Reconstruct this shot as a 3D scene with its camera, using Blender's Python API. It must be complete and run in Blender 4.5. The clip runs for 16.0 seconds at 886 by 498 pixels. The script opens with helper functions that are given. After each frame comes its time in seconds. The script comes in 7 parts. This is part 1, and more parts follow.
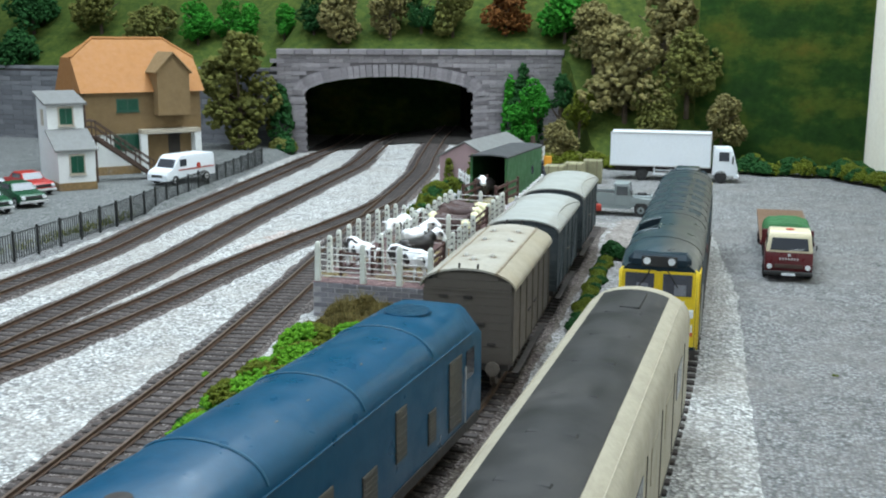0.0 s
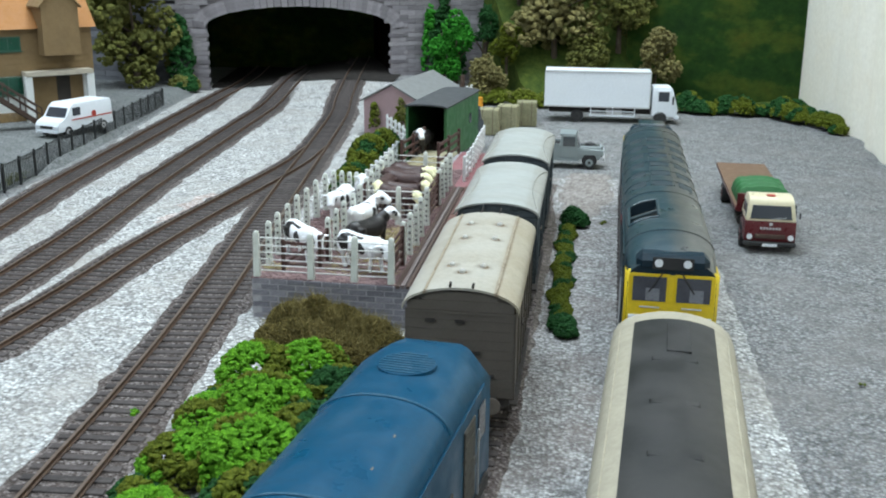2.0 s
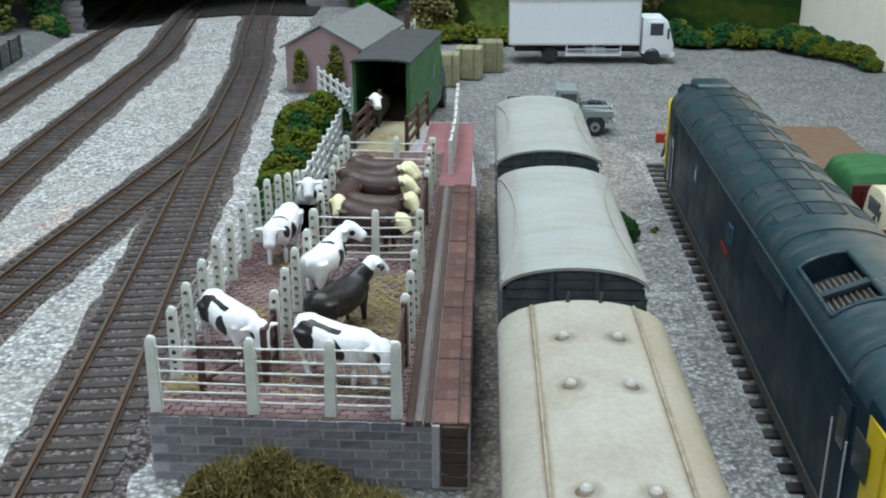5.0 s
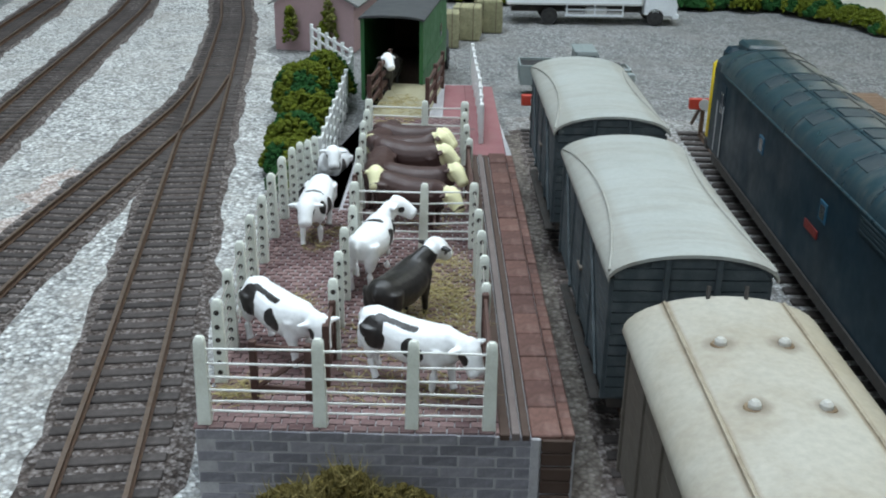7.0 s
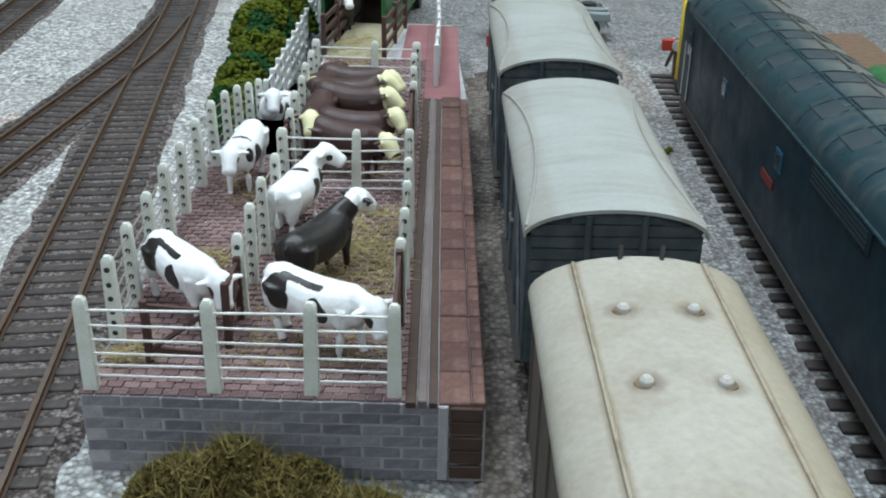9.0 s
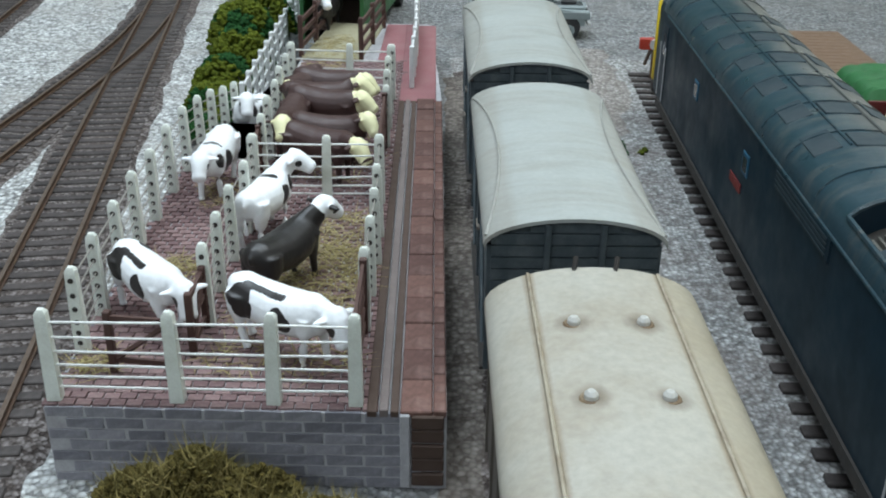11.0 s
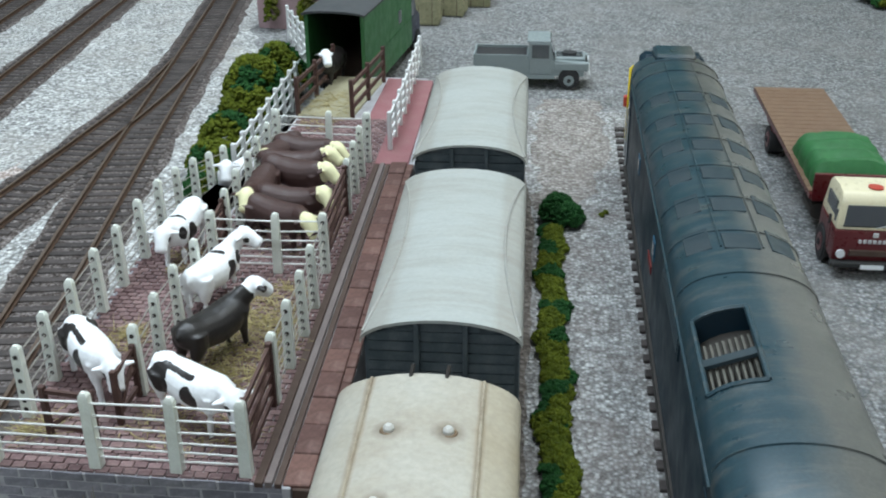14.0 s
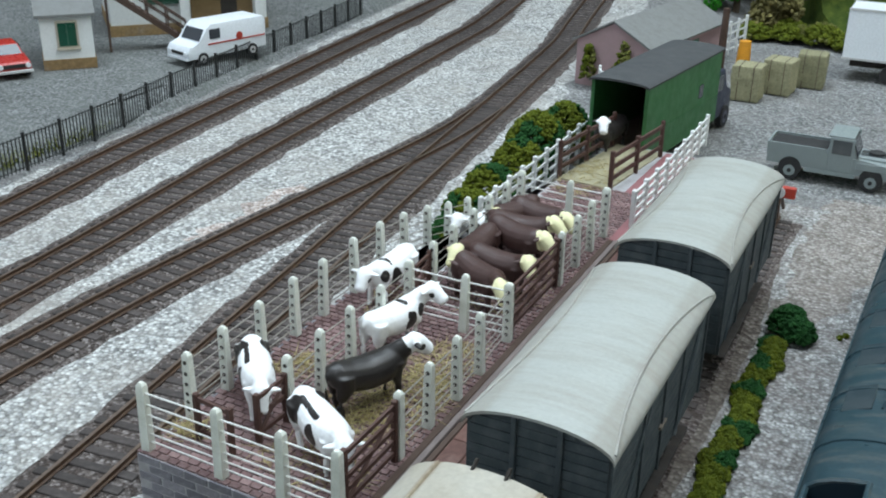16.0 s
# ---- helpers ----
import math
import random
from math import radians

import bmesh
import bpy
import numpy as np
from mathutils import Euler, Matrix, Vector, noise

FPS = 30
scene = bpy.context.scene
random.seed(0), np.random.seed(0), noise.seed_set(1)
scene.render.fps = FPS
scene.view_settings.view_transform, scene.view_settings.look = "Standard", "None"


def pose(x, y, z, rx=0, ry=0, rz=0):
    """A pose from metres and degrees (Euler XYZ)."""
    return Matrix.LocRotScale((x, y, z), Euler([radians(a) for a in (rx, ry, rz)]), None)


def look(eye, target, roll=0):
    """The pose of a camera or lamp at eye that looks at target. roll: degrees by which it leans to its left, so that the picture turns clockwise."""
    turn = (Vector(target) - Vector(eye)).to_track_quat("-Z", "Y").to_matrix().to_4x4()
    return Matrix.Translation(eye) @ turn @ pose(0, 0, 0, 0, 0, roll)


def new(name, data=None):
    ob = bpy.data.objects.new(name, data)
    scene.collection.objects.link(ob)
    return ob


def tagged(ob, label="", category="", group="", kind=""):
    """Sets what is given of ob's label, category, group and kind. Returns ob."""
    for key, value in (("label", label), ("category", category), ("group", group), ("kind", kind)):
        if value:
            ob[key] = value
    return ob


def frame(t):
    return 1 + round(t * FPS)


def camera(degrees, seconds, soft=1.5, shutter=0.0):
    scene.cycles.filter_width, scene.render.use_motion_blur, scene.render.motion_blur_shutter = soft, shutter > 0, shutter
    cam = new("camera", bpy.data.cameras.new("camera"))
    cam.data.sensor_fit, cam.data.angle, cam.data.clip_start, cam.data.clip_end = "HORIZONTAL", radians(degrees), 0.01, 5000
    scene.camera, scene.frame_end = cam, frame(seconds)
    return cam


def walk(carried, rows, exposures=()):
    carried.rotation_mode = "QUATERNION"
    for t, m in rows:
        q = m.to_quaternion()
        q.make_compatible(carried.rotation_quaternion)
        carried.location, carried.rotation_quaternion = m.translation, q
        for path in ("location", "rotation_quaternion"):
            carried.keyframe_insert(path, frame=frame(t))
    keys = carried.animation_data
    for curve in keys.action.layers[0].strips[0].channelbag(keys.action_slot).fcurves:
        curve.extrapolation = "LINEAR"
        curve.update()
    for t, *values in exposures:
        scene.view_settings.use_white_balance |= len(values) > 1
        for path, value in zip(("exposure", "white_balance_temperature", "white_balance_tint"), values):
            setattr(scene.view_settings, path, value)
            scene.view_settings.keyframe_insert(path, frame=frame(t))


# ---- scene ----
# The place is a table-top railway at 1:76.2. Lengths below are in full-size metres and shrunk by S.
S = 1 / 76.2
Z0 = 1.4  # the yard lies 1.4 below the deck of the cattle dock

PATH = [
    (0, (10.579, -37.029, 9.424), (10.064, -35.138, 9.023), 0.25),
    (0.5, (8.821, -36.745, 9.799), (8.436, -34.825, 9.393), 0.11),
    (1, (7.706, -36.204, 10.070), (7.440, -34.270, 9.636), 1.57),
    (1.5, (7.257, -34.883, 10.551), (7.016, -32.950, 10.097), 0.82),
    (2, (6.870, -31.814, 10.653), (6.564, -29.918, 10.096), 0.59),
    (2.5, (6.762, -27.900, 10.608), (6.437, -26.025, 9.995), 0.39),
    (3, (6.650, -23.328, 10.391), (6.380, -21.458, 9.735), -0.74),
    (3.5, (5.895, -20.467, 10.383), (5.678, -18.606, 9.684), -0.67),
    (4, (5.039, -19.090, 10.007), (4.926, -17.225, 9.294), -0.40),
    (4.5, (3.217, -18.020, 9.904), (3.108, -16.151, 9.202), -0.41),
    (4.7, (2.634, -17.670, 9.925), (2.508, -15.801, 9.225), -0.30),
    (6.8, (-0.300, -14.172, 9.008), (-0.321, -12.329, 8.231), 0.83),
    (7, (-0.617, -14.391, 9.148), (-0.640, -12.545, 8.380), 0.92),
    (7.5, (-0.126, -13.732, 9.455), (-0.183, -11.896, 8.664), 0.83),
    (8, (0.660, -13.435, 9.314), (0.613, -11.611, 8.494), 0.81),
    (8.5, (0.852, -13.337, 8.959), (0.819, -11.528, 8.106), 1.00),
    (9, (0.955, -13.133, 8.848), (0.921, -11.332, 7.977), 0.91),
    (9.5, (1.225, -13.427, 9.057), (1.199, -11.632, 8.177), 0.93),
    (12, (1.830, -12.918, 9.237), (1.807, -11.125, 8.352), 0.23),
    (12.5, (2.311, -12.965, 9.456), (2.287, -11.170, 8.574), -0.25),
    (13, (2.872, -13.123, 9.848), (2.851, -11.325, 8.973), -0.29),
    (13.5, (4.019, -13.386, 11.055), (3.984, -11.591, 10.174), -0.29),
    (14, (5.033, -14.040, 11.627), (4.841, -12.259, 10.738), -0.47),
    (14.5, (5.630, -13.264, 11.903), (5.208, -11.504, 11.051), -0.69),
    (15, (7.490, -11.283, 12.683), (6.806, -9.614, 11.818), 0.09),
    (15.5, (8.185, -11.028, 12.623), (7.334, -9.443, 11.750), -0.14),
    (16, (8.779, -12.591, 12.413), (7.923, -10.980, 11.593), 0.94),
]


def eye_pose(t, eye, target, roll):
    a = Vector((eye[0], eye[1], eye[2] + Z0)) * S
    b = Vector((target[0], target[1], target[2] + Z0)) * S
    return t, look(a, b, roll)


cam = camera(46.73, 16.0, soft=2.0)
walk(cam, [eye_pose(*row) for row in PATH], exposures=[(0.0, 0.25), (2.0, 0.15), (3.5, -0.10), (4.5, -0.17), (7.0, -0.24), (9.5, -0.23), (12.5, -0.19), (14.0, -0.12), (16.0, -0.14)])

# ---- light: a hall's ceiling panels, with an added fill and backlight ----
world = bpy.data.worlds.new("hall")
scene.world = world
world.use_nodes = True
world.node_tree.nodes["Background"].inputs[0].default_value = (0.77, 0.88, 1.0, 1)
world.node_tree.nodes["Background"].inputs[1].default_value = 0.235


def area_lamp(x, y, z, sx, sy, watts, color, aim):
    lamp = bpy.data.lights.new("area_panel", "AREA")
    lamp.shape, lamp.size, lamp.size_y, lamp.energy, lamp.color = "RECTANGLE", sx, sy, watts, color
    new("area_panel", lamp).matrix_world = look((x, y, z), aim)


area_lamp(-0.30, 0.35, 1.38, 1.2, 0.6, 23.5, (0.765, 0.90, 1.0), (0.0, 0.2, 0))
area_lamp(0.50, 0.25, 1.35, 0.9, 0.4, 13.5, (0.82, 0.92, 0.975), (0.05, 0.1, 0))
# unseen fill lamp, added to brighten upright faces turned to the camera
area_lamp(-0.55, -1.20, 1.15, 1.4, 0.6, 11.5, (0.775, 0.90, 1.0), (-0.05, 0.4, 0.03))
area_lamp(0.62, 0.25, 0.30, 1.3, 0.5, 7.0, (1.0, 0.97, 0.90), (0.0, 0.25, 0.15))  # unseen lamp added behind the hanging sheet, in place of daylight


# ---- materials ----
class Mat:
    """A small builder of node materials; lengths in full-size metres."""

    def __init__(self, name, rough=0.6, metal=0.0, spec=0.5):
        self.m = bpy.data.materials.new(name)
        self.m.use_nodes = True
        self.t = self.m.node_tree
        self.p = self.t.nodes["Principled BSDF"]
        self.p.inputs["Roughness"].default_value = rough
        self.p.inputs["Metallic"].default_value = metal
        self.p.inputs["Specular IOR Level"].default_value = spec
        tc = self.t.nodes.new("ShaderNodeTexCoord")
        mp = self.t.nodes.new("ShaderNodeMapping")
        mp.inputs["Scale"].default_value = (1 / S, 1 / S, 1 / S)
        self.t.links.new(tc.outputs["Object"], mp.inputs["Vector"])
        self.v = mp.outputs["Vector"]

    def noise(self, scale, detail=3, rough=0.6, stretch=None):
        n = self.t.nodes.new("ShaderNodeTexNoise")
        n.inputs["Scale"].default_value, n.inputs["Detail"].default_value, n.inputs["Roughness"].default_value = scale, detail, rough
        v = self.v
        if stretch:
            mp = self.t.nodes.new("ShaderNodeMapping")
            mp.inputs["Scale"].default_value = stretch
            self.t.links.new(v, mp.inputs["Vector"])
            v = mp.outputs["Vector"]
        self.t.links.new(v, n.inputs["Vector"])
        return n.outputs["Fac"]

    def cells(self, scale):
        n = self.t.nodes.new("ShaderNodeTexVoronoi")
        n.inputs["Scale"].default_value = scale
        self.t.links.new(self.v, n.inputs["Vector"])
        sep = self.t.nodes.new("ShaderNodeSeparateColor")
        self.t.links.new(n.outputs["Color"], sep.inputs[0])
        return n.outputs["Distance"], sep.outputs[0]

    def random(self):
        return self.t.nodes.new("ShaderNodeObjectInfo").outputs["Random"]

    def island(self):
        return self.t.nodes.new("ShaderNodeNewGeometry").outputs["Random Per Island"]

    def ramp(self, fac, stops):
        r = self.t.nodes.new("ShaderNodeValToRGB")
        while len(r.color_ramp.elements) < len(stops):
            r.color_ramp.elements.new(0.5)
        for e, (pos, col) in zip(r.color_ramp.elements, stops):
            e.position, e.color = pos, (*col, 1)
        self.t.links.new(fac, r.inputs[0])
        return r.outputs[0]

    def mix(self, fac, a, b, mode="MIX"):
        n = self.t.nodes.new("ShaderNodeMix")
        n.data_type, n.blend_type = "RGBA", mode
        for sock, val in ((n.inputs[0], fac), (n.inputs[6], a), (n.inputs[7], b)):
            if isinstance(val, bpy.types.NodeSocket):
                self.t.links.new(val, sock)
            else:
                sock.default_value = val if isinstance(val, (int, float)) else (*val, 1)
        return n.outputs[2]

    def bump(self, height, strength=0.5, dist=0.02):
        b = self.t.nodes.new("ShaderNodeBump")
        b.inputs["Strength"].default_value, b.inputs["Distance"].default_value = strength, dist * S
        self.t.links.new(height, b.inputs["Height"])
        self.t.links.new(b.outputs[0], self.p.inputs["Normal"])
        return self

    def color(self, out):
        self.t.links.new(out, self.p.inputs["Base Color"])
        return self

    def rough(self, fac, lo, hi):
        self.t.links.new(self.ramp(fac, [(0.3, (lo,) * 3), (0.7, (hi,) * 3)]), self.p.inputs["Roughness"])
        return self


def shade(c, f):
    return tuple(min(1, v * f) for v in c)


def painted(name, base, rough=0.45, dirt=(0.12, 0.10, 0.08), amount=0.35, grain=2.0):
    """Model paint with weathering: broad stains and fine specks."""
    m = Mat(name, rough)
    stain = m.ramp(m.noise(grain, 5, 0.65), [(0.45, (0, 0, 0)), (0.8, (amount,) * 3)])
    col = m.mix(stain, base, dirt)
    fine = m.ramp(m.noise(grain * 12, 2), [(0.3, shade((0.86,) * 3, 1)), (0.7, (1.0, 1.0, 1.0))])
    m.color(m.mix(1.0, col, fine, "MULTIPLY")).rough(m.noise(grain * 2, 3), rough - 0.08, rough + 0.15)
    return m.bump(m.noise(grain * 20, 2), 0.15, 0.01).m


def gravel(name, dark, mid, light, scale, stain=None, bump=0.9):
    m = Mat(name, 0.9, spec=0.2)
    d, c = m.cells(scale)
    col = m.ramp(c, [(0.0, dark), (0.35, mid), (0.8, light), (1.0, shade(light, 1.25))])
    gap = m.ramp(d, [(0.25, (1, 1, 1)), (0.75, (0.55, 0.535, 0.515))])
    col = m.mix(1.0, col, gap, "MULTIPLY")
    if stain:
        f = m.ramp(m.noise(0.35, 6, 0.7), [(0.44, (0, 0, 0)), (0.70, (0.75,) * 3)])
        col = m.mix(f, col, stain)
    fine = m.ramp(m.noise(0.9, 4), [(0.3, (0.82,) * 3), (0.7, (1.08,) * 3)])
    m.color(m.mix(1.0, col, fine, "MULTIPLY"))
    return m.bump(d, bump, 0.10).m


def foliage(name, dark, light, fine=9.0):
    m = Mat(name, 0.85, spec=0.15)
    n = m.noise(fine, 4, 0.75)
    col = m.ramp(n, [(0.3, dark), (0.55, tuple((a + b) / 2 for a, b in zip(dark, light))), (0.75, light)])
    tint = m.ramp(m.island(), [(0.0, (0.78, 0.80, 0.78)), (1.0, (1.15, 1.12, 1.0))])
    m.color(m.mix(1.0, col, tint, "MULTIPLY"))
    return m.bump(n, 0.9, 0.12).m


def by_object(name, a, b, rough=0.8, fine=14.0, dirt=(0.3, 0.27, 0.24), stretch=None):
    """A colour that differs from piece to piece."""
    m = Mat(name, rough, spec=0.3)
    col = m.ramp(m.random(), [(0.0, a), (1.0, b)])
    st = m.ramp(m.noise(fine * 0.2, 4), [(0.5, (0, 0, 0)), (0.8, (0.5,) * 3)])
    col = m.mix(st, col, dirt)
    g = m.noise(fine, 3, 0.7, stretch)
    m.color(m.mix(1.0, col, m.ramp(g, [(0.3, (0.72,) * 3), (0.7, (1.12,) * 3)]), "MULTIPLY"))
    return m.bump(g, 0.4, 0.02).m


def by_island(name, a, b, rough=0.8, fine=10.0):
    m = Mat(name, rough, spec=0.3)
    col = m.ramp(m.island(), [(0.0, a), (1.0, b)])
    g = m.noise(fine, 3, 0.7)
    m.color(m.mix(1.0, col, m.ramp(g, [(0.3, (0.7,) * 3), (0.7, (1.1,) * 3)]), "MULTIPLY"))
    return m.bump(g, 0.4, 0.03).m


BALLAST = gravel("ballast", (0.23, 0.23, 0.228), (0.45, 0.455, 0.45), (0.70, 0.71, 0.70), 8.5, (0.39, 0.365, 0.335))
SIDING = gravel("siding_ballast", (0.22, 0.215, 0.21), (0.38, 0.38, 0.375), (0.56, 0.56, 0.555), 10.0, (0.20, 0.165, 0.15))
YARD = gravel("yard_gravel", (0.16, 0.166, 0.171), (0.262, 0.268, 0.273), (0.37, 0.374, 0.374), 9.0, (0.24, 0.23, 0.22))
CARPARK = gravel("asphalt_chips", (0.12, 0.13, 0.13), (0.19, 0.20, 0.20), (0.27, 0.28, 0.28), 9.0, (0.15, 0.16, 0.15), 0.5)
# near-black chippings: the bore's darkness is put into the colour
SHADEFLOOR = gravel("tunnel_floor_shade", (0.02, 0.018, 0.016), (0.035, 0.03, 0.027), (0.05, 0.045, 0.04), 7.0)
# brown dirt with the vans' shadow darkened into its colour
SHADEDDIRT = gravel("shaded_sidings_dirt", (0.11, 0.093, 0.080), (0.18, 0.156, 0.138), (0.26, 0.232, 0.21), 8.5, (0.13, 0.108, 0.092), 0.6)
PALEDIRT = gravel("trodden_dirt", (0.21, 0.188, 0.172), (0.31, 0.285, 0.265), (0.42, 0.39, 0.37), 9.0, (0.26, 0.225, 0.20), 0.6)
RUSTY = gravel("rust_ballast", (0.34, 0.27, 0.24), (0.54, 0.45, 0.41), (0.70, 0.63, 0.60), 9.0)
SLEEPER = by_object("sleeper_plastic", (0.042, 0.035, 0.033), (0.075, 0.062, 0.058), 0.7, 8.0, (0.16, 0.14, 0.13))
RAIL = painted("rusty_rail", (0.090, 0.050, 0.031), 0.6, (0.17, 0.095, 0.05), 0.7, 4.0)
RAILTOP = painted("rail_head", (0.20, 0.15, 0.12), 0.38, (0.13, 0.08, 0.05), 0.8, 3.0)
RAILTOP.node_tree.nodes["Principled BSDF"].inputs["Metallic"].default_value = 0.6
FENCEWHITE = painted("fence_cream", (0.80, 0.83, 0.76), 0.5, (0.42, 0.40, 0.30), 0.5, 3.0)
WHITE = painted("white_paint", (0.78, 0.79, 0.78), 0.4, (0.5, 0.5, 0.48), 0.3, 2.0)
# near-black standing in for shade inside post holes, radiator well and doorway
HOLESHADE = painted("hole_shade", (0.035, 0.03, 0.025), 0.8)
ROD = painted("fence_rod", (0.82, 0.82, 0.79), 0.3, (0.25, 0.22, 0.18), 0.5, 6.0)
# dark copy of the fence rod: shade on the side runs painted in
RODSHADE = painted("shaded_rod", (0.30, 0.28, 0.25), 0.4, (0.14, 0.11, 0.09), 0.6, 6.0)
BROWNGATE = painted("brown_gate", (0.075, 0.034, 0.026), 0.6, (0.16, 0.10, 0.08), 0.4, 4.0)
BRICKGREY = by_object("dock_stone", (0.18, 0.175, 0.197), (0.31, 0.30, 0.327), 0.85, 9.0, (0.40, 0.39, 0.39))
MORTAR = painted("mortar", (0.46, 0.45, 0.46), 0.9, (0.22, 0.20, 0.21), 0.6, 2.0)
PAVER = by_object("red_paver", (0.10, 0.050, 0.042), (0.17, 0.088, 0.070), 0.7, 9.0, (0.30, 0.20, 0.17))
DECK = by_island("deck_setts", (0.15, 0.088, 0.088), (0.26, 0.168, 0.160), 0.75, 12.0)
DECKJOINT = painted("deck_joint", (0.38, 0.33, 0.32), 0.85, (0.12, 0.08, 0.07), 0.6, 2.0)
PINK = painted("pink_concrete", (0.27, 0.108, 0.114), 0.75, (0.36, 0.23, 0.22), 0.5, 1.5)
KERBGREY = painted("worn_kerb", (0.17, 0.135, 0.125), 0.75, (0.30, 0.25, 0.23), 0.5, 2.0)
STRAW = by_island("straw", (0.26, 0.20, 0.075), (0.52, 0.44, 0.22), 0.8)


def streaked_roof(name, paint, grime):
    """Van roof paint with grime run down the curve and gathered along the edges."""
    m = Mat(name, 0.42)
    sep = m.t.nodes.new("ShaderNodeSeparateXYZ")
    m.t.links.new(m.v, sep.inputs[0])
    mul = m.t.nodes.new("ShaderNodeMath")
    mul.operation = "MULTIPLY"
    m.t.links.new(sep.outputs[0], mul.inputs[0])
    m.t.links.new(sep.outputs[0], mul.inputs[1])
    runs = m.ramp(m.noise(2.0, 5, 0.65, (0.22, 1.7, 0.22)), [(0.42, (0, 0, 0)), (0.75, (0.50,) * 3)])
    col = m.mix(runs, paint, grime)
    edge = m.ramp(mul.outputs[0], [(0.75, (0, 0, 0)), (1.0, (0.35,) * 3)])
    col = m.mix(edge, col, grime)
    fine = m.ramp(m.noise(11.0, 3), [(0.3, (0.90,) * 3), (0.7, (1.0,) * 3)])
    m.color(m.mix(1.0, col, fine, "MULTIPLY")).rough(m.noise(2.0, 3), 0.36, 0.55)
    return m.bump(m.noise(14.0, 2), 0.15, 0.01).m


GREYROOF = streaked_roof("grey_van_roof", (0.395, 0.412, 0.39), (0.26, 0.228, 0.187))
GREYBODY = painted("blue_grey_body", (0.050, 0.066, 0.074), 0.6, (0.22, 0.24, 0.25), 0.4, 3.0)
BROWNBODY = painted("brown_van_body", (0.105, 0.088, 0.072), 0.65, (0.16, 0.14, 0.12), 0.4, 1.6)
SOOT = painted("underframe_black", (0.032, 0.028, 0.025), 0.75, (0.10, 0.075, 0.06), 0.5, 3.0)
STEEL = painted("wheel_steel", (0.20, 0.17, 0.14), 0.4, (0.09, 0.06, 0.05), 0.6, 5.0)
LOCOBLUE = painted("faded_loco_blue", (0.005, 0.022, 0.036), 0.46, (0.028, 0.026, 0.024), 0.5, 0.6)
LOCOBLUE.node_tree.nodes["Principled BSDF"].inputs["Specular IOR Level"].default_value = 0.3
LOCOPANEL = painted("loco_roof_panel", (0.020, 0.037, 0.046), 0.5, (0.06, 0.065, 0.065), 0.3, 0.9)


def dusty_lit_roof(name, paint, dust):
    """Roof paint with brown dust thick along one side of the crown and in cross streaks; the side ramp also paints in
    the roof's lit and dim sides.
    """
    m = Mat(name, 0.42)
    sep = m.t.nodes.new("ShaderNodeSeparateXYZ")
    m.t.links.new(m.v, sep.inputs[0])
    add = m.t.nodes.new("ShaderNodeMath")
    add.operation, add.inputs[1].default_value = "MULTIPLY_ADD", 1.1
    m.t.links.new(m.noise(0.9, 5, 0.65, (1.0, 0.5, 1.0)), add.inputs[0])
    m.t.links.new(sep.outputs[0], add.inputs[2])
    # steep ramp: besides dust, light and dark sides are put into the colour
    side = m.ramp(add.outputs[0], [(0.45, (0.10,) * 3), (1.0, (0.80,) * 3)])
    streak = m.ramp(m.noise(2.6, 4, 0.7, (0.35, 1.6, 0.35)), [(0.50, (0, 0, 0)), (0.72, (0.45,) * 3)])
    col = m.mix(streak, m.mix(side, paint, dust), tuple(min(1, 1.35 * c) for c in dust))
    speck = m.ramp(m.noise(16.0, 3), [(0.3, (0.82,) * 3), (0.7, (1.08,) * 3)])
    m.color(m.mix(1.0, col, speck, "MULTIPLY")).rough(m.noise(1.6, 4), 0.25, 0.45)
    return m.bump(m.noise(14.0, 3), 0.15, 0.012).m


LOCOROOF = dusty_lit_roof("dusty_lit_loco_roof", (0.015, 0.047, 0.064), (0.105, 0.099, 0.086))
RAILBLUE = painted("rail_blue", (0.001, 0.060, 0.125), 0.33, (0.03, 0.08, 0.115), 0.3, 0.6)
RAILBLUE.node_tree.nodes["Principled BSDF"].inputs["Specular IOR Level"].default_value = 0.35
FADEDBLUE = painted("faded_rail_blue", (0.015, 0.095, 0.165), 0.4, (0.10, 0.16, 0.20), 0.5, 3.0)
YELLOW = painted("warning_yellow", (0.78, 0.56, 0.015), 0.4, (0.36, 0.26, 0.06), 0.25, 1.5)
REDPAINT = painted("red_paint", (0.46, 0.045, 0.025), 0.45, (0.25, 0.06, 0.04), 0.3, 3.0)
DULLRED = painted("dull_red", (0.20, 0.020, 0.016), 0.55, (0.08, 0.02, 0.02), 0.5, 6.0)
BLACKPAINT = painted("matt_black", (0.022, 0.022, 0.022), 0.6, (0.09, 0.085, 0.08), 0.4, 1.2)
COACHROOF = painted("coach_roof_black", (0.013, 0.0125, 0.012), 0.48, (0.075, 0.068, 0.06), 0.5, 0.5)
COACHCREAM = painted("coach_stone", (0.40, 0.36, 0.27), 0.55, (0.22, 0.19, 0.14), 0.4, 0.8)
TYRE = painted("tyre_rubber", (0.022, 0.022, 0.023), 0.8, (0.07, 0.065, 0.06), 0.4, 4.0)
WOODDARK = painted("dark_wood", (0.07, 0.040, 0.028), 0.7, (0.15, 0.11, 0.09), 0.4, 4.0)
GRASS = foliage("hill_grass", (0.022, 0.052, 0.010), (0.115, 0.145, 0.026), 1.4)


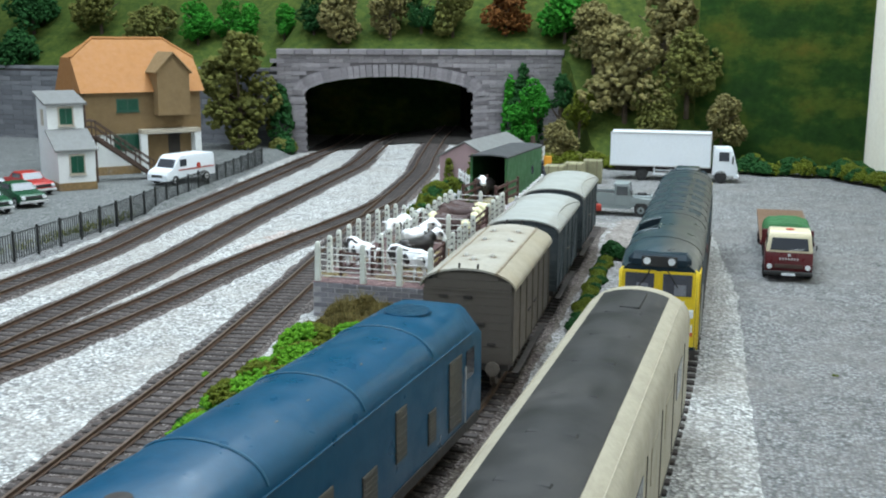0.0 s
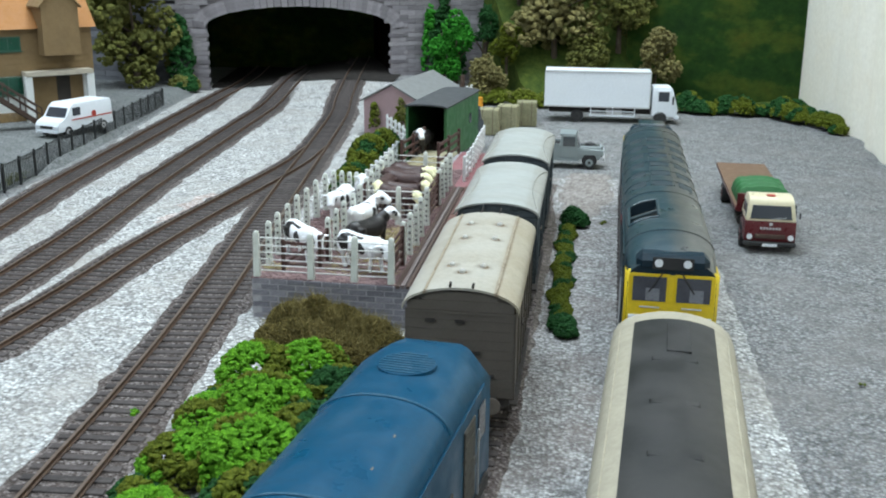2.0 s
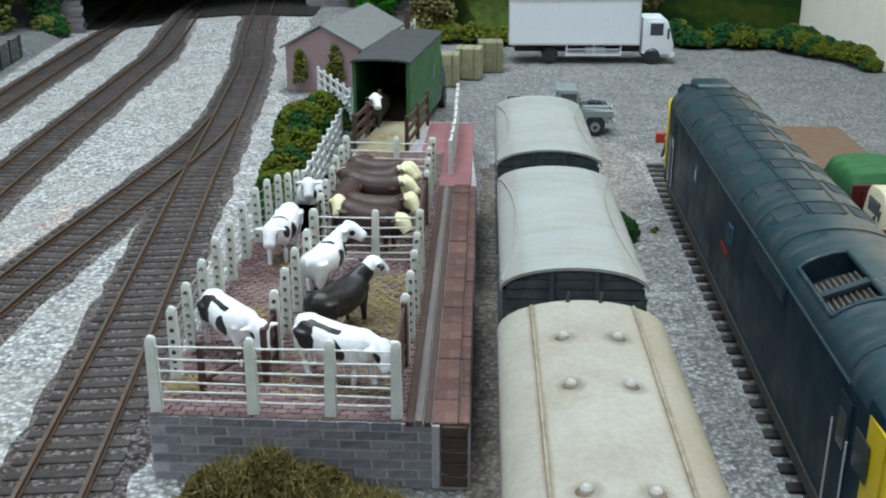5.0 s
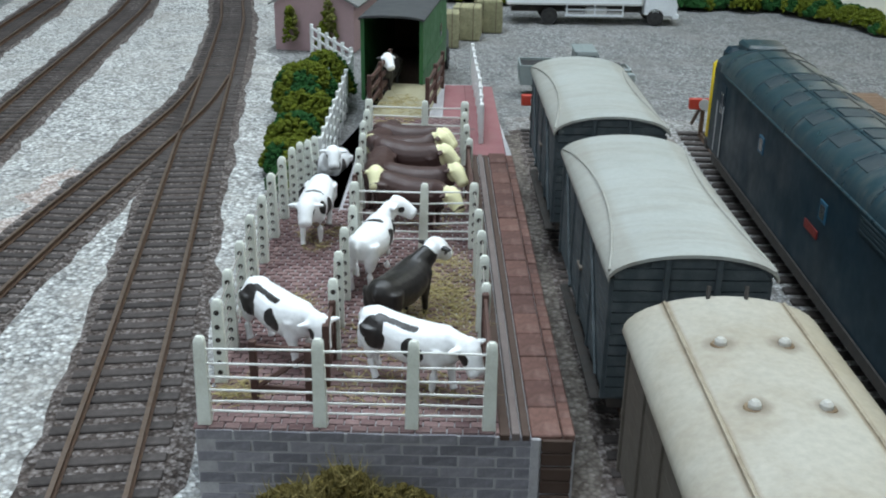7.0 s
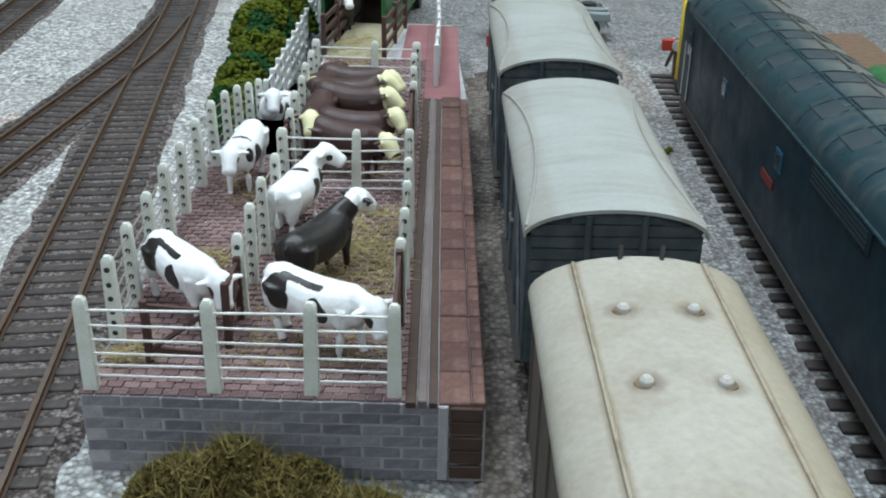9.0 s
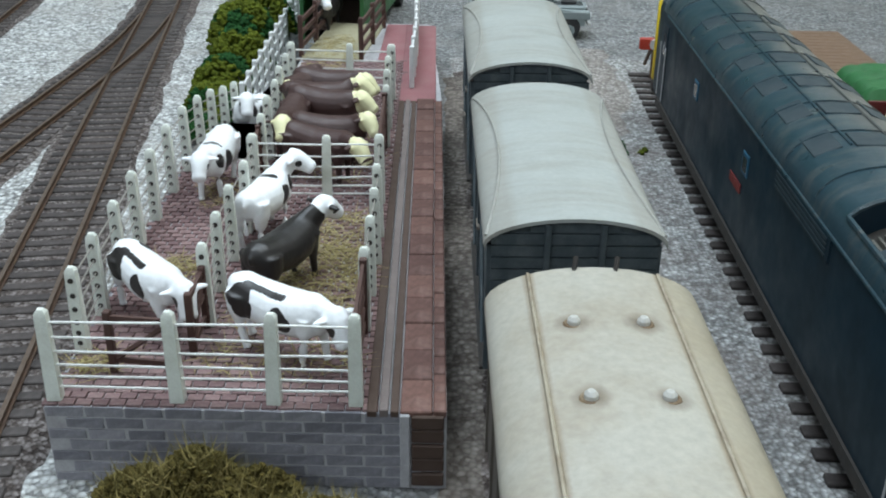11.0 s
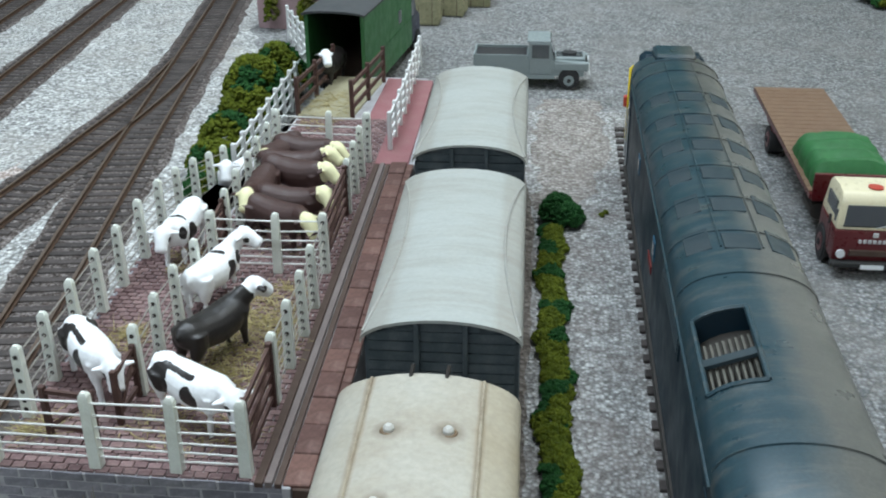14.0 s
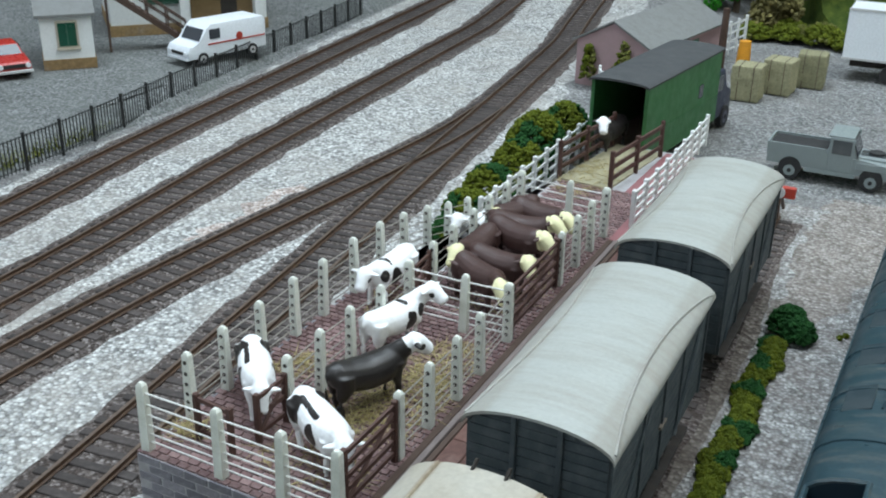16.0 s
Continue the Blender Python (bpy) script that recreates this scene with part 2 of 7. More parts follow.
# ---- mesh helpers, all in full-size metres ----
def solid(bm, mat, smooth=False, angle=40):
    me = bpy.data.meshes.new("mesh")
    bmesh.ops.scale(bm, vec=(S, S, S), verts=bm.verts)
    bmesh.ops.recalc_face_normals(bm, faces=bm.faces)
    bm.to_mesh(me)
    bm.free()
    for m in (mat if isinstance(mat, (list, tuple)) else [mat]):
        me.materials.append(m)
    if smooth:
        me.polygons.foreach_set("use_smooth", [True] * len(me.polygons))
        me.set_sharp_from_angle(angle=radians(angle))
    return me


def world_pose(x, y, z, rz=0, rx=0, ry=0):
    return pose(x * S, y * S, (z + Z0) * S, rx, ry, rz)


def local_pose(x, y, z, rx=0, ry=0, rz=0):
    return pose(x * S, y * S, z * S, rx, ry, rz)


def thing(name, x, y, z, rz=0, label="", category="", group="", kind="", bm=None, mat=None, smooth=False):
    ob = new(name, solid(bm, mat, smooth) if bm else None)
    ob.matrix_world = world_pose(x, y, z, rz)
    return tagged(ob, label, category, group, kind)


def part(name, bm, mat, parent, label="", at=None, smooth=False, kind=""):
    ob = new(name, bm if isinstance(bm, bpy.types.Mesh) else solid(bm, mat, smooth))
    ob.parent = parent
    if at is not None:
        ob.matrix_basis = at
    return tagged(ob, label, "", "", kind)


def box(bm, x0, x1, y0, y1, z0, z1, bevel=0.0, mi=0):
    vs = [bm.verts.new(v) for v in ((x0, y0, z0), (x1, y0, z0), (x1, y1, z0), (x0, y1, z0), (x0, y0, z1), (x1, y0, z1), (x1, y1, z1), (x0, y1, z1))]
    fs = [bm.faces.new([vs[i] for i in q]) for q in ((3, 2, 1, 0), (4, 5, 6, 7), (0, 1, 5, 4), (1, 2, 6, 5), (2, 3, 7, 6), (3, 0, 4, 7))]
    for f in fs:
        f.material_index = mi
    if bevel:
        es = list({e for f in fs for e in f.edges})
        bmesh.ops.bevel(bm, geom=es, offset=bevel, segments=1, affect="EDGES", profile=0.5)
    return bm


def bx(*a, **k):
    return box(bmesh.new(), *a, **k)


def rod(bm, p, q, r, r2=None, seg=8, mi=0):
    p, q = Vector(p), Vector(q)
    r2 = r if r2 is None else r2
    w = (q - p).normalized()
    u = w.orthogonal().normalized()
    v = w.cross(u)
    rings = []
    for c, rad in ((p, r), (q, r2)):
        rings.append([bm.verts.new(c + rad * (math.cos(a) * u + math.sin(a) * v)) for a in (2 * math.pi * (i + 0.5) / seg for i in range(seg))])
    for i in range(seg):
        bm.faces.new((rings[0][i], rings[0][(i + 1) % seg], rings[1][(i + 1) % seg], rings[1][i])).material_index = mi
    bm.faces.new(rings[0][::-1]).material_index = mi
    bm.faces.new(rings[1]).material_index = mi
    return bm


def tube(bm, pts, r, seg=6):
    """One bent rod through the points."""
    P = [Vector(p) for p in pts]
    rings = []
    for i, p in enumerate(P):
        w = (P[min(i + 1, len(P) - 1)] - P[max(i - 1, 0)]).normalized()
        u = w.cross(Vector((0.13, 0.29, 0.95))).normalized()
        v = w.cross(u)
        rings.append([p + r * (math.cos(a) * u + math.sin(a) * v) for a in (2 * math.pi * k / seg for k in range(seg))])
    return loft(bm, rings)


def rd(*a, **k):
    return rod(bmesh.new(), *a, **k)


def loft(bm, rings, closed=True, cap=True, mi=0):
    """Faces between rings of points; closed: each ring is a loop."""
    vs = [[bm.verts.new(p) for p in ring] for ring in rings]
    n = len(vs[0])
    for a, b in zip(vs, vs[1:]):
        for i in range(n if closed else n - 1):
            bm.faces.new((a[i], a[(i + 1) % n], b[(i + 1) % n], b[i])).material_index = mi
    if cap and closed:
        bm.faces.new(vs[0][::-1]).material_index = mi
        bm.faces.new(vs[-1]).material_index = mi
    return bm


def prism(prof, x0, x1, bevel=0.0, taper=0.0):
    """A side profile of (y, z) swept across from x0 to x1; taper draws the upper part in."""
    bm = bmesh.new()
    zs = [z for _, z in prof]
    lo, hi = min(zs), max(zs)
    cx = (x0 + x1) / 2

    def px(x, z):
        return cx + (x - cx) * (1 - taper * max(0, (z - lo) / (hi - lo + 1e-6)))

    a = [bm.verts.new((px(x0, z), y, z)) for y, z in prof]
    b = [bm.verts.new((px(x1, z), y, z)) for y, z in prof]
    n = len(prof)
    for i in range(n):
        bm.faces.new((a[i], a[(i + 1) % n], b[(i + 1) % n], b[i]))
    bm.faces.new(a[::-1])
    bm.faces.new(b)
    if bevel:
        bmesh.ops.bevel(bm, geom=list(bm.edges), offset=bevel, segments=2, affect="EDGES", profile=0.6)
    return bm


ICO = None


def clumps(items, rough=0.35, seed=1, sub=1):
    """Many knobbly clumps in one bmesh, from (x, y, z, r) rows, built through arrays."""
    global ICO
    rng = np.random.default_rng(seed)
    if ICO is None:
        ICO = {}
    if sub not in ICO:
        t = bmesh.new()
        bmesh.ops.create_icosphere(t, subdivisions=sub, radius=1.0)
        ICO[sub] = (np.array([v.co[:] for v in t.verts]), np.array([[v.index for v in f.verts] for f in t.faces]))
        t.free()
    base, tri = ICO[sub]
    verts, faces = [], []
    for n, (x, y, z, r) in enumerate(items):
        k = r * (1 + rng.uniform(-rough, rough, (len(base), 1)))
        verts.append(base * k * (1, 1, 0.85) + (x, y, z))
        faces.append(tri + n * len(base))
    me = bpy.data.meshes.new("clumps")
    me.from_pydata((np.concatenate(verts) * S).tolist(), [], np.concatenate(faces).tolist())
    return me


def put_mesh(me, mat):
    me.materials.append(mat)
    return me


def ease(v):
    v = max(0.0, min(1.0, v))
    return v * v * (3 - 2 * v)


def spline(pts, step):
    """Points and headings along a smooth line through pts, evenly spaced."""
    P = [Vector((*p, 0)) if len(p) == 2 else Vector(p) for p in pts]
    P = [2 * P[0] - P[1], *P, 2 * P[-1] - P[-2]]
    dense = []
    for a, b, c, d in zip(P, P[1:], P[2:], P[3:]):
        for i in range(24):
            t = i / 24
            dense.append(0.5 * (2 * b + (c - a) * t + (2 * a - 5 * b + 4 * c - d) * t * t + (3 * b - a - 3 * c + d) * t ** 3))
    dense.append(P[-2])
    out, left = [], 0.0
    for a, b in zip(dense, dense[1:]):
        far = (b - a).length
        while left <= far:
            out.append((a.lerp(b, left / far), (b - a).normalized()))
            left += step
        left -= far
    return out


# ---- ground ----
WORKS = -0.75  # the works yard stands a little higher than the tracks


def rise(x, y):
    """The trackbed climbs a little towards the right side of the tunnel."""
    return 1.3 * ease((y - 44) / 18) * ease((x + 27) / 9) * (1 - ease((x + 9) / 5))


def sheet(x0, x1, y0, y1, nx, ny, z, jitter=0.0):
    bm = bmesh.new()
    grid = [[bm.verts.new((x0 + (x1 - x0) * i / nx, y0 + (y1 - y0) * j / ny, 0)) for i in range(nx + 1)] for j in range(ny + 1)]
    for row in grid:
        for v in row:
            v.co.z = z + rise(v.co.x, v.co.y) + jitter * noise.noise(v.co * 0.6)
    for j in range(ny):
        for i in range(nx):
            bm.faces.new((grid[j][i], grid[j][i + 1], grid[j + 1][i + 1], grid[j + 1][i]))
    return bm


def strip(left, right, z, step=0.4, wob=0.15):
    """A sheet between two edge lines, each a list of (x, y), with a ragged edge."""
    bm = bmesh.new()
    n = 1 + int(max(abs(left[-1][1] - left[0][1]), 1) / step)

    def at(line, t):
        y = left[0][1] + (left[-1][1] - left[0][1]) * t
        return float(np.interp(y, [p[1] for p in line], [p[0] for p in line])), y

    rows = []
    for i in range(n + 1):
        (xl, y), (xr, _) = at(left, i / n), at(right, i / n)
        xl += wob * noise.noise((xl, y * 1.3, 3)) + 0.5 * wob * noise.noise((xl, y * 4, 7))
        xr += wob * noise.noise((xr, y * 1.3, 5)) + 0.5 * wob * noise.noise((xr, y * 4, 9))
        m = 6
        rows.append([bm.verts.new((xl + (xr - xl) * j / m, y, z - (0.05 if j in (0, m) else 0) + rise(xl + (xr - xl) * j / m, y))) for j in range(m + 1)])
    for a, b in zip(rows, rows[1:]):
        for j in range(m):
            bm.faces.new((a[j], a[j + 1], b[j + 1], b[j]))
    return bm


thing("ground", 0, 0, 0, bm=sheet(-110, 60, -70, 110, 85, 90, -1.45, 0.02), mat=YARD, kind="structure", label="grey chippings covering the baseboard yard", category="ground", smooth=True)
thing("ballast_bed", 0, 0, 0, bm=strip([(-22.2, -60), (-22.2, 4), (-23.0, 14), (-24.8, 29), (-28.0, 46), (-29.4, 55), (-33, 90)], [(-0.5, -60), (0.3, -14), (1.0, -0.5), (-4.6, 0.2), (-4.6, 16), (-5.8, 24), (-9.0, 34), (-12.0, 56), (-12.0, 90)], -1.405), mat=BALLAST, kind="structure", label="pale grey stone ballast under the running lines", category="ballast", smooth=True)
thing("ballast_strip", 0, 0, 0, bm=strip([(-2.0, -60), (-1.0, -14), (1.2, -0.4), (1.2, 15), (0.9, 24.6)], [(9.1, -60), (9.1, 0), (9.1, 18), (9.1, 24.6)], -1.41), mat=SIDING, kind="structure", label="dusty grey ballast between the two sidings", category="ballast", smooth=True)
thing("white_strip", 0, 0, 0, bm=strip([(8.9, -60), (8.9, 0), (8.9, 24.0)], [(12.3, -60), (12.0, -12), (11.6, 8), (10.9, 16), (10.2, 24.0)], -1.402), mat=BALLAST, kind="structure", label="pale grey ballast strip beside the locomotive siding", category="ballast", smooth=True)
thing("dirt_strip", 0, 0, 0, bm=strip([(1.45, -30), (1.3, -1), (1.1, 17), (1.0, 22)], [(5.2, -30), (5.3, -2), (5.2, 14), (4.3, 22)], -1.392), mat=SHADEDDIRT, kind="structure", label="trodden brown dirt beside the van siding, darkened for the vans' shadow", category="dirt", smooth=True)
thing("dirt_patch", 0, 0, 0, bm=strip([(4.6, 15), (4.4, 23), (4.8, 26.0)], [(6.2, 15), (7.5, 20), (7.3, 26.0)], -1.386, wob=0.6), mat=PALEDIRT, kind="structure", label="brown trodden patch at the siding end", category="dirt", smooth=True)
thing("car_park", 0, 0, 0, bm=strip([(-75, -40), (-75, 60)], [(-24.9, -40), (-24.9, 13), (-26.2, 28), (-29.0, 44), (-31.0, 60)], WORKS), mat=CARPARK, kind="structure", label="dark grey chipping surface of the works yard", category="yard", smooth=True)
bm = bmesh.new()
loft(bm, [[p + Vector((d.y, -d.x, 0)) * u + Vector((0, 0, z)) for u, z in ((-0.25, WORKS - 0.06), (0.15, WORKS - 0.03), (0.9, -1.15), (1.25, -1.45))] for p, d in spline([(-24.9, -40), (-24.9, 13), (-26.2, 28), (-29.0, 44), (-31.0, 60)], 1.0)], closed=False)
thing("yard_bank", 0, 0, 0, bm=bm, mat=CARPARK, kind="structure", label="low chipping bank between works yard and railings", category="bank", smooth=True)
thing("rust_patch", 0, 0, 0, bm=strip([(-13.3, 10.8), (-13.7, 14.6), (-13.2, 17.4)], [(-12.9, 10.8), (-12.5, 14.0), (-12.9, 17.4)], -1.392, 0.2, 0.7), mat=RUSTY, kind="structure", label="rust-stained patch of ballast between tracks", category="ballast", smooth=True)

# ---- tracks ----
GAUGE = 1.257
SLEEPER_MESH = solid(bx(-1.12, 1.12, -0.125, 0.125, -0.1, 0.0, bevel=0.02), SLEEPER)
WIDE_SLEEPER_MESH = solid(bx(-1.36, 1.36, -0.15, 0.15, -0.1, 0.0, bevel=0.02), SLEEPER)


def rail_mesh(line, off):
    """One rail with foot, web and head along a line."""
    prof = ((-0.07, 0.0, 1), (-0.07, 0.03, 1), (-0.025, 0.05, 1), (-0.025, 0.12, 1), (-0.045, 0.13, 1), (-0.045, 0.165, 0), (0.045, 0.165, 1), (0.045, 0.13, 1), (0.025, 0.12, 1), (0.025, 0.05, 1), (0.07, 0.03, 1), (0.07, 0.0, 1))
    bm = bmesh.new()
    rings = []
    for p, d in line:
        s = Vector((d.y, -d.x, 0))
        rings.append([p + s * (off + u) + Vector((0, 0, w - 1.335 + rise(p.x, p.y))) for u, w, _ in prof])
    loft(bm, rings)
    n = len(prof)
    bm.faces.ensure_lookup_table()
    for k, f in enumerate(bm.faces):
        f.material_index = 1 if (k % n) == 5 and k < n * (len(rings) - 1) else 0
    return solid(bm, [RAIL, RAILTOP])


def track(pts, label, pitch=0.53, rails=(1, 1), tie=SLEEPER_MESH):
    ob = thing("railway_track", 0, 0, -0.0, 0, label, "track", "railway tracks", "structure")
    ob.matrix_world = pose(0, 0, Z0 * S)
    line = spline(pts, 1.0)
    for side, keep in zip((-1, 1), rails):
        if keep:
            part("rail", rail_mesh(line, side * GAUGE / 2), None, ob)
    for p, d in spline(pts, pitch):
        part("sleeper", tie, None, ob, at=local_pose(p.x, p.y, -1.325 + rise(p.x, p.y), rz=math.degrees(math.atan2(-d.x, d.y)) + random.uniform(-0.7, 0.7)))
    return ob


S_LINE = [(-3.2, -34), (-4.0, -24), (-4.7, -17.6), (-5.15, -13), (-5.85, -6), (-6.95, 2), (-8.15, 9.8), (-9.75, 20), (-11.4, 31), (-13.3, 43), (-14.7, 50), (-16.6, 62), (-19.5, 78)]
X_LINE = [(-13.9, -24), (-12.9, -14), (-12.2, -7), (-11.9, 0), (-11.95, 6), (-11.75, 12), (-11.3, 19), (-11.05, 25), (-11.3, 30)]
M2_LINE = [(-13.7, -24), (-14.1, -12), (-14.6, -4), (-15.0, 2), (-15.6, 8.5), (-17.0, 19), (-18.9, 37), (-20.2, 49.4), (-22, 62), (-25.5, 80)]
M1_LINE = [(-18.6, -24), (-18.9, -10), (-19.4, 0), (-20.0, 8.0), (-21.5, 17.2), (-23.0, 29), (-24.3, 39), (-25.6, 49.6), (-27.2, 62), (-31, 80)]
A_LINE = [(0.6, -42), (1.7, -30), (2.9, -17), (3.42, -10), (3.48, -6), (3.38, -3), (3.3, 3), (3.1, 12), (2.95, 18.5), (2.82, 22.9)]
B_LINE = [(6.5, -52), (7.55, -30), (8.3, -15), (8.68, -7), (8.82, -2), (8.85, 8), (8.9, 22.8)]
def trackbed(pts):
    """Brown-painted ballast between and beside the sleepers."""
    line = spline(pts, 0.8)
    bm = bmesh.new()
    rings = []
    for p, d in line:
        side = Vector((d.y, -d.x, 0))
        rings.append([p + side * (u + 0.22 * noise.noise((p.x, p.y * 1.7, u))) + Vector((0, 0, rise(p.x, p.y) - h)) for u, h in ((-1.52, 1.44), (-1.22, 1.378), (-0.4, 1.372), (0.4, 1.372), (1.22, 1.378), (1.52, 1.44))])
    thing("trackbed", 0, 0, 0, bm=loft(bm, rings, closed=False), mat=BED, kind="structure", label="brown-painted ballast of the track bed", category="track bed", smooth=True)


BED = gravel("painted_trackbed", (0.060, 0.047, 0.042), (0.115, 0.094, 0.086), (0.27, 0.24, 0.23), 11.0, (0.115, 0.09, 0.08), 0.9)
for line in (M1_LINE, M2_LINE, S_LINE, X_LINE, A_LINE):
    trackbed(line)
# dark sheet added over the ballast, standing in for shade in the bore
thing("tunnel_floor", 0, 0, 0, bm=strip([(-29.0, 56.8), (-36, 92)], [(-12.0, 61.0), (-12, 92)], -1.30), mat=SHADEFLOOR, kind="structure", label="bare tunnel floor painted near-black for the dark bore", category="floor", smooth=True)
track(M1_LINE, "brown plastic-sleepered main line track with rusty rails")
track(M2_LINE, "brown plastic-sleepered second main line with rusty rails")
track(S_LINE, "loop track with dark sleepers passing the cattle dock")
track(X_LINE, "rusty crossover track joining the loop at points")
track(A_LINE, "siding track under the parked vans")
track(B_LINE, "siding track under the parked locomotive", pitch=0.66, tie=WIDE_SLEEPER_MESH)


# ---- tunnel portal, retaining wall, hill, backdrop ----
STONE = by_object("portal_stone", (0.18, 0.165, 0.175), (0.29, 0.27, 0.28), 0.9, 3.0, (0.24, 0.22, 0.23), (0.5, 1, 5))
STONEBACK = painted("portal_joint", (0.10, 0.09, 0.095), 0.95, (0.2, 0.18, 0.18), 0.5, 1.0)
# lining nearly black and without sheen; its colour holds the tunnel's darkness
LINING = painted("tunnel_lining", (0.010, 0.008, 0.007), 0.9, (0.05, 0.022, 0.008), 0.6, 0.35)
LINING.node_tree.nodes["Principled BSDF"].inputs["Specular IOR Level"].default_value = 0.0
RETAIN = by_object("retaining_stone", (0.12, 0.125, 0.135), (0.20, 0.205, 0.22), 0.9, 3.0, (0.16, 0.16, 0.17), (0.5, 1, 5))

PW, PC = 15.6, -20.7  # portal opening width and centre
portal = thing("tunnel_portal", PC, 57.8, 0, 16.4, "grey coursed-stone tunnel portal with a wide flat arch", "tunnel portal", kind="structure")
L0, L1, TOP = -10.7, 16.8, 8.5
HALF = 8.15


def arch_z(x):
    return 4.15 + 1.75 * math.sqrt(max(0.0, 1 - (x / HALF) ** 2)) if abs(x) < HALF else -9


bm = bmesh.new()
box(bm, L0, -HALF, 0.0, 1.5, -2.0, TOP - 0.6)
box(bm, HALF, L1, 0.0, 1.5, -2.0, TOP - 0.6)
xs = [-HALF * math.cos(math.pi * i / 28) for i in range(29)]
loft(bm, [[(x, 0.0, arch_z(x * 0.9999)), (x, 1.5, arch_z(x * 0.9999)), (x, 1.5, TOP - 0.6), (x, 0.0, TOP - 0.6)] for x in xs])
part("masonry_core", bm, STONEBACK, portal)
rng = random.Random(5)


def stone(w, h, d, wob):
    bm = bx(-w / 2, w / 2, -d, 0.02, -h / 2, h / 2)
    for v in bm.verts:
        v.co += Vector((rng.uniform(-1, 1) * wob, rng.uniform(-1, 1) * wob, rng.uniform(-1, 1) * wob))
    return bm


STONES = [solid(stone(1.35, 0.36, 0.10, 0.03), STONE) for _ in range(6)]
VOUSS = [solid(stone(0.50, 1.15, 0.17, 0.03), STONE) for _ in range(4)]
z, course = -1.4, 0
while z < TOP - 0.75:
    x = L0 + (0.7 if course % 2 else 0.05)
    while x < L1:
        over = arch_z(x) + 1.15 if abs(x) < HALF + 0.1 else -9
        if abs(x) < HALF + 0.75 and z < 4.3:
            over = 99
        if z > over:
            part("stone", STONES[rng.randrange(6)], None, portal, at=local_pose(x, 0, z + 0.18))
        x += 1.4
    z += 0.39
    course += 1
for i in range(41):
    a = math.pi * (1 - (i + 0.5) / 41)
    x = HALF * math.cos(a)
    nrm = Vector((1.75 * math.cos(a), HALF * math.sin(a))).normalized()
    zz = 4.15 + 1.75 * math.sin(a)
    part("stone", VOUSS[i % 4], None, portal, at=local_pose(x + nrm.x * 0.55, 0, zz + nrm.y * 0.55, 0, math.degrees(math.atan2(nrm.x, nrm.y)), 0))
for side in (-1, 1):
    for k in range(14):
        part("stone", STONES[k % 6], None, portal, at=local_pose(side * (HALF + (0.62 if k % 2 else 0.45)), -0.03, -1.3 + 0.39 * k))
for k in range(16):
    part("coping", bx(-0.84, 0.84, -0.28, 1.7, 0, 0.55, bevel=0.05), STONE, portal, at=local_pose(L0 + 0.85 + 1.72 * k, 0, TOP - 0.58))

# the bore behind the portal
bm = bmesh.new()
rings = []
for y, drift in ((1.0, 0), (14, -1.0), (34, -6)):
    rings.append([(drift - HALF - 0.3, y, -2.0)] + [(drift + (HALF + 0.3) * math.cos(a), y, 4.1 + 2.2 * math.sin(a)) for a in (math.pi * (1 - i / 20) for i in range(21))] + [(drift + HALF + 0.3, y, -2.0)])
loft(bm, rings, closed=False)
bm.faces.new([bm.verts.new(p) for p in rings[-1]])
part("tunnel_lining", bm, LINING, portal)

rw = thing("retaining_wall", -31.2, 55.4, 0, 2.0, "dark grey coursed-stone retaining wall behind the works", "retaining wall", kind="structure")
part("wall_core", bx(-60, 0.9, 0, 1.2, -2, 6.3), STONEBACK, rw)
RST = [solid(stone(2.3, 0.46, 0.09, 0.03), RETAIN) for _ in range(6)]
z, course = -1.4, 0
while z < 6.1:
    x = -34.0 + (1.2 if course % 2 else 0)
    while x < 0:
        part("stone", RST[rng.randrange(6)], None, rw, at=local_pose(x, 0, z + 0.24))
        x += 2.36
    z += 0.5
    course += 1
part("coping", bx(-60, 0.9, -0.15, 1.3, 6.3, 6.6), RETAIN, rw)


def hill_z(x, y):
    """Wooded bank above the portal and behind the yard."""
    crest = 19 - 3.0 * ease((x - 2) / 14)
    if x < -3:
        foot_y, base = 57 + (0.29 * (x + 20.7) if x > -31 else -2.0), (7.7 if x > -32 else 6.2)
        if x > -31.5:
            base = 7.75
    else:
        foot_y, base = 52.0, -1.5
    if -6 < x < 1:
        k = ease((x + 6) / 7)
        foot_y, base = (1 - k) * (57 + 0.29 * (x + 20.7)) + k * 52.0, (1 - k) * 7.75 + k * -1.5
    up = max(0.0, y - foot_y - (1.2 if x < -5 else 0))
    slope = 0.75 if x < -4 else 0.95 * (1 - 0.97 * ease((x - 6.5) / 5))
    z = base + min(up * slope, crest) + 0.5 * noise.noise((x * 0.25, y * 0.25, 0)) * min(1, up / 3)
    return z if y > foot_y - 1e-6 or True else -2


bm = bmesh.new()
nx, ny = 75, 26
grid = []
for j in range(ny + 1):
    row = []
    for i in range(nx + 1):
        x = -95 + 120 * i / nx
        if x < -31.3:
            fy = 55.9
        elif x < -5.5:
            fy = 57 + 0.29 * (x + 20.7) + 1.4
        else:
            k = ease((x + 5.5) / 6.5)
            fy = (1 - k) * 62.8 + k * 52.0
        y = fy + (90 - fy) * (j / ny) ** 1.4
        row.append(bm.verts.new((x, y, hill_z(x, y) if j or x < -5.5 else -1.5)))
    grid.append(row)
for j in range(ny):
    for i in range(nx):
        bm.faces.new((grid[j][i], grid[j][i + 1], grid[j + 1][i + 1], grid[j + 1][i]))
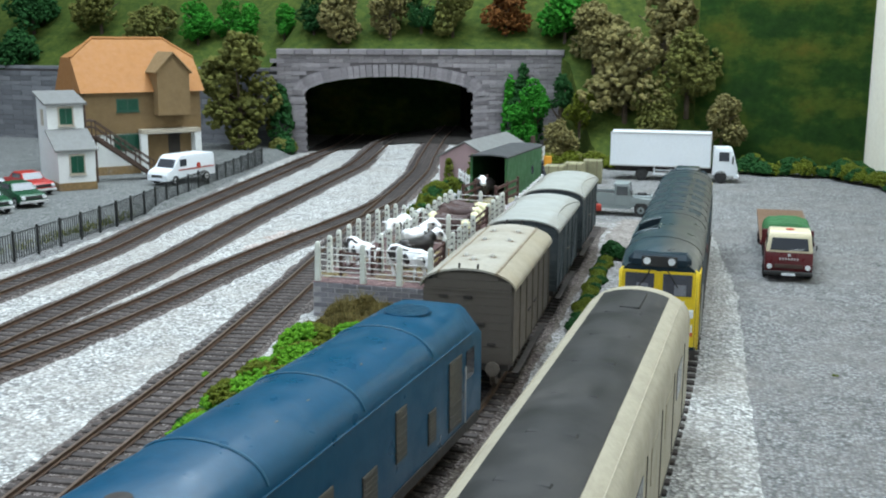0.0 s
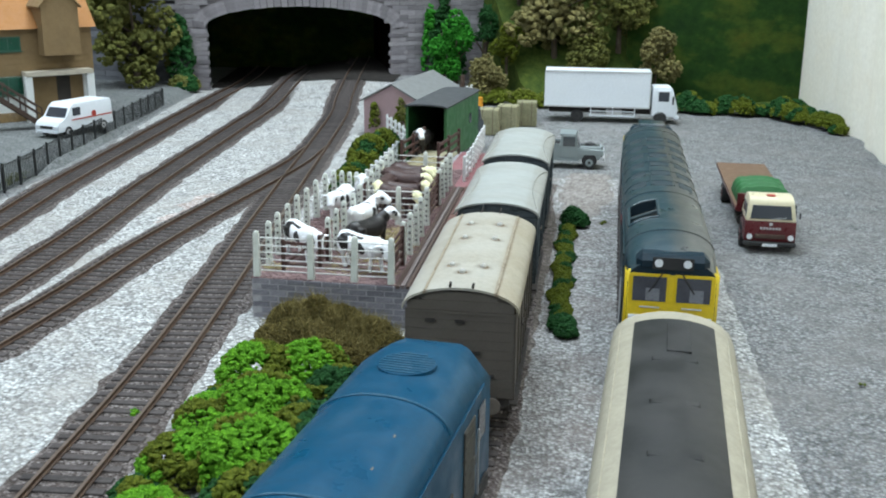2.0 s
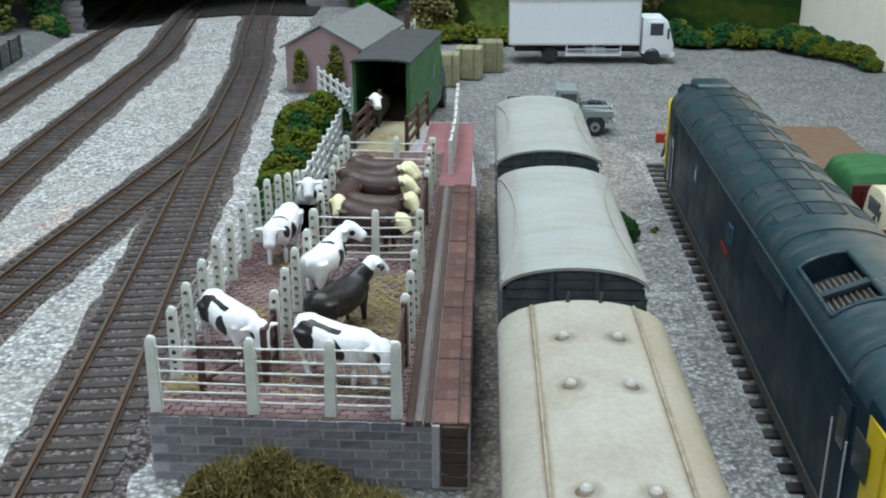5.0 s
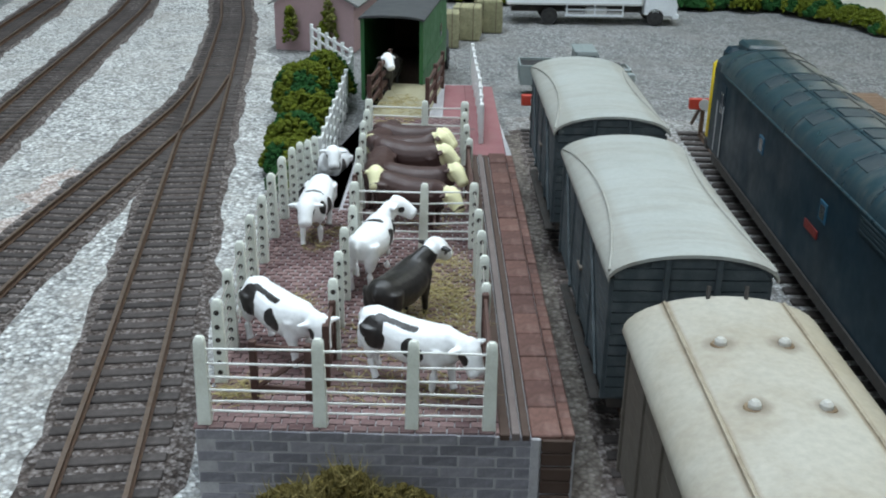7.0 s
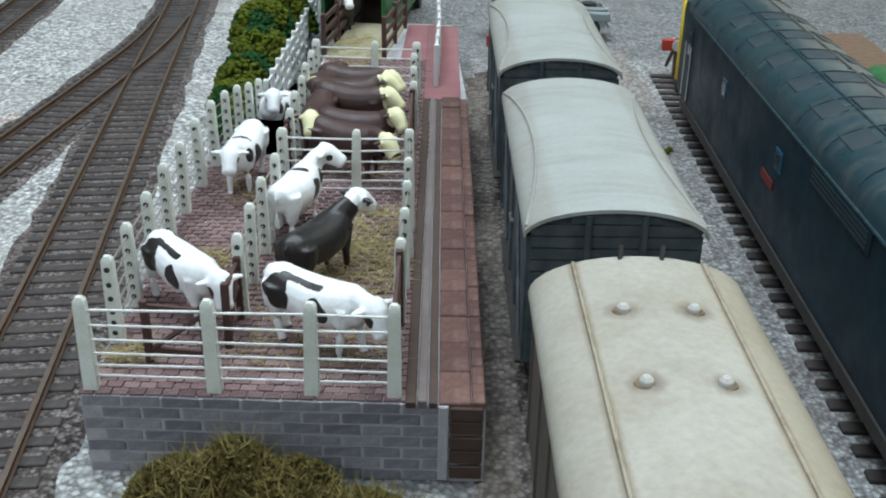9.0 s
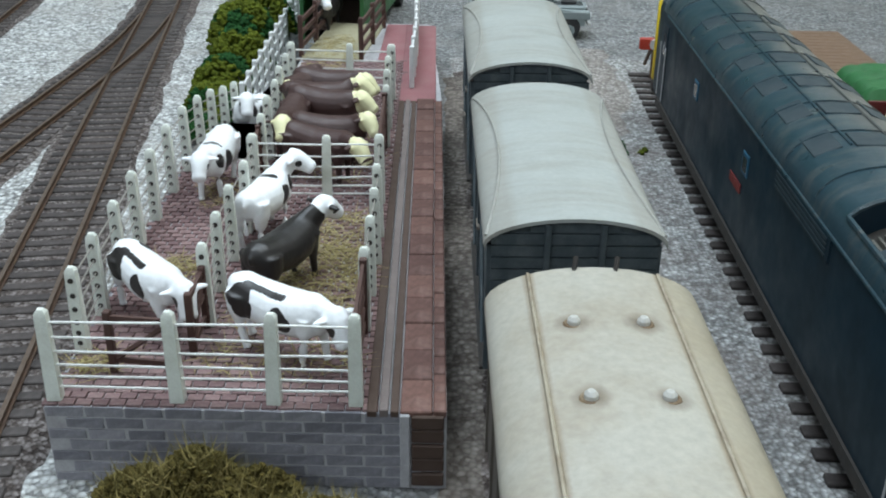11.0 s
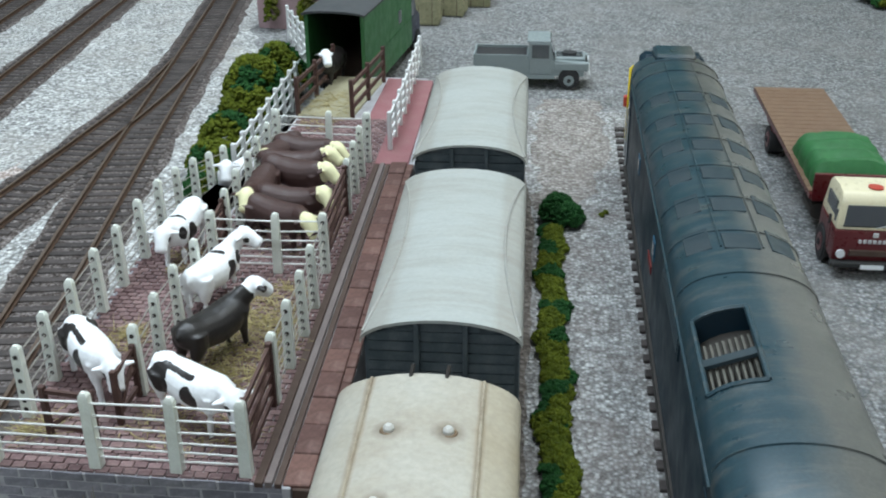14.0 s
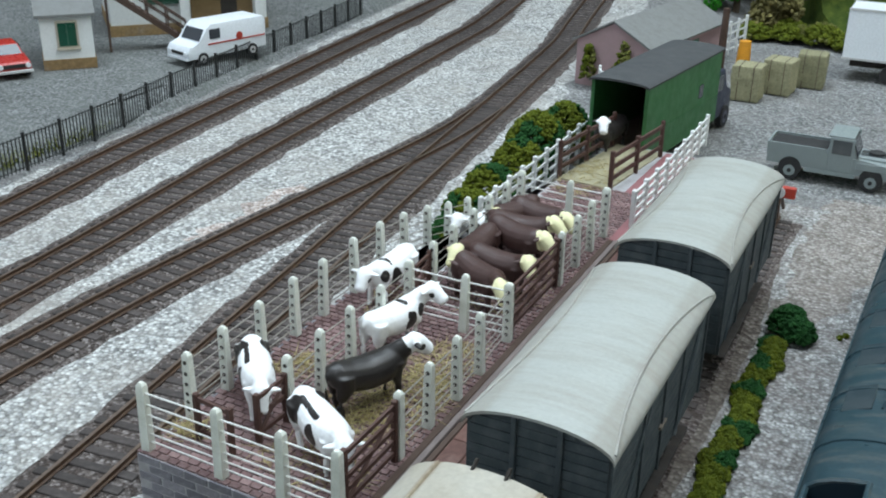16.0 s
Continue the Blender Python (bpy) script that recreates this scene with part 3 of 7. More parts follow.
# skirt that closes the bank on the side of the portal
thing("hillside", 0, 0, 0, bm=bm, mat=GRASS, kind="structure", label="steep green grassy bank of the wooded hillside", category="hillside", smooth=True)

m = Mat("painted_backdrop", 0.9, spec=0.1)
c1 = m.ramp(m.noise(0.16, 5, 0.65, (1, 1, 1.8)), [(0.30, (0.012, 0.030, 0.010)), (0.48, (0.022, 0.055, 0.012)), (0.60, (0.060, 0.085, 0.015)), (0.74, (0.10, 0.085, 0.016))])
c2 = m.ramp(m.noise(1.1, 5, 0.7), [(0.35, (0.65, 0.7, 0.7)), (0.7, (1.15, 1.15, 1.05))])
m.color(m.mix(1.0, c1, c2, "MULTIPLY"))
BACKPAINT = m.m
thing("backdrop", 0, 0, 0, bm=bx(-110, 23.4, 73.5, 74.2, -2, 45), mat=BACKPAINT, kind="structure", label="dark green hand-painted wooded hill backdrop board", category="backdrop")
bm = bx(8.0, 23.3, 57.3, 57.8, -1.5, 40)
thing("backdrop_wing", 0, 0, 0, bm=bm, mat=BACKPAINT, kind="structure", label="dark green painted backdrop board behind the yard", category="backdrop")

# white folded curtain wall at the side of the table
CURTAIN = painted("white_curtain", (0.86, 0.88, 0.84), 0.8, (0.84, 0.78, 0.64), 0.5, 0.25)
ct = CURTAIN.node_tree
glow = ct.nodes.new("ShaderNodeBsdfTranslucent")
glow.inputs[0].default_value = (0.86, 0.86, 0.80, 1)
blend = ct.nodes.new("ShaderNodeMixShader")
blend.inputs[0].default_value = 0.4
ct.links.new(ct.nodes["Principled BSDF"].outputs[0], blend.inputs[1])
ct.links.new(glow.outputs[0], blend.inputs[2])
ct.links.new(blend.outputs[0], ct.nodes["Material Output"].inputs[0])
rings = []
for y in np.arange(-60, 59.2, 0.3):
    if y > 51:
        x = 23.85 - 0.24 * (y - 51)
    else:
        x = 23.85 - 0.035 * min(51 - y, 30) + (0.42 * abs(math.sin(0.41 * (51 - y))) ** 1.6 + 0.16 * math.sin(1.1 * y) + 0.15 * noise.noise((y * 0.35, 2, 0))) * ease((51 - y) / 2)
    rings.append([(x, y, -1.45), (x - 0.05, y, 12), (x - 0.1, y, 40), (x + 0.1, y, 40), (x + 0.2, y, -1.45)])
thing("curtain_wall", 0, 0, 0, bm=loft(bmesh.new(), rings), mat=CURTAIN, kind="structure", label="white folded sheet hanging along the table edge", category="curtain", smooth=True)

# ---- cattle dock ----
SKEW = -0.024


def skx(x, y):
    return x + SKEW * y


dock = thing("cattle_dock", 0, 0, 0, 0, "cattle loading dock of grey stone with red-brown paved deck", "loading dock", kind="structure")
bm = bmesh.new()
edge = [(-4.78, -0.2), (1.40, -0.2), (skx(1.40, 15), 15), (skx(1.0, 24), 24), (-2.2, 24), (-3.6, 19.4), (-3.6, 10.2), (-5.05, 10.2), (-5.0, 8)]
lo, hi = [bm.verts.new((x, y, -1.45)) for x, y in edge], [bm.verts.new((x, y, -0.05)) for x, y in edge]
for i in range(len(edge)):
    j = (i + 1) % len(edge)
    bm.faces.new((lo[i], lo[j], hi[j], hi[i]))
bmesh.ops.triangulate(bm, faces=[bm.faces.new(hi)])
part("dock_core", bm, MORTAR, dock)
# sloping race down to the yard
bm = bmesh.new()
for x0, x1, z in ((-5.0, -3.6, 0),):
    pts = [(x0, 10.2, -0.02), (x1, 10.2, -0.02), (x1, 16.2, -1.4), (x0, 16.2, -1.4), (x0, 10.2, -1.45), (x1, 10.2, -1.45)]
    v = [bm.verts.new(p) for p in pts]
    for q in ((0, 1, 2, 3), (0, 3, 4), (1, 5, 2), (4, 5, 1, 0)):
        bm.faces.new([v[i] for i in q])
part("ramp", bm, DECKJOINT, dock, "paved cattle ramp sloping down to the yard")

# grey stone blocks of the end wall and the side wall
BRICKS = [solid(stone(0.562, 0.166, 0.020, 0.014), BRICKGREY) for _ in range(5)]
for c in range(7):
    x = -4.78 + (0.31 if c % 2 else 0.01)
    while x < 0.62:
        part("brick", BRICKS[rng.randrange(5)], None, dock, at=local_pose(x + 0.30, -0.2, -1.35 + 0.207 * c))
        x += 0.612
    y = 0.0
    while y < 10:
        part("brick", BRICKS[rng.randrange(5)], None, dock, at=local_pose(-4.78 - 0.028 * y, y + (0.2 if c % 2 else 0.5), -1.35 + 0.207 * c, 0, 0, -90))
        y += 0.62
part("quoin", bx(0.68, 0.84, -0.275, 0, -1.4, -0.02, bevel=0.02), MORTAR, dock, "pale worn corner strip")
for k in range(5):
    part("plank", bx(0.86, 1.36, -0.27 + 0.02 * (k % 2), -0.1, -1.36 + 0.27 * k, -1.12 + 0.27 * k, bevel=0.02), WOODDARK, dock)

# red setts of the pens, joined
vs, fs = [], []


def sett(x0, x1, y0, y1, h):
    n = len(vs)
    e = 0.012
    vs.extend([(x0, y0, -0.06), (x1, y0, -0.06), (x1, y1, -0.06), (x0, y1, -0.06), (x0 + e, y0 + e, h), (x1 - e, y0 + e, h), (x1 - e, y1 - e, h), (x0 + e, y1 - e, h)])
    fs.extend([(n + 4, n + 5, n + 6, n + 7), (n, n + 1, n + 5, n + 4), (n + 1, n + 2, n + 6, n + 5), (n + 2, n + 3, n + 7, n + 6), (n + 3, n, n + 4, n + 7)])


SETT = solid(bx(-0.118, 0.118, -0.078, 0.078, -0.06, 0.0, bevel=0.008), by_object("near_setts", (0.15, 0.088, 0.088), (0.26, 0.168, 0.160), 0.75, 12.0, (0.30, 0.24, 0.23)))
near = 0
y, r = -0.16, 0
while y < 19:
    x = -4.72 - 0.03 * min(y, 10.2) if y < 10 else -3.4
    x += 0.0 if r % 2 else -0.13
    while x < skx(0.16, y):
        h = rng.uniform(-0.012, 0.004)
        if y < 2.6 and near < 300:
            near += 1
            part("sett", SETT, None, dock, at=local_pose(x + 0.13, y + 0.09, h))
        else:
            sett(x + 0.012, x + 0.248, y + 0.012, y + 0.168, h)
        x += 0.26
    y += 0.18
    r += 1
me = bpy.data.meshes.new("setts")
me.from_pydata((np.array(vs) * S).tolist(), [], fs)
part("setts", put_mesh(me, DECK), None, dock, "small red-brown setts with pale joints", kind="stuff")

# long kerbs and pavers along the loading edge
for x0, x1, mat, h in ((0.17, 0.33, WOODDARK, 0.02), (0.36, 0.50, KERBGREY, 0.05), (0.53, 0.66, WOODDARK, 0.02)):
    bm = bmesh.new()
    box(bm, x0, x1, -0.22, 14.9, -0.1, h, bevel=0.015)
    for v in bm.verts:
        v.co.x = skx(v.co.x, v.co.y)
    part("kerb", bm, mat, dock)
PAV = [solid(bx(-0.245, 0.245, -0.44, 0.44, -0.1, h, bevel=0.02), PAVER) for h in (0.02, 0.03, 0.012)]
EDG = [solid(bx(-0.10, 0.10, -0.26, 0.26, -0.1, h, bevel=0.02), PAVER) for h in (0.03, 0.04)]
y = 0.22
while y < 14.7:
    part("paver", PAV[rng.randrange(3)], None, dock, at=local_pose(skx(0.93, y), y, rng.uniform(-0.01, 0.01), 0, 0, 1.4))
    y += 0.9
y = 0.04
while y < 14.8:
    part("paver", EDG[rng.randrange(2)], None, dock, at=local_pose(skx(1.29, y), y, rng.uniform(-0.01, 0.01), 0, 0, 1.4))
    y += 0.54
bm = bmesh.new()
box(bm, 0.05, 1.10, 14.93, 23.6, -0.2, 0.0, bevel=0.02)
for v in bm.verts:
    v.co.x = skx(v.co.x, v.co.y) + 0.12
part("pink_slab", bm, PINK, dock, "pink-red painted concrete slab")
part("rear_paving", bx(-1.12, -0.02, 19.05, 23.85, -0.2, -0.03, bevel=0.015), PINK, dock, "worn red paving beside the horsebox ramp")


# ---- fences of the dock ----
def fence_post(h=1.58, holes=True):
    bm = bmesh.new()
    w, d = 0.098, 0.085
    rings = [[(sx * w * k, sy * d * k, z) for sx, sy in ((-1, -1), (1, -1), (1, 1), (-1, 1))] for z, k in ((0, 1.12), (h - 0.16, 0.92), (h - 0.06, 0.86), (h, 0.45))]
    loft(bm, rings)
    if holes:
        for z in HOLES:
            for s in (-1, 1):
                # discs painted dark in place of cut holes
                rod(bm, (0, s * d * 0.80, z), (0, s * (d * 0.98 + 0.012), z), 0.048, seg=8, mi=1)
    return bm


HOLES = (1.36, 1.09, 0.84, 0.60, 0.40, 0.21)
POST_PLAIN = solid(fence_post(holes=False), [FENCEWHITE, HOLESHADE], True, 30)
POST_HOLED = solid(fence_post(), [FENCEWHITE, HOLESHADE], True, 30)


def fence_run(label, pts, holed):
    """Posts at pts (x, y[, z]) and six rods between them."""
    ob = thing("pen_fence", pts[0][0], pts[0][1], 0, 0, label, "fence", "cattle pen fences")
    o = Vector((pts[0][0], pts[0][1], 0))
    P = [Vector((*p, 0)) if len(p) == 2 else Vector(p) for p in pts]
    for p in P:
        part("post", POST_HOLED if holed else POST_PLAIN, None, ob, at=local_pose(*(p - o), 0, rng.uniform(-1.2, 1.2), rng.uniform(-4, 4)))
    for a, b in zip(P, P[1:]):
        for z in HOLES:
            sag = rng.uniform(-0.012, 0.012)
            part("fence_rail", rd(a - o + Vector((0, 0, z + sag)), b - o + Vector((0, 0, z - sag)), 0.016 if holed else 0.021, seg=6), RODSHADE if holed else ROD, ob)
    return ob


fence_run("cream concrete post fence with thin rails across dock end", [(-4.65, 0), (-2.75, 0), (-1.26, 0), (0, 0)], False)
fence_run("cream holed-post fence along the track side of the dock", [(-4.67, 1.36), (-4.74, 2.62), (-4.79, 3.98), (-4.88, 5.42), (-4.89, 6.65), (-4.90, 8.15), (-4.87, 9.43), (-4.80, 10.6, -0.12), (-4.82, 12.0, -0.40), (-4.80, 13.3, -0.72), (-4.78, 14.6, -1.0)], True)
fence_run("cream holed-post fence between cattle race and pens", [(-2.78, 2.3), (-2.86, 3.57), (-2.86, 4.82), (-2.84, 6.1), (-2.93, 7.65)], True)
fence_run("cream holed-post fence along the rear brown cattle pen", [(-3.0, 9.0), (-3.05, 10.3), (-3.12, 11.6), (-3.19, 12.8), (-3.23, 14.0), (-3.25, 15.2)], True)
fence_run("cream holed-post fence on the loading side of the front pen", [(-0.07, 2.26), (-0.07, 3.52), (-0.06, 4.8), (-0.1, 6.03), (-0.2, 7.75)], True)
fence_run("cream holed-post fence on the loading side of rear pen", [(-0.32, 11.3), (-0.35, 12.65), (-0.39, 13.9), (-0.41, 15.1)], True)
fence_run("cream cross fence between the two cattle pens", [(-2.93, 7.66), (-1.36, 7.65), (-0.2, 7.75)], False)
fence_run("cream cross fence closing the rear pen", [(-3.25, 15.2), (-1.60, 15.13), (-0.41, 15.1)], False)


def brown_gate(x, y, rz, w, label, h=1.45, bars=5):
    ob = thing("pen_gate", x, y, 0, rz, label, "gate", "brown pen gates")
    for px in (0.05, w - 0.05):
        part("gate_post", bx(px - 0.06, px + 0.06, -0.06, 0.06, 0, h, bevel=0.015), BROWNGATE, ob)
    for k in range(bars):
        z = h - 0.12 - (h - 0.35) * k / max(1, bars - 1)
        part("bar", bx(0.1, w - 0.1, -0.03, 0.03, z - 0.045, z + 0.045), BROWNGATE, ob)
    part("brace", rd((0.12, 0, 0.25), (w - 0.12, 0, h - 0.25), 0.045, seg=4), BROWNGATE, ob)


brown_gate(-0.02, 0.2, 91, 1.95, "dark brown barred gate at the loading side")
brown_gate(-0.24, 7.95, 91.5, 3.2, "dark brown barred gate of the rear pen")
brown_gate(-4.02, 0.78, -6, 1.05, "dark brown gate standing across the cattle race", 1.12, 2)
brown_gate(-2.95, 7.85, 95, 1.1, "dark brown gate of the rear pen race side", 1.35)
brown_gate(-2.80, 1.2, 90, 1.05, "dark brown gate between race and front pen", 1.2, 3)


# white lineside fences
def white_fence(label, pts, zb, h, rails=4, step=1.15, lean=0.0):
    ob = thing("white_fence", pts[0][0], pts[0][1], zb(0) if callable(zb) else zb, 0, label, "fence", "white slatted fences")
    o = Vector((pts[0][0], pts[0][1], 0))
    line = spline(pts, step)
    for p, d in line:
        part("post", bx(-0.085, 0.085, -0.07, 0.07, 0, h, bevel=0.02), WHITE, ob, at=local_pose(*(p - o), 0, 0, math.degrees(math.atan2(d.y, d.x))))
    for (a, _), (b, _) in zip(line, line[1:]):
        mid, ang, far = (a + b) / 2 - o, math.degrees(math.atan2(b.y - a.y, b.x - a.x)), (b - a).length
        for k in range(rails):
            z = h * (0.18 + 0.7 * k / (rails - 1))
            part("slat", bx(-far / 2, far / 2, -0.03, 0.03, z - 0.05, z + 0.05), WHITE, ob, at=local_pose(*mid, 0, 0, ang))
    return ob


white_fence("white painted slatted fence beside the hedge", [(-4.78, 15.5), (-4.85, 19), (-4.95, 24), (-5.1, 28.6)], -1.4, 1.7)
white_fence("white painted slatted fence turning towards the hut", [(-5.2, 28.9), (-6.5, 31.8), (-8.0, 35.0)], -1.4, 1.7)
white_fence("white painted slatted fence along the pink slab", [(0.12, 16.2), (0.1, 19.7), (0.0, 22.4), (-0.1, 25.9)], 0.0, 1.25)


# ---- rolling stock: local z is 0 on the rail heads, y runs away from the near end ----
RAILZ = -1.17


def section(w, zb, zc, top, n=9, tuck=0.0, roofw=None):
    """A body cross-section: two sides and an arched roof, as a loop of (x, z)."""
    roofw = roofw or w
    pts = [(-w + tuck, zb), (w - tuck, zb), (w, zb + 0.35), (w, zc)]
    for i in range(1, n):
        a = math.pi * i / n
        pts.append((roofw * math.cos(a), zc + (top - zc) * math.sin(a) ** 0.8))
    return pts + [(-w, zc), (-w, zb + 0.35)]


def hull(stations):
    """A loft through (y, section) stations."""
    return loft(bmesh.new(), [[(x, y, z) for x, z in sec] for y, sec in stations])


def roof_sheet(stations, w, zc, top, thick, n=12, mi=0):
    bm = bmesh.new()
    rings = []
    for y in stations:
        up = [(w * math.cos(math.pi * i / n), y, zc + (top - zc) * math.sin(math.pi * i / n)) for i in range(n + 1)]
        lo = [((w - 0.02) * math.cos(math.pi * i / n), y, zc - thick + (top - zc) * math.sin(math.pi * i / n)) for i in range(n, -1, -1)]
        rings.append(up + lo)
    return loft(bm, rings)


def wheelset(parent, y, r=0.48):
    for s in (-1, 1):
        w = part("wheel", rd((s * 0.56, y, r), (s * 0.68, y, r), r, seg=18), STEEL, parent, smooth=True)
        part("flange", rd((s * 0.53, y, r), (s * 0.56, y, r), r + 0.06, seg=18), STEEL, w)
    part("axle", rd((-0.62, y, r), (0.62, y, r), 0.07, seg=8), SOOT, parent)


def buffers(parent, y, d, z=1.05):
    for s in (-1, 1):
        b = part("buffer", rd((s * 0.86, y, z), (s * 0.86, y + 0.42 * d, z), 0.09, seg=10), SOOT, parent)
        part("buffer_head", rd((s * 0.86, y + 0.42 * d, z), (s * 0.86, y + 0.47 * d, z), 0.22, seg=14), STEEL, b)
    part("coupling", bx(-0.16, 0.16, min(y, y + 0.75 * d), max(y, y + 0.75 * d), 0.62, 0.72), SOOT, parent, "black moulded loop coupling")


def underframe(parent, L, w):
    part("underframe", bx(-w + 0.08, w - 0.08, 0.1, L - 0.1, 0.85, 1.08), SOOT, parent)
    for s in (-1, 1):
        part("step_board", bx(s * (w - 0.02) - 0.1, s * (w - 0.02) + 0.1, 0.9, L - 0.9, 0.50, 0.56), SOOT, parent)
        for y in (1.35, L - 1.35):
            part("axle_guard", bx(s * 0.80 - 0.06, s * 0.80 + 0.06, y - 0.4, y + 0.4, 0.3, 0.95, bevel=0.03), SOOT, parent)
    for y in (1.35, L - 1.35):
        wheelset(parent, y)


def planks(parent, name, x0, x1, z0, z1, pitch, y, t, mat, top=None):
    """Upright or level boards on an end at y."""
    z = z0
    while z < z1 - 0.02:
        part(name, bx(x0, x1, y - t, y + t, z + 0.012, min(z + pitch, z1) - 0.012), mat, parent)
        z += pitch


def grey_van(x, y, rz, L, label):
    v = thing("goods_van", x, y, RAILZ, rz, label, "railway van", "grey vans in the siding")
    w, zc, top = 1.30, 3.38, 3.83
    part("body", hull([(0.06, section(w, 1.05, zc - 0.02, top - 0.08)), (L - 0.06, section(w, 1.05, zc - 0.02, top - 0.08))]), GREYBODY, v)
    part("roof", roof_sheet([-0.08, L * 0.25, L * 0.5, L * 0.75, L + 0.08], w + 0.13, zc + 0.02, top + 0.02, 0.06, 16), GREYROOF, v, "pale grey weathered arched roof", smooth=True)
    for s in (-1, 1):
        pts = []
        for i in range(13):
            t = i / 12
            xx = s * (w + 0.09 - 0.36 * (1 - (2 * t - 1) ** 2))
            zz = zc + 0.035 + (top - zc) * math.sqrt(max(0, 1 - (xx / (w + 0.13)) ** 2))
            pts.append(Vector((xx, 0.02 + (L - 0.04) * t, zz)))
        bm = bmesh.new()
        tube(bm, pts, 0.028, 6)
        part("rain_strip", bm, GREYROOF, v)
    for ye, d in ((0.04, -1), (L - 0.04, 1)):
        bm = bmesh.new()
        tube(bm, [((w + 0.02) * math.cos(a), ye + 0.05 * d, zc + (top - zc - 0.03) * math.sin(a)) for a in (math.pi * (0.04 + 0.92 * i / 14) for i in range(15))], 0.035)
        part("end_hoop", bm, GREYBODY, v)
        z = 1.1
        while z < zc + 0.3:
            ww = w if z < zc else w * math.sqrt(max(0.05, 1 - ((z + 0.2 - zc) / (top - zc)) ** 2))
            part("plank", bx(-ww, ww, ye - 0.03, ye + 0.03, z + 0.012, z + 0.19), GREYBODY, v)
            z += 0.205
        for s in (-0.43, 0.43):
            part("end_stanchion", bx(s - 0.05, s + 0.05, ye - 0.10, ye + 0.10, 1.05, zc + 0.35, bevel=0.015), GREYBODY, v)
        buffers(v, ye, d)
    for s in (-1, 1):
        z = 1.1
        while z < zc - 0.1:
            part("plank", bx(s * w - 0.025, s * w + 0.025, 0.08, L - 0.08, z + 0.012, z + 0.19), GREYBODY, v)
            z += 0.205
        for yy in (0.12, L * 0.3, L * 0.5, L * 0.7, L - 0.12):
            part("side_stanchion", bx(s * (w + 0.03) - 0.035, s * (w + 0.03) + 0.035, yy - 0.05, yy + 0.05, 1.05, zc - 0.05), GREYBODY, v)
        for yy in (L * 0.22, L * 0.78):
            part("diagonal_brace", rd((s * (w + 0.05), yy - 0.75, 1.15), (s * (w + 0.05), yy + 0.75, zc - 0.15), 0.04, seg=4), GREYBODY, v)
        part("door_handle", bx(s * (w + 0.06) - 0.03, s * (w + 0.06) + 0.03, L * 0.5 - 0.2, L * 0.5 + 0.2, 2.1, 2.16), STEEL, v)
    underframe(v, L, w)
    return v


grey_van(3.34, 1.2, 1.3, 6.85, "blue-grey planked goods van with pale grey roof")
grey_van(3.14, 9.75, 1.3, 6.7, "blue-grey planked end van with pale grey roof")


VENTS = [(-0.43, 6.13), (0.43, 6.13), (-0.43, 4.53), (0.43, 4.53), (-0.45, 1.85), (0.38, 1.8), (-0.1, 1.2)]


def stained_roof(vents, gutters):
    """Cream roof paint with rust washed round the vents and along the rain strips."""
    m = Mat("cream_van_roof_stained", 0.42)
    broad = m.ramp(m.noise(0.7, 5, 0.65), [(0.42, (0, 0, 0)), (0.8, (0.6,) * 3)])
    col = m.mix(broad, (0.44, 0.415, 0.355), (0.28, 0.215, 0.135))
    sep = m.t.nodes.new("ShaderNodeSeparateXYZ")
    m.t.links.new(m.v, sep.inputs[0])
    tan = m.ramp(sep.outputs[0], [(0.70, (0, 0, 0)), (1.0, (0.45,) * 3)])
    col = m.mix(tan, col, (0.34, 0.27, 0.16))
    streak = m.noise(2.2, 4, 0.7, (1.0, 0.35, 1.0))

    def wash(value, reach, amount):
        add = m.t.nodes.new("ShaderNodeMath")
        add.operation, add.inputs[1].default_value = "MULTIPLY_ADD", reach * 0.9
        m.t.links.new(streak, add.inputs[0])
        m.t.links.new(value, add.inputs[2])
        return m.ramp(add.outputs[0], [(reach * 0.55, (amount,) * 3), (reach * 1.5, (0, 0, 0))])

    for p in vents:
        d = m.t.nodes.new("ShaderNodeVectorMath")
        d.operation, d.inputs[1].default_value = "DISTANCE", (p[0], p[1], 3.9)
        m.t.links.new(m.v, d.inputs[0])
        col = m.mix(wash(d.outputs["Value"], 0.26, 0.9), col, (0.10, 0.062, 0.03))
    for x in gutters:
        c = m.t.nodes.new("ShaderNodeMath")
        c.operation, c.inputs[1].default_value = "SUBTRACT", x
        m.t.links.new(sep.outputs[0], c.inputs[0])
        a = m.t.nodes.new("ShaderNodeMath")
        a.operation = "ABSOLUTE"
        m.t.links.new(c.outputs[0], a.inputs[0])
        col = m.mix(wash(a.outputs[0], 0.085, 0.8), col, (0.20, 0.135, 0.07))
    fine = m.ramp(m.noise(9.0, 3), [(0.3, (0.84,) * 3), (0.7, (1.0,) * 3)])
    m.color(m.mix(1.0, col, fine, "MULTIPLY")).rough(m.noise(1.5, 3), 0.34, 0.55)
    return m.bump(m.noise(12.0, 2), 0.15, 0.01).m


RUSTSTRIP = painted("rusty_rain_strip", (0.36, 0.31, 0.23), 0.5, (0.12, 0.07, 0.035), 0.8, 2.2)
VANROOF = stained_roof(VENTS, (-0.88, 0.88))


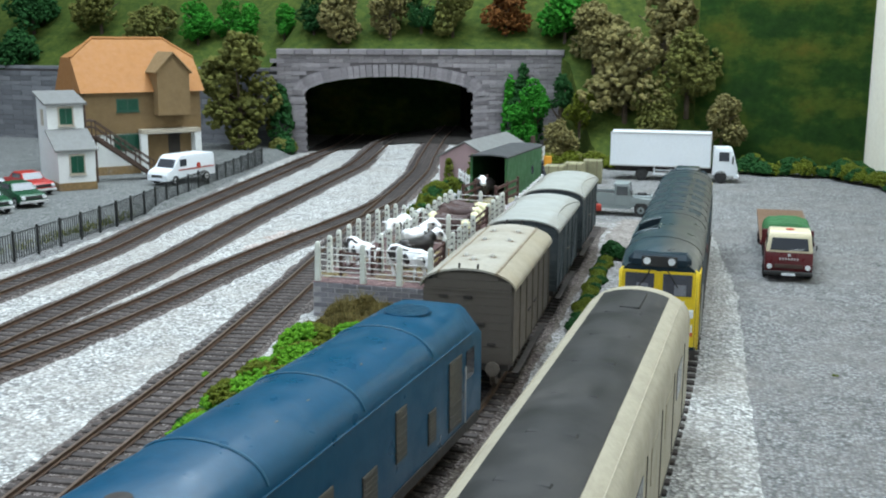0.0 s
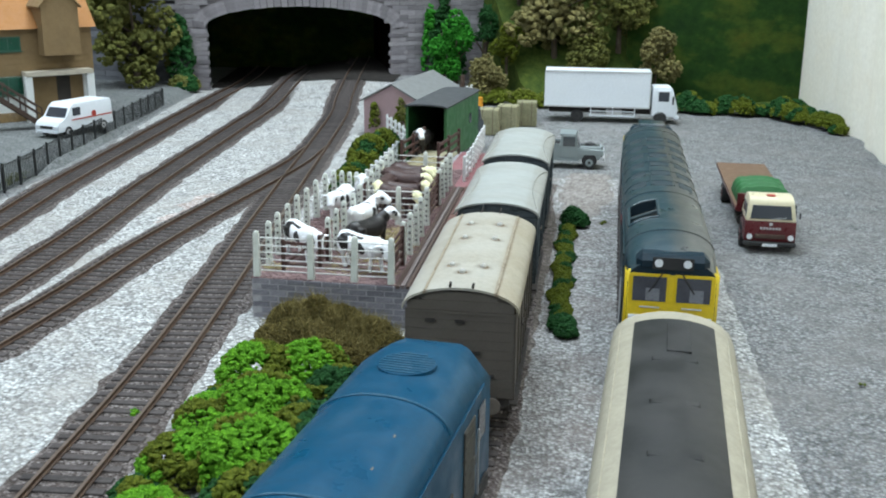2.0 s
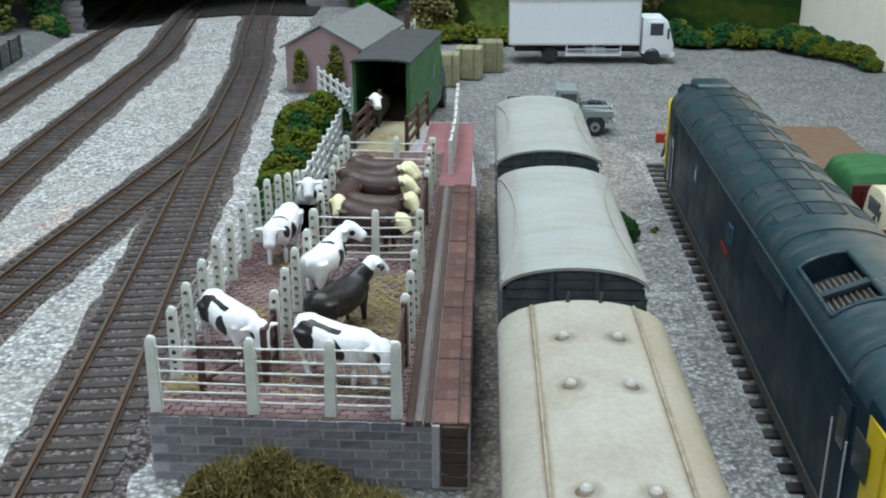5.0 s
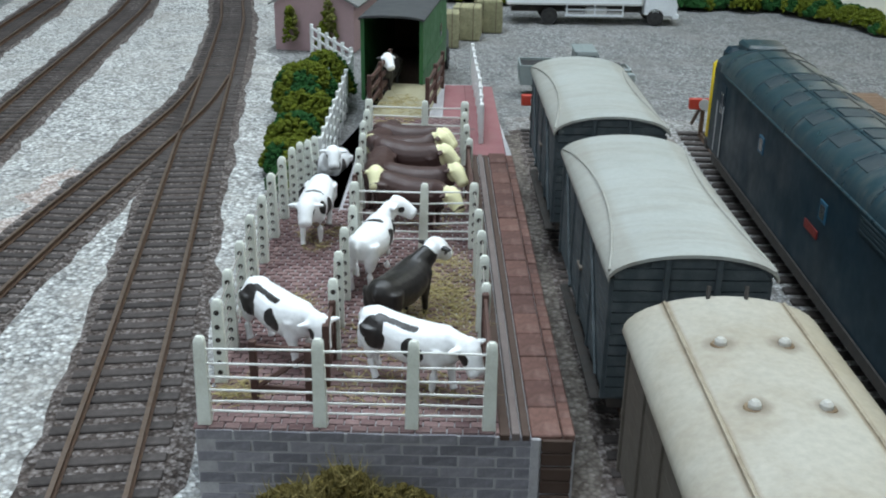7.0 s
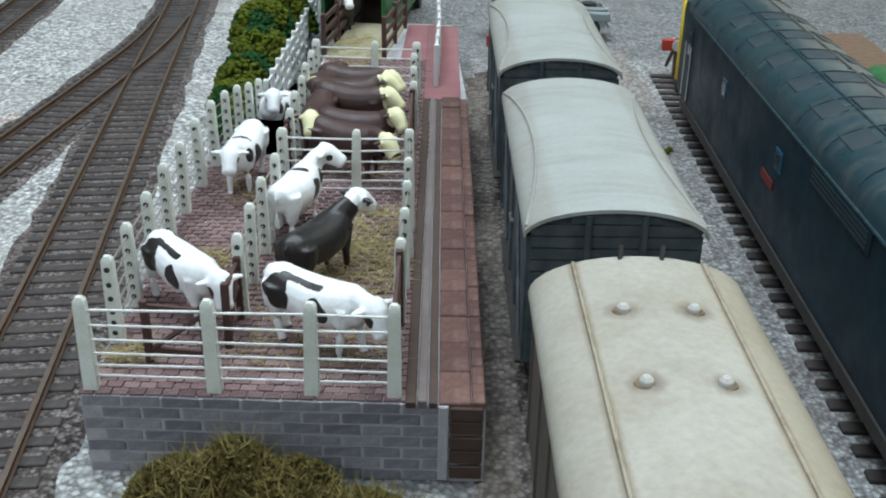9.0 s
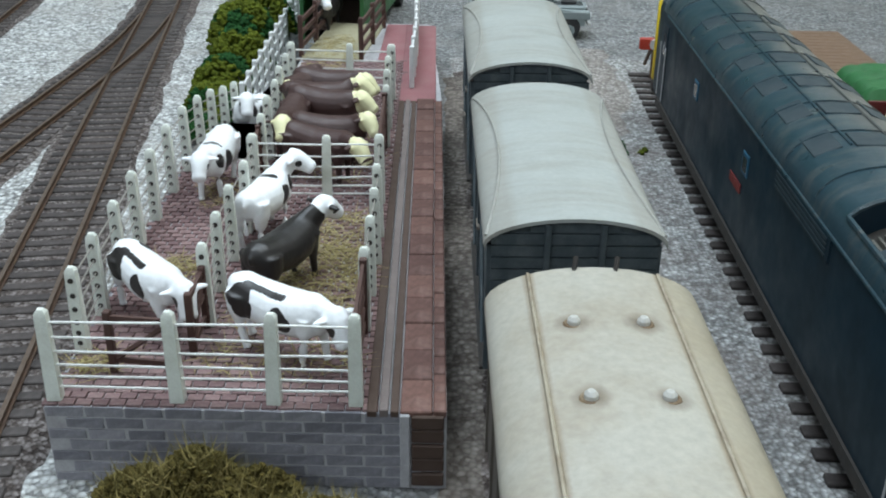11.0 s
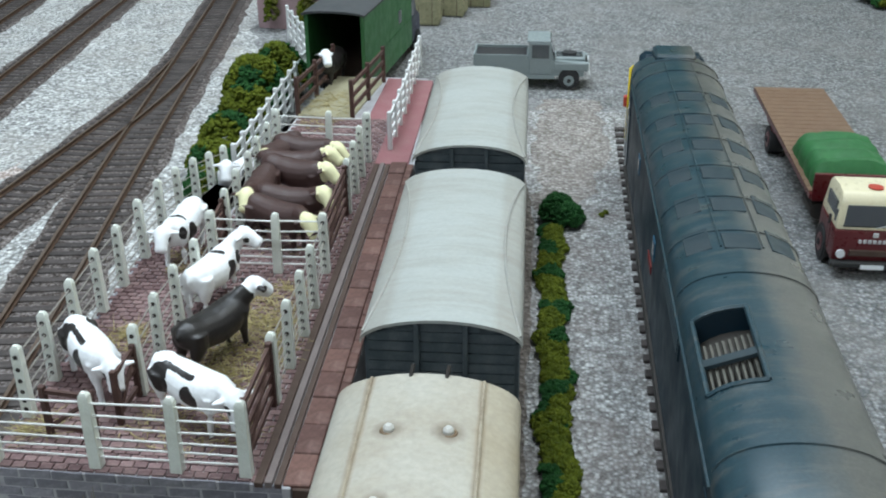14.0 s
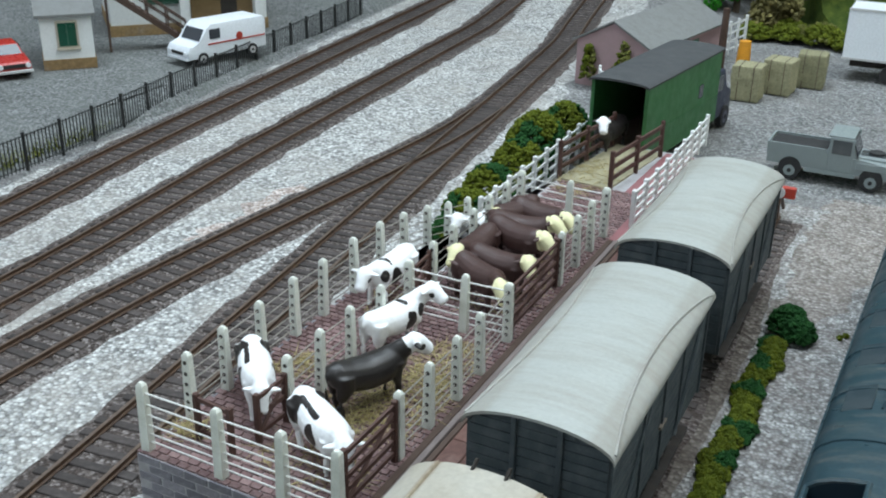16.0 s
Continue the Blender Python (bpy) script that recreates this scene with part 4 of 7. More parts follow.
def brown_van(x, y, rz, L):
    v = thing("parcels_van", x, y, RAILZ, rz, "dark brown parcels van with dirty cream roof and torpedo vents", "railway van")
    w, zc, top = 1.33, 3.38, 3.96
    part("body", hull([(0.06, section(w, 1.05, zc - 0.02, top - 0.08)), (L - 0.06, section(w, 1.05, zc - 0.02, top - 0.08))]), BROWNBODY, v)
    part("roof", roof_sheet([-0.08, L * 0.25, L * 0.5, L * 0.75, L + 0.08], w + 0.13, zc + 0.02, top + 0.02, 0.06, 18), VANROOF, v, "cream roof with rusty streaks", smooth=True)
    for s in (-1, 1):
        xx = s * 0.88
        zz = zc + 0.03 + (top - zc) * math.sqrt(1 - (xx / (w + 0.13)) ** 2)
        part("rain_strip", rd((xx, -0.06, zz), (xx, L + 0.06, zz), 0.03, seg=6), RUSTSTRIP, v, "rusty rain strip")
        z = 1.1
        while z < zc - 0.1:
            part("plank", bx(s * w - 0.02, s * w + 0.02, 0.08, L - 0.08, z + 0.003, z + 0.247), BROWNBODY, v)
            z += 0.25
        for yy in (0.1, L * 0.18, L * 0.34, L * 0.5, L * 0.66, L * 0.82, L - 0.1):
            part("side_stanchion", bx(s * (w + 0.02) - 0.035, s * (w + 0.02) + 0.035, yy - 0.045, yy + 0.045, 1.05, zc - 0.05), BROWNBODY, v)
        for yy in (L * 0.42, L * 0.58):
            part("door_hinge", bx(s * (w + 0.04) - 0.02, s * (w + 0.04) + 0.02, yy - 0.25, yy + 0.25, 2.0, 2.05), SOOT, v)
    for xx, yy in VENTS:
        zz = zc + 0.01 + (top - zc) * math.sqrt(1 - (xx / (w + 0.13)) ** 2)
        bm = rd((xx, yy, zz), (xx, yy, zz + 0.06), 0.085, 0.08, seg=12)
        rod(bm, (xx, yy, zz + 0.06), (xx, yy, zz + 0.10), 0.08, 0.045, seg=12)
        part("roof_vent", bm, VENTMETAL, v, "small bright metal roof vent", smooth=True)
        part("vent_stain", rd((xx, yy, zz - 0.04), (xx, yy, zz + 0.012), 0.16, 0.12, seg=14), RUSTSTAIN, v)
    for ye, d in ((0.04, -1), (L - 0.04, 1)):
        z = 1.1
        while z < zc + 0.4:
            ww = w if z < zc else w * math.sqrt(max(0.05, 1 - ((z + 0.2 - zc) / (top - zc)) ** 2))
            part("plank", bx(-ww, ww, ye - 0.03, ye + 0.03, z + 0.003, z + 0.247), BROWNBODY, v)
            z += 0.25
        part("end_board", bx(-w - 0.02, w + 0.02, ye - 0.06, ye + 0.06, zc - 0.12, zc - 0.05), BROWNBODY, v)
        for s in (-0.75, 0.0):
            part("lamp_bracket", bx(s - 0.12, s + 0.12, ye + 0.05 * d - 0.05, ye + 0.05 * d + 0.05, 3.05, 3.12), SOOT, v)
        part("step", bx(0.28, 0.52, ye + 0.06 * d - 0.06, ye + 0.06 * d + 0.06, 2.25, 2.31), SOOT, v)
        part("step", bx(0.62, 0.86, ye + 0.06 * d - 0.06, ye + 0.06 * d + 0.06, 1.65, 1.71), SOOT, v)
        for s in (-0.28, 0.28):
            part("roof_bracket", rd((s, ye, top - 0.08), (s + 0.05, ye + 0.16 * d, top + 0.16), 0.035, seg=5), SOOT, v)
        buffers(v, ye, d)
    underframe(v, L, w)


RUSTSTAIN = painted("rust_ring", (0.15, 0.095, 0.05), 0.6, (0.5, 0.4, 0.26), 0.5, 6.0)
VENTMETAL = painted("vent_metal", (0.55, 0.54, 0.50), 0.25, (0.3, 0.25, 0.2), 0.4, 8.0)
brown_van(3.52, -8.3, 1.3, 7.5)


GRILLE = painted("dusty_grille", (0.085, 0.080, 0.066), 0.6, (0.16, 0.14, 0.11), 0.5, 3.0)


def bogie(parent, y, r=0.5, wheels=3, base=1.9):
    b = part("bogie", bx(-0.55, 0.55, y - base - 0.3, y + base + 0.3, 0.55, 0.8), SOOT, parent)
    for s in (-1, 1):
        bm = bx(s * 1.02 - 0.07, s * 1.02 + 0.07, y - base - 0.5, y + base + 0.5, 0.5, 0.85, bevel=0.04)
        for k in range(wheels):
            yy = y - base + 2 * base * k / (wheels - 1)
            box(bm, s * 1.06 - 0.1, s * 1.06 + 0.1, yy - 0.22, yy + 0.22, 0.32, 0.7, bevel=0.03)
        for k in range(wheels - 1):
            yy = y - base + 2 * base * (k + 0.5) / (wheels - 1)
            box(bm, s * 1.05 - 0.08, s * 1.05 + 0.08, yy - 0.3, yy + 0.3, 0.25, 0.5, bevel=0.03)
        part("side_frame", bm, SOOT, b)
    for k in range(wheels):
        yy = y - base + 2 * base * k / (wheels - 1)
        for s in (-1, 1):
            part("wheel", rd((s * 0.56, yy, r), (s * 0.70, yy, r), r, seg=18), STEEL, b, smooth=True)


GLASS = Mat("dark_glazing", 0.10, spec=0.5)
GLASS.p.inputs["Base Color"].default_value = (0.05, 0.055, 0.065, 1)
GLASS = GLASS.m
CLEAR = Mat("clear_glazing", 0.03)
CLEAR.p.inputs["Base Color"].default_value = (0.9, 0.95, 0.95, 1)
CLEAR.p.inputs["Transmission Weight"].default_value = 1.0
CLEAR.p.inputs["IOR"].default_value = 1.1
CLEAR = CLEAR.m
LAMPWHITE = painted("lamp_white", (0.85, 0.88, 0.9), 0.25, (0.7, 0.7, 0.7), 0.1, 6.0)
SILVER = painted("silver_trim", (0.55, 0.55, 0.55), 0.35, (0.3, 0.3, 0.3), 0.3, 6.0)
ORANGE = painted("orange_cover", (0.62, 0.14, 0.04), 0.45, (0.4, 0.15, 0.06), 0.3, 6.0)
INTERIOR = painted("cab_interior", (0.22, 0.23, 0.26), 0.25)
CABGLASS = painted("cab_glass", (0.085, 0.09, 0.11), 0.12, (0.03, 0.03, 0.035), 0.8, 1.2)


def diesel(x, y, rz, L):
    """The large blue diesel with yellow cab ends."""
    v = thing("diesel_locomotive", x, y, RAILZ, rz, "faded blue weathered diesel locomotive with yellow cab end", "locomotive")
    w, zb, zc, top = 1.30, 0.62, 3.26, 4.06
    nose = lambda k: section(w * (0.93 + 0.07 * k), zb, zc - 0.18 * (1 - k), top - 0.34 * (1 - k), 14)
    st = [(0.0, nose(0)), (0.5, nose(0.45)), (1.1, nose(0.8)), (1.9, nose(1)), (3.62, nose(1)), (5.80, nose(1)), (L / 2, nose(1)), (L - 1.9, nose(1)), (L - 1.1, nose(0.8)), (L - 0.5, nose(0.45)), (L, nose(0))]
    bm = hull(st)
    for f in bm.faces:
        f.material_index = 1 if f.calc_center_median().z > zc + 0.06 else 0
    well = [f for f in bm.faces if 3.7 < f.calc_center_median().y < 5.7 and -1.19 < f.calc_center_median().x < -0.26 and f.calc_center_median().z > 3.5]
    bmesh.ops.delete(bm, geom=well, context="FACES")
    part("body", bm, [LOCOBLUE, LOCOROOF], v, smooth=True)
    for s in (-1, 1):
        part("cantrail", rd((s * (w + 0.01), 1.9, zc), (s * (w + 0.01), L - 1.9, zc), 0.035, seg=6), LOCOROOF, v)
        part("valance", bx(s * w - 0.05, s * w + 0.05, 1.5, L - 1.5, 0.42, 0.68), SOOT, v)
        for yy in (1.65, L - 2.25):
            d = part("cab_door", bx(s * (w + 0.005) - 0.02, s * (w + 0.005) + 0.02, yy, yy + 0.62, 0.75, 3.0, bevel=0.01), LOCOBLUE, v)
            part("window", bx(s * (w + 0.03) - 0.01, s * (w + 0.03) + 0.01, yy + 0.12, yy + 0.5, 2.1, 2.75), GLASS, d)
            for q in (-0.08, 0.70):
                part("handrail", rd((s * (w + 0.06), yy + q, 0.8), (s * (w + 0.06), yy + q, 2.4), 0.02, seg=6), SILVER, v)
        part("cab_side", bx(s * (w - 0.035) - 0.012, s * (w - 0.035) + 0.05, 0.3, 1.35, 0.7, 3.22), YELLOW, v, "yellow cab side panel")
        part("cab_side_window", bx(s * (w + 0.02) - 0.01, s * (w + 0.02) + 0.02, 0.75, 1.35, 2.15, 2.8), GLASS, v)
        for yy in (11.25, 16.4):
            p = part("engine_window", bx(s * (w + 0.005) - 0.02, s * (w + 0.005) + 0.02, yy - 0.24, yy + 0.24, 2.2, 2.68, bevel=0.015), FADEDBLUE, v, "faded pale blue window frame")
            part("glass", bx(s * (w + 0.02) - 0.012, s * (w + 0.02) + 0.012, yy - 0.16, yy + 0.16, 2.28, 2.60), GLASS, p)
        part("nameplate", bx(s * (w + 0.015) - 0.012, s * (w + 0.015) + 0.012, 11.35, 12.25, 1.72, 1.92), DULLRED, v, "small dull red nameplate")
        part("side_grille_frame", bx(s * (w + 0.01) - 0.02, s * (w + 0.01) + 0.02, 5.95, 9.25, 2.78, 3.22, bevel=0.015), LOCOBLUE, v)
        for k in range(4):
            part("slat", bx(s * (w + 0.03) - 0.015, s * (w + 0.03) + 0.015, 6.1, 9.1, 2.84 + 0.095 * k, 2.89 + 0.095 * k), LOCOPANEL, v)
        part("fuel_tank", bx(s * 0.95 - 0.25, s * 0.95 + 0.25, L / 2 - 2.0, L / 2 + 2.0, 0.28, 0.62, bevel=0.08), SOOT, v)

    # roof fittings
    def roof_at(xx):
        return zc + (top - zc) * max(0.0, 1 - (xx / w) ** 2) ** 0.4

    for yy in (2.0, 7.1, 8.9, 10.6, 12.4, 14.2, 16.0, 17.9, 19.9, 21.0):
        bm = bmesh.new()
        pts = [Vector((w * math.cos(a), yy, zc + (top - zc) * math.sin(a) ** 0.8 + 0.012)) for a in (math.pi * (0.06 + 0.88 * i / 16) for i in range(17))]
        tube(bm, pts, 0.022, 5)
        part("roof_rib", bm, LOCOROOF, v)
    for s in (-0.4, 0.4):
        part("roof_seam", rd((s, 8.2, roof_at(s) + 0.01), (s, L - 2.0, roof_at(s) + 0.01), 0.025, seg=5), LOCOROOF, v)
    for k, yy in enumerate((8.0, 9.75, 11.5, 13.3, 15.1, 17.0)):
        part("roof_hatch", bx(-0.34, 0.34, yy + 0.1, yy + 0.75, top - 0.06, top + 0.014, bevel=0.01), LOCOPANEL, v)
        for s in (-1, 1):
            part("roof_panel", bx(-0.26, 0.26, -0.45, 0.45, -0.02, 0.012, bevel=0.01), LOCOPANEL, v, at=local_pose(s * 0.80, yy + 0.6, 3.91, 0, s * 24, 0))
    # radiator well sunk into one shoulder of the roof, with slats and a cross bar
    lip = [(w * math.cos(math.pi * k / 14), zc + (top - zc) * math.sin(math.pi * k / 14) ** 0.8) for k in range(8, 13)]
    edge = [(a, 3.62, b) for a, b in lip] + [(a, 5.80, b) for a, b in lip[::-1]]
    low = [(a + 0.16, yy, b - 0.42) for a, yy, b in edge]
    part("radiator_well", loft(bmesh.new(), [low, edge], cap=False), LOCOBLUE, v)
    bm = bmesh.new()
    bm.faces.new([bm.verts.new(p) for p in low])
    part("well_floor", bm, HOLESHADE, v)
    for yy in (3.58, 5.84):
        bm = bmesh.new()
        tube(bm, [(a, yy, b + 0.01) for a, b in lip], 0.05, 6)
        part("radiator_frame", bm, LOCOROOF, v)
    for a, b in (lip[0], lip[-1]):
        part("radiator_frame", rd((a, 3.58, b + 0.01), (a, 5.84, b + 0.01), 0.05, seg=6), LOCOROOF, v)
    for k in range(9):
        u = (k + 0.6) / 9
        a, b = lip[0][0] + (lip[-1][0] - lip[0][0]) * u, lip[0][1] + (lip[-1][1] - lip[0][1]) * u
        part("slat", bx(a - 0.022, a + 0.022, 3.64, 5.15, b - 0.18, b - 0.10), GRILLE, v)
    part("cross_bar", prism([(4.36, 0.0), (4.36, 0.07), (4.56, 0.07), (4.56, 0.0)], -0.50, 0.50), LOCOPANEL, v, at=local_pose((lip[0][0] + lip[-1][0]) / 2, 0, (lip[0][1] + lip[-1][1]) / 2 - 0.05, 0, -22, 0))
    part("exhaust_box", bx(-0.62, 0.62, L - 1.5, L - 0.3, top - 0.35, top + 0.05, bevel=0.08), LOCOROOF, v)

    # cab front
    up = local_pose(0, 0, 0.40)
    for ye, d in ((0.0, -1), (L, 1)):
        fy = lambda a, b: (min(ye + a * d, ye + b * d), max(ye + a * d, ye + b * d))
        f = part("cab_front", bx(-1.28, 1.28, *fy(-0.3, 0.03), 0.36, 2.97, bevel=0.11), YELLOW, v, at=up, label="warning yellow cab front", smooth=True)
        for s in (-1, 1):
            fr = part("window_frame", bx(s * 0.60 - 0.53, s * 0.60 + 0.53, *fy(0.02, 0.05), 2.05, 2.92, bevel=0.02), YELLOW, v, at=up)
            part("glass", bx(s * 0.60 - 0.46, s * 0.60 + 0.46, *fy(0.045, 0.062), 2.12, 2.83), CABGLASS, fr)
            part("blind", bx(s * 0.60 - 0.1, s * 0.60 + 0.28, *fy(0.060, 0.066), 2.14, 2.5), INTERIOR, fr, "grey cab interior seen through the pane")
            part("wiper", rd((s * 0.25, ye + 0.09 * d, 2.98), (s * 0.62, ye + 0.09 * d, 2.4), 0.022, seg=5), BLACKPAINT, v, at=up)
            part("handrail", rd((s * 0.3, ye + 0.08 * d, 1.95), (s * 0.85, ye + 0.08 * d, 1.95), 0.025, seg=6), SILVER, v, at=up)
            mk = part("marker_bracket", bx(s * 1.06 - 0.08, s * 1.06 + 0.08, *fy(0.02, 0.09), 1.42, 1.68, bevel=0.02), LAMPWHITE, v, at=up)
            part("bar", bx(s * 0.98 - 0.16, s * 0.98 + 0.16, *fy(0.03, 0.07), 1.66, 1.70), LAMPWHITE, mk)
            part("marker_lens", rd((s * 0.92, ye, 1.52), (s * 0.92, ye + 0.06 * d, 1.52), 0.06, seg=10), BLACKPAINT, v, at=up)
            part("lower_lamp", bx(s * 1.05 - 0.1, s * 1.05 + 0.1, *fy(0.02, 0.06), 0.82, 0.94), ORANGE, v, at=up)
            part("lower_rail", bx(s * 1.1 - 0.025, s * 1.1 + 0.025, *fy(0.02, 0.06), 0.95, 1.2), LAMPWHITE, v, at=up)
        hc = part("headcode_box", bx(-1.0, 1.0, *fy(-0.7, 0.05), 2.95, 3.45, bevel=0.16), LOCOBLUE, v, at=up)
        part("headcode_panel", bx(-0.56, 0.56, *fy(0.05, 0.075), 3.06, 3.40), BLACKPAINT, hc)
        for s in (-1, 1):
            part("headcode_lamp", rd((s * 0.39, ye + 0.07 * d, 3.24), (s * 0.39, ye + 0.095 * d, 3.24), 0.115, seg=16), LAMPWHITE, hc, "round white headcode marker light")
        for xx in (-0.62, -0.32, 0.72):
            jc = part("jumper_socket", bx(xx - 0.09, xx + 0.09, *fy(0.02, 0.16), 1.38, 1.66, bevel=0.04), ORANGE, v, at=up, label="orange jumper cable cover")
            if xx < 0.5:
                part("jumper_cable", rd((xx, ye + 0.13 * d, 1.4), (xx - 0.06, ye + 0.11 * d, 0.8), 0.03, seg=6), BLACKPAINT, jc)
        part("buffer_beam", bx(-1.25, 1.25, *fy(-0.3, 0.05), 0.45, 0.74), SOOT, v)
        for s in (-1, 1):
            b = part("buffer", rd((s * 0.86, ye, 0.62), (s * 0.86, ye + 0.42 * d, 0.62), 0.1, seg=10), SOOT, v)
            part("buffer_head", rd((s * 0.86, ye + 0.42 * d, 0.62), (s * 0.86, ye + 0.48 * d, 0.62), 0.24, seg=14), STEEL, b)
    bogie(v, 4.2)
    bogie(v, L - 4.2)


diesel(8.83, -4.1, -0.15, 22.85)


def blue_diesel(x, y, rz, L):
    """The rail-blue diesel, near end far behind the view; L is its far end."""
    v = thing("blue_locomotive", x, y, RAILZ, rz, "glossy rail-blue diesel locomotive with grilled sides", "locomotive")
    w, zb, zc, top = 1.34, 0.75, 3.07, 3.88
    sec = section(w, zb, zc, top, 14)


    def cab(k, drop):
        """Blends the round roof into a flat-topped, faceted cab roof."""
        pts = section(w * (1 - 0.03 * k), zb, zc - 0.15 * k, top - drop, 14)
        for q in range(1, 14):
            u = abs(2 * q / 14 - 1)
            fx = math.copysign(w * (0.97 - 0.42 * min(1, (1 - u) / 0.5)), 7 - q) if u > 0.5 else w * 0.55 * (1 - q / 7) * 2
            fz = zc - 0.15 * k + (top - drop - zc + 0.15 * k) * min(1, (1 - u) / 0.5)
            a, b = pts[3 + q]
            pts[3 + q] = (a + (fx - a) * k, b + (fz - b) * k)
        return pts

    end = cab(1.0, 0.26)
    part("body", hull([(0, end), (0.5, sec), (L * 0.5, sec), (L - 1.25, sec), (L - 0.75, cab(0.75, 0.05)), (L, end)]), RAILBLUE, v, smooth=True)
    for s in (-1, 1):
        part("cantrail", rd((s * (w + 0.005), 0.5, zc + 0.06), (s * (w + 0.005), L - 0.9, zc + 0.06), 0.025, seg=6), RAILBLUE, v)
        for k, (a, b, c, d2) in enumerate(((L - 2.6, L - 1.7, 1.0, 2.8), (L - 4.0, L - 3.5, 1.2, 2.0), (L - 5.9, L - 5.3, 1.5, 2.7), (L - 7.6, L - 6.9, 1.0, 1.9), (L - 9.6, L - 8.9, 1.3, 2.3), (L - 11.0, L - 10.4, 1.3, 2.3), (L - 13.5, L - 12.6, 1.2, 2.4))):
            g = part("side_grille", bx(s * (w + 0.01) - 0.02, s * (w + 0.01) + 0.02, a, b, c, d2, bevel=0.01), GRILLE, v, "dusty brown side grille")
            for q in range(7):
                z = c + 0.08 + (d2 - c - 0.16) * q / 6
                part("slat", bx(s * (w + 0.025) - 0.015, s * (w + 0.025) + 0.015, a + 0.05, b - 0.05, z - 0.03, z + 0.03), GRILLE, g)
        part("cab_window", bx(s * (w + 0.01) - 0.015, s * (w + 0.01) + 0.015, L - 1.35, L - 0.75, 2.0, 2.75), GLASS, v)
        part("handrail", rd((s * (w + 0.05), L - 1.5, 0.9), (s * (w + 0.05), L - 1.5, 2.4), 0.025, seg=6), SILVER, v)
        part("solebar", bx(s * w - 0.04, s * w + 0.04, 0.4, L - 0.4, 0.6, 0.85), SOOT, v)
    for yy in (L - 3.6, L - 7.4, L - 11.2, L - 15.0):
        bm = bmesh.new()
        pts = [Vector((w * math.cos(a), yy, zc + (top - zc) * math.sin(a) ** 0.8 + 0.008)) for a in (math.pi * (0.05 + 0.9 * i / 18) for i in range(19))]
        tube(bm, pts, 0.032, 6)
        part("roof_rib", bm, FADEDBLUE, v)
    fan = part("fan_grille", rd((0, L - 2.0, top - 0.06), (0, L - 2.0, top + 0.015), 0.60, seg=28), RAILBLUE, v, "round radiator fan grille")
    for q in range(9):
        t = -0.48 + 0.12 * q
        r = math.sqrt(max(0.02, 0.56 ** 2 - t * t))
        part("slat", bx(-r, r, L - 2.0 + t - 0.02, L - 2.0 + t + 0.02, top + 0.01, top + 0.035), FADEDBLUE, fan)
    for k in range(5):
        part("roof_bolt", bx(0.55, 0.68, L - 5.0 - k * 1.2, L - 4.9 - k * 1.2, top - 0.17, top - 0.085), STEEL, v)
    part("exhaust_port", rd((0.2, L - 13.6, top - 0.08), (0.2, L - 13.6, top + 0.03), 0.22, seg=14), SOOT, v)
    part("headcode_box", bx(-0.7, 0.7, L - 0.3, L + 0.06, 2.85, 3.3, bevel=0.05), RAILBLUE, v)
    buffers(v, L, 1, 0.9)
    buffers(v, 0, -1, 0.9)
    bogie(v, 3.4, wheels=2, base=1.3)
    bogie(v, L - 3.4, wheels=2, base=1.3)


blue_diesel(1.68, -28.2, -5.5, 17.2)


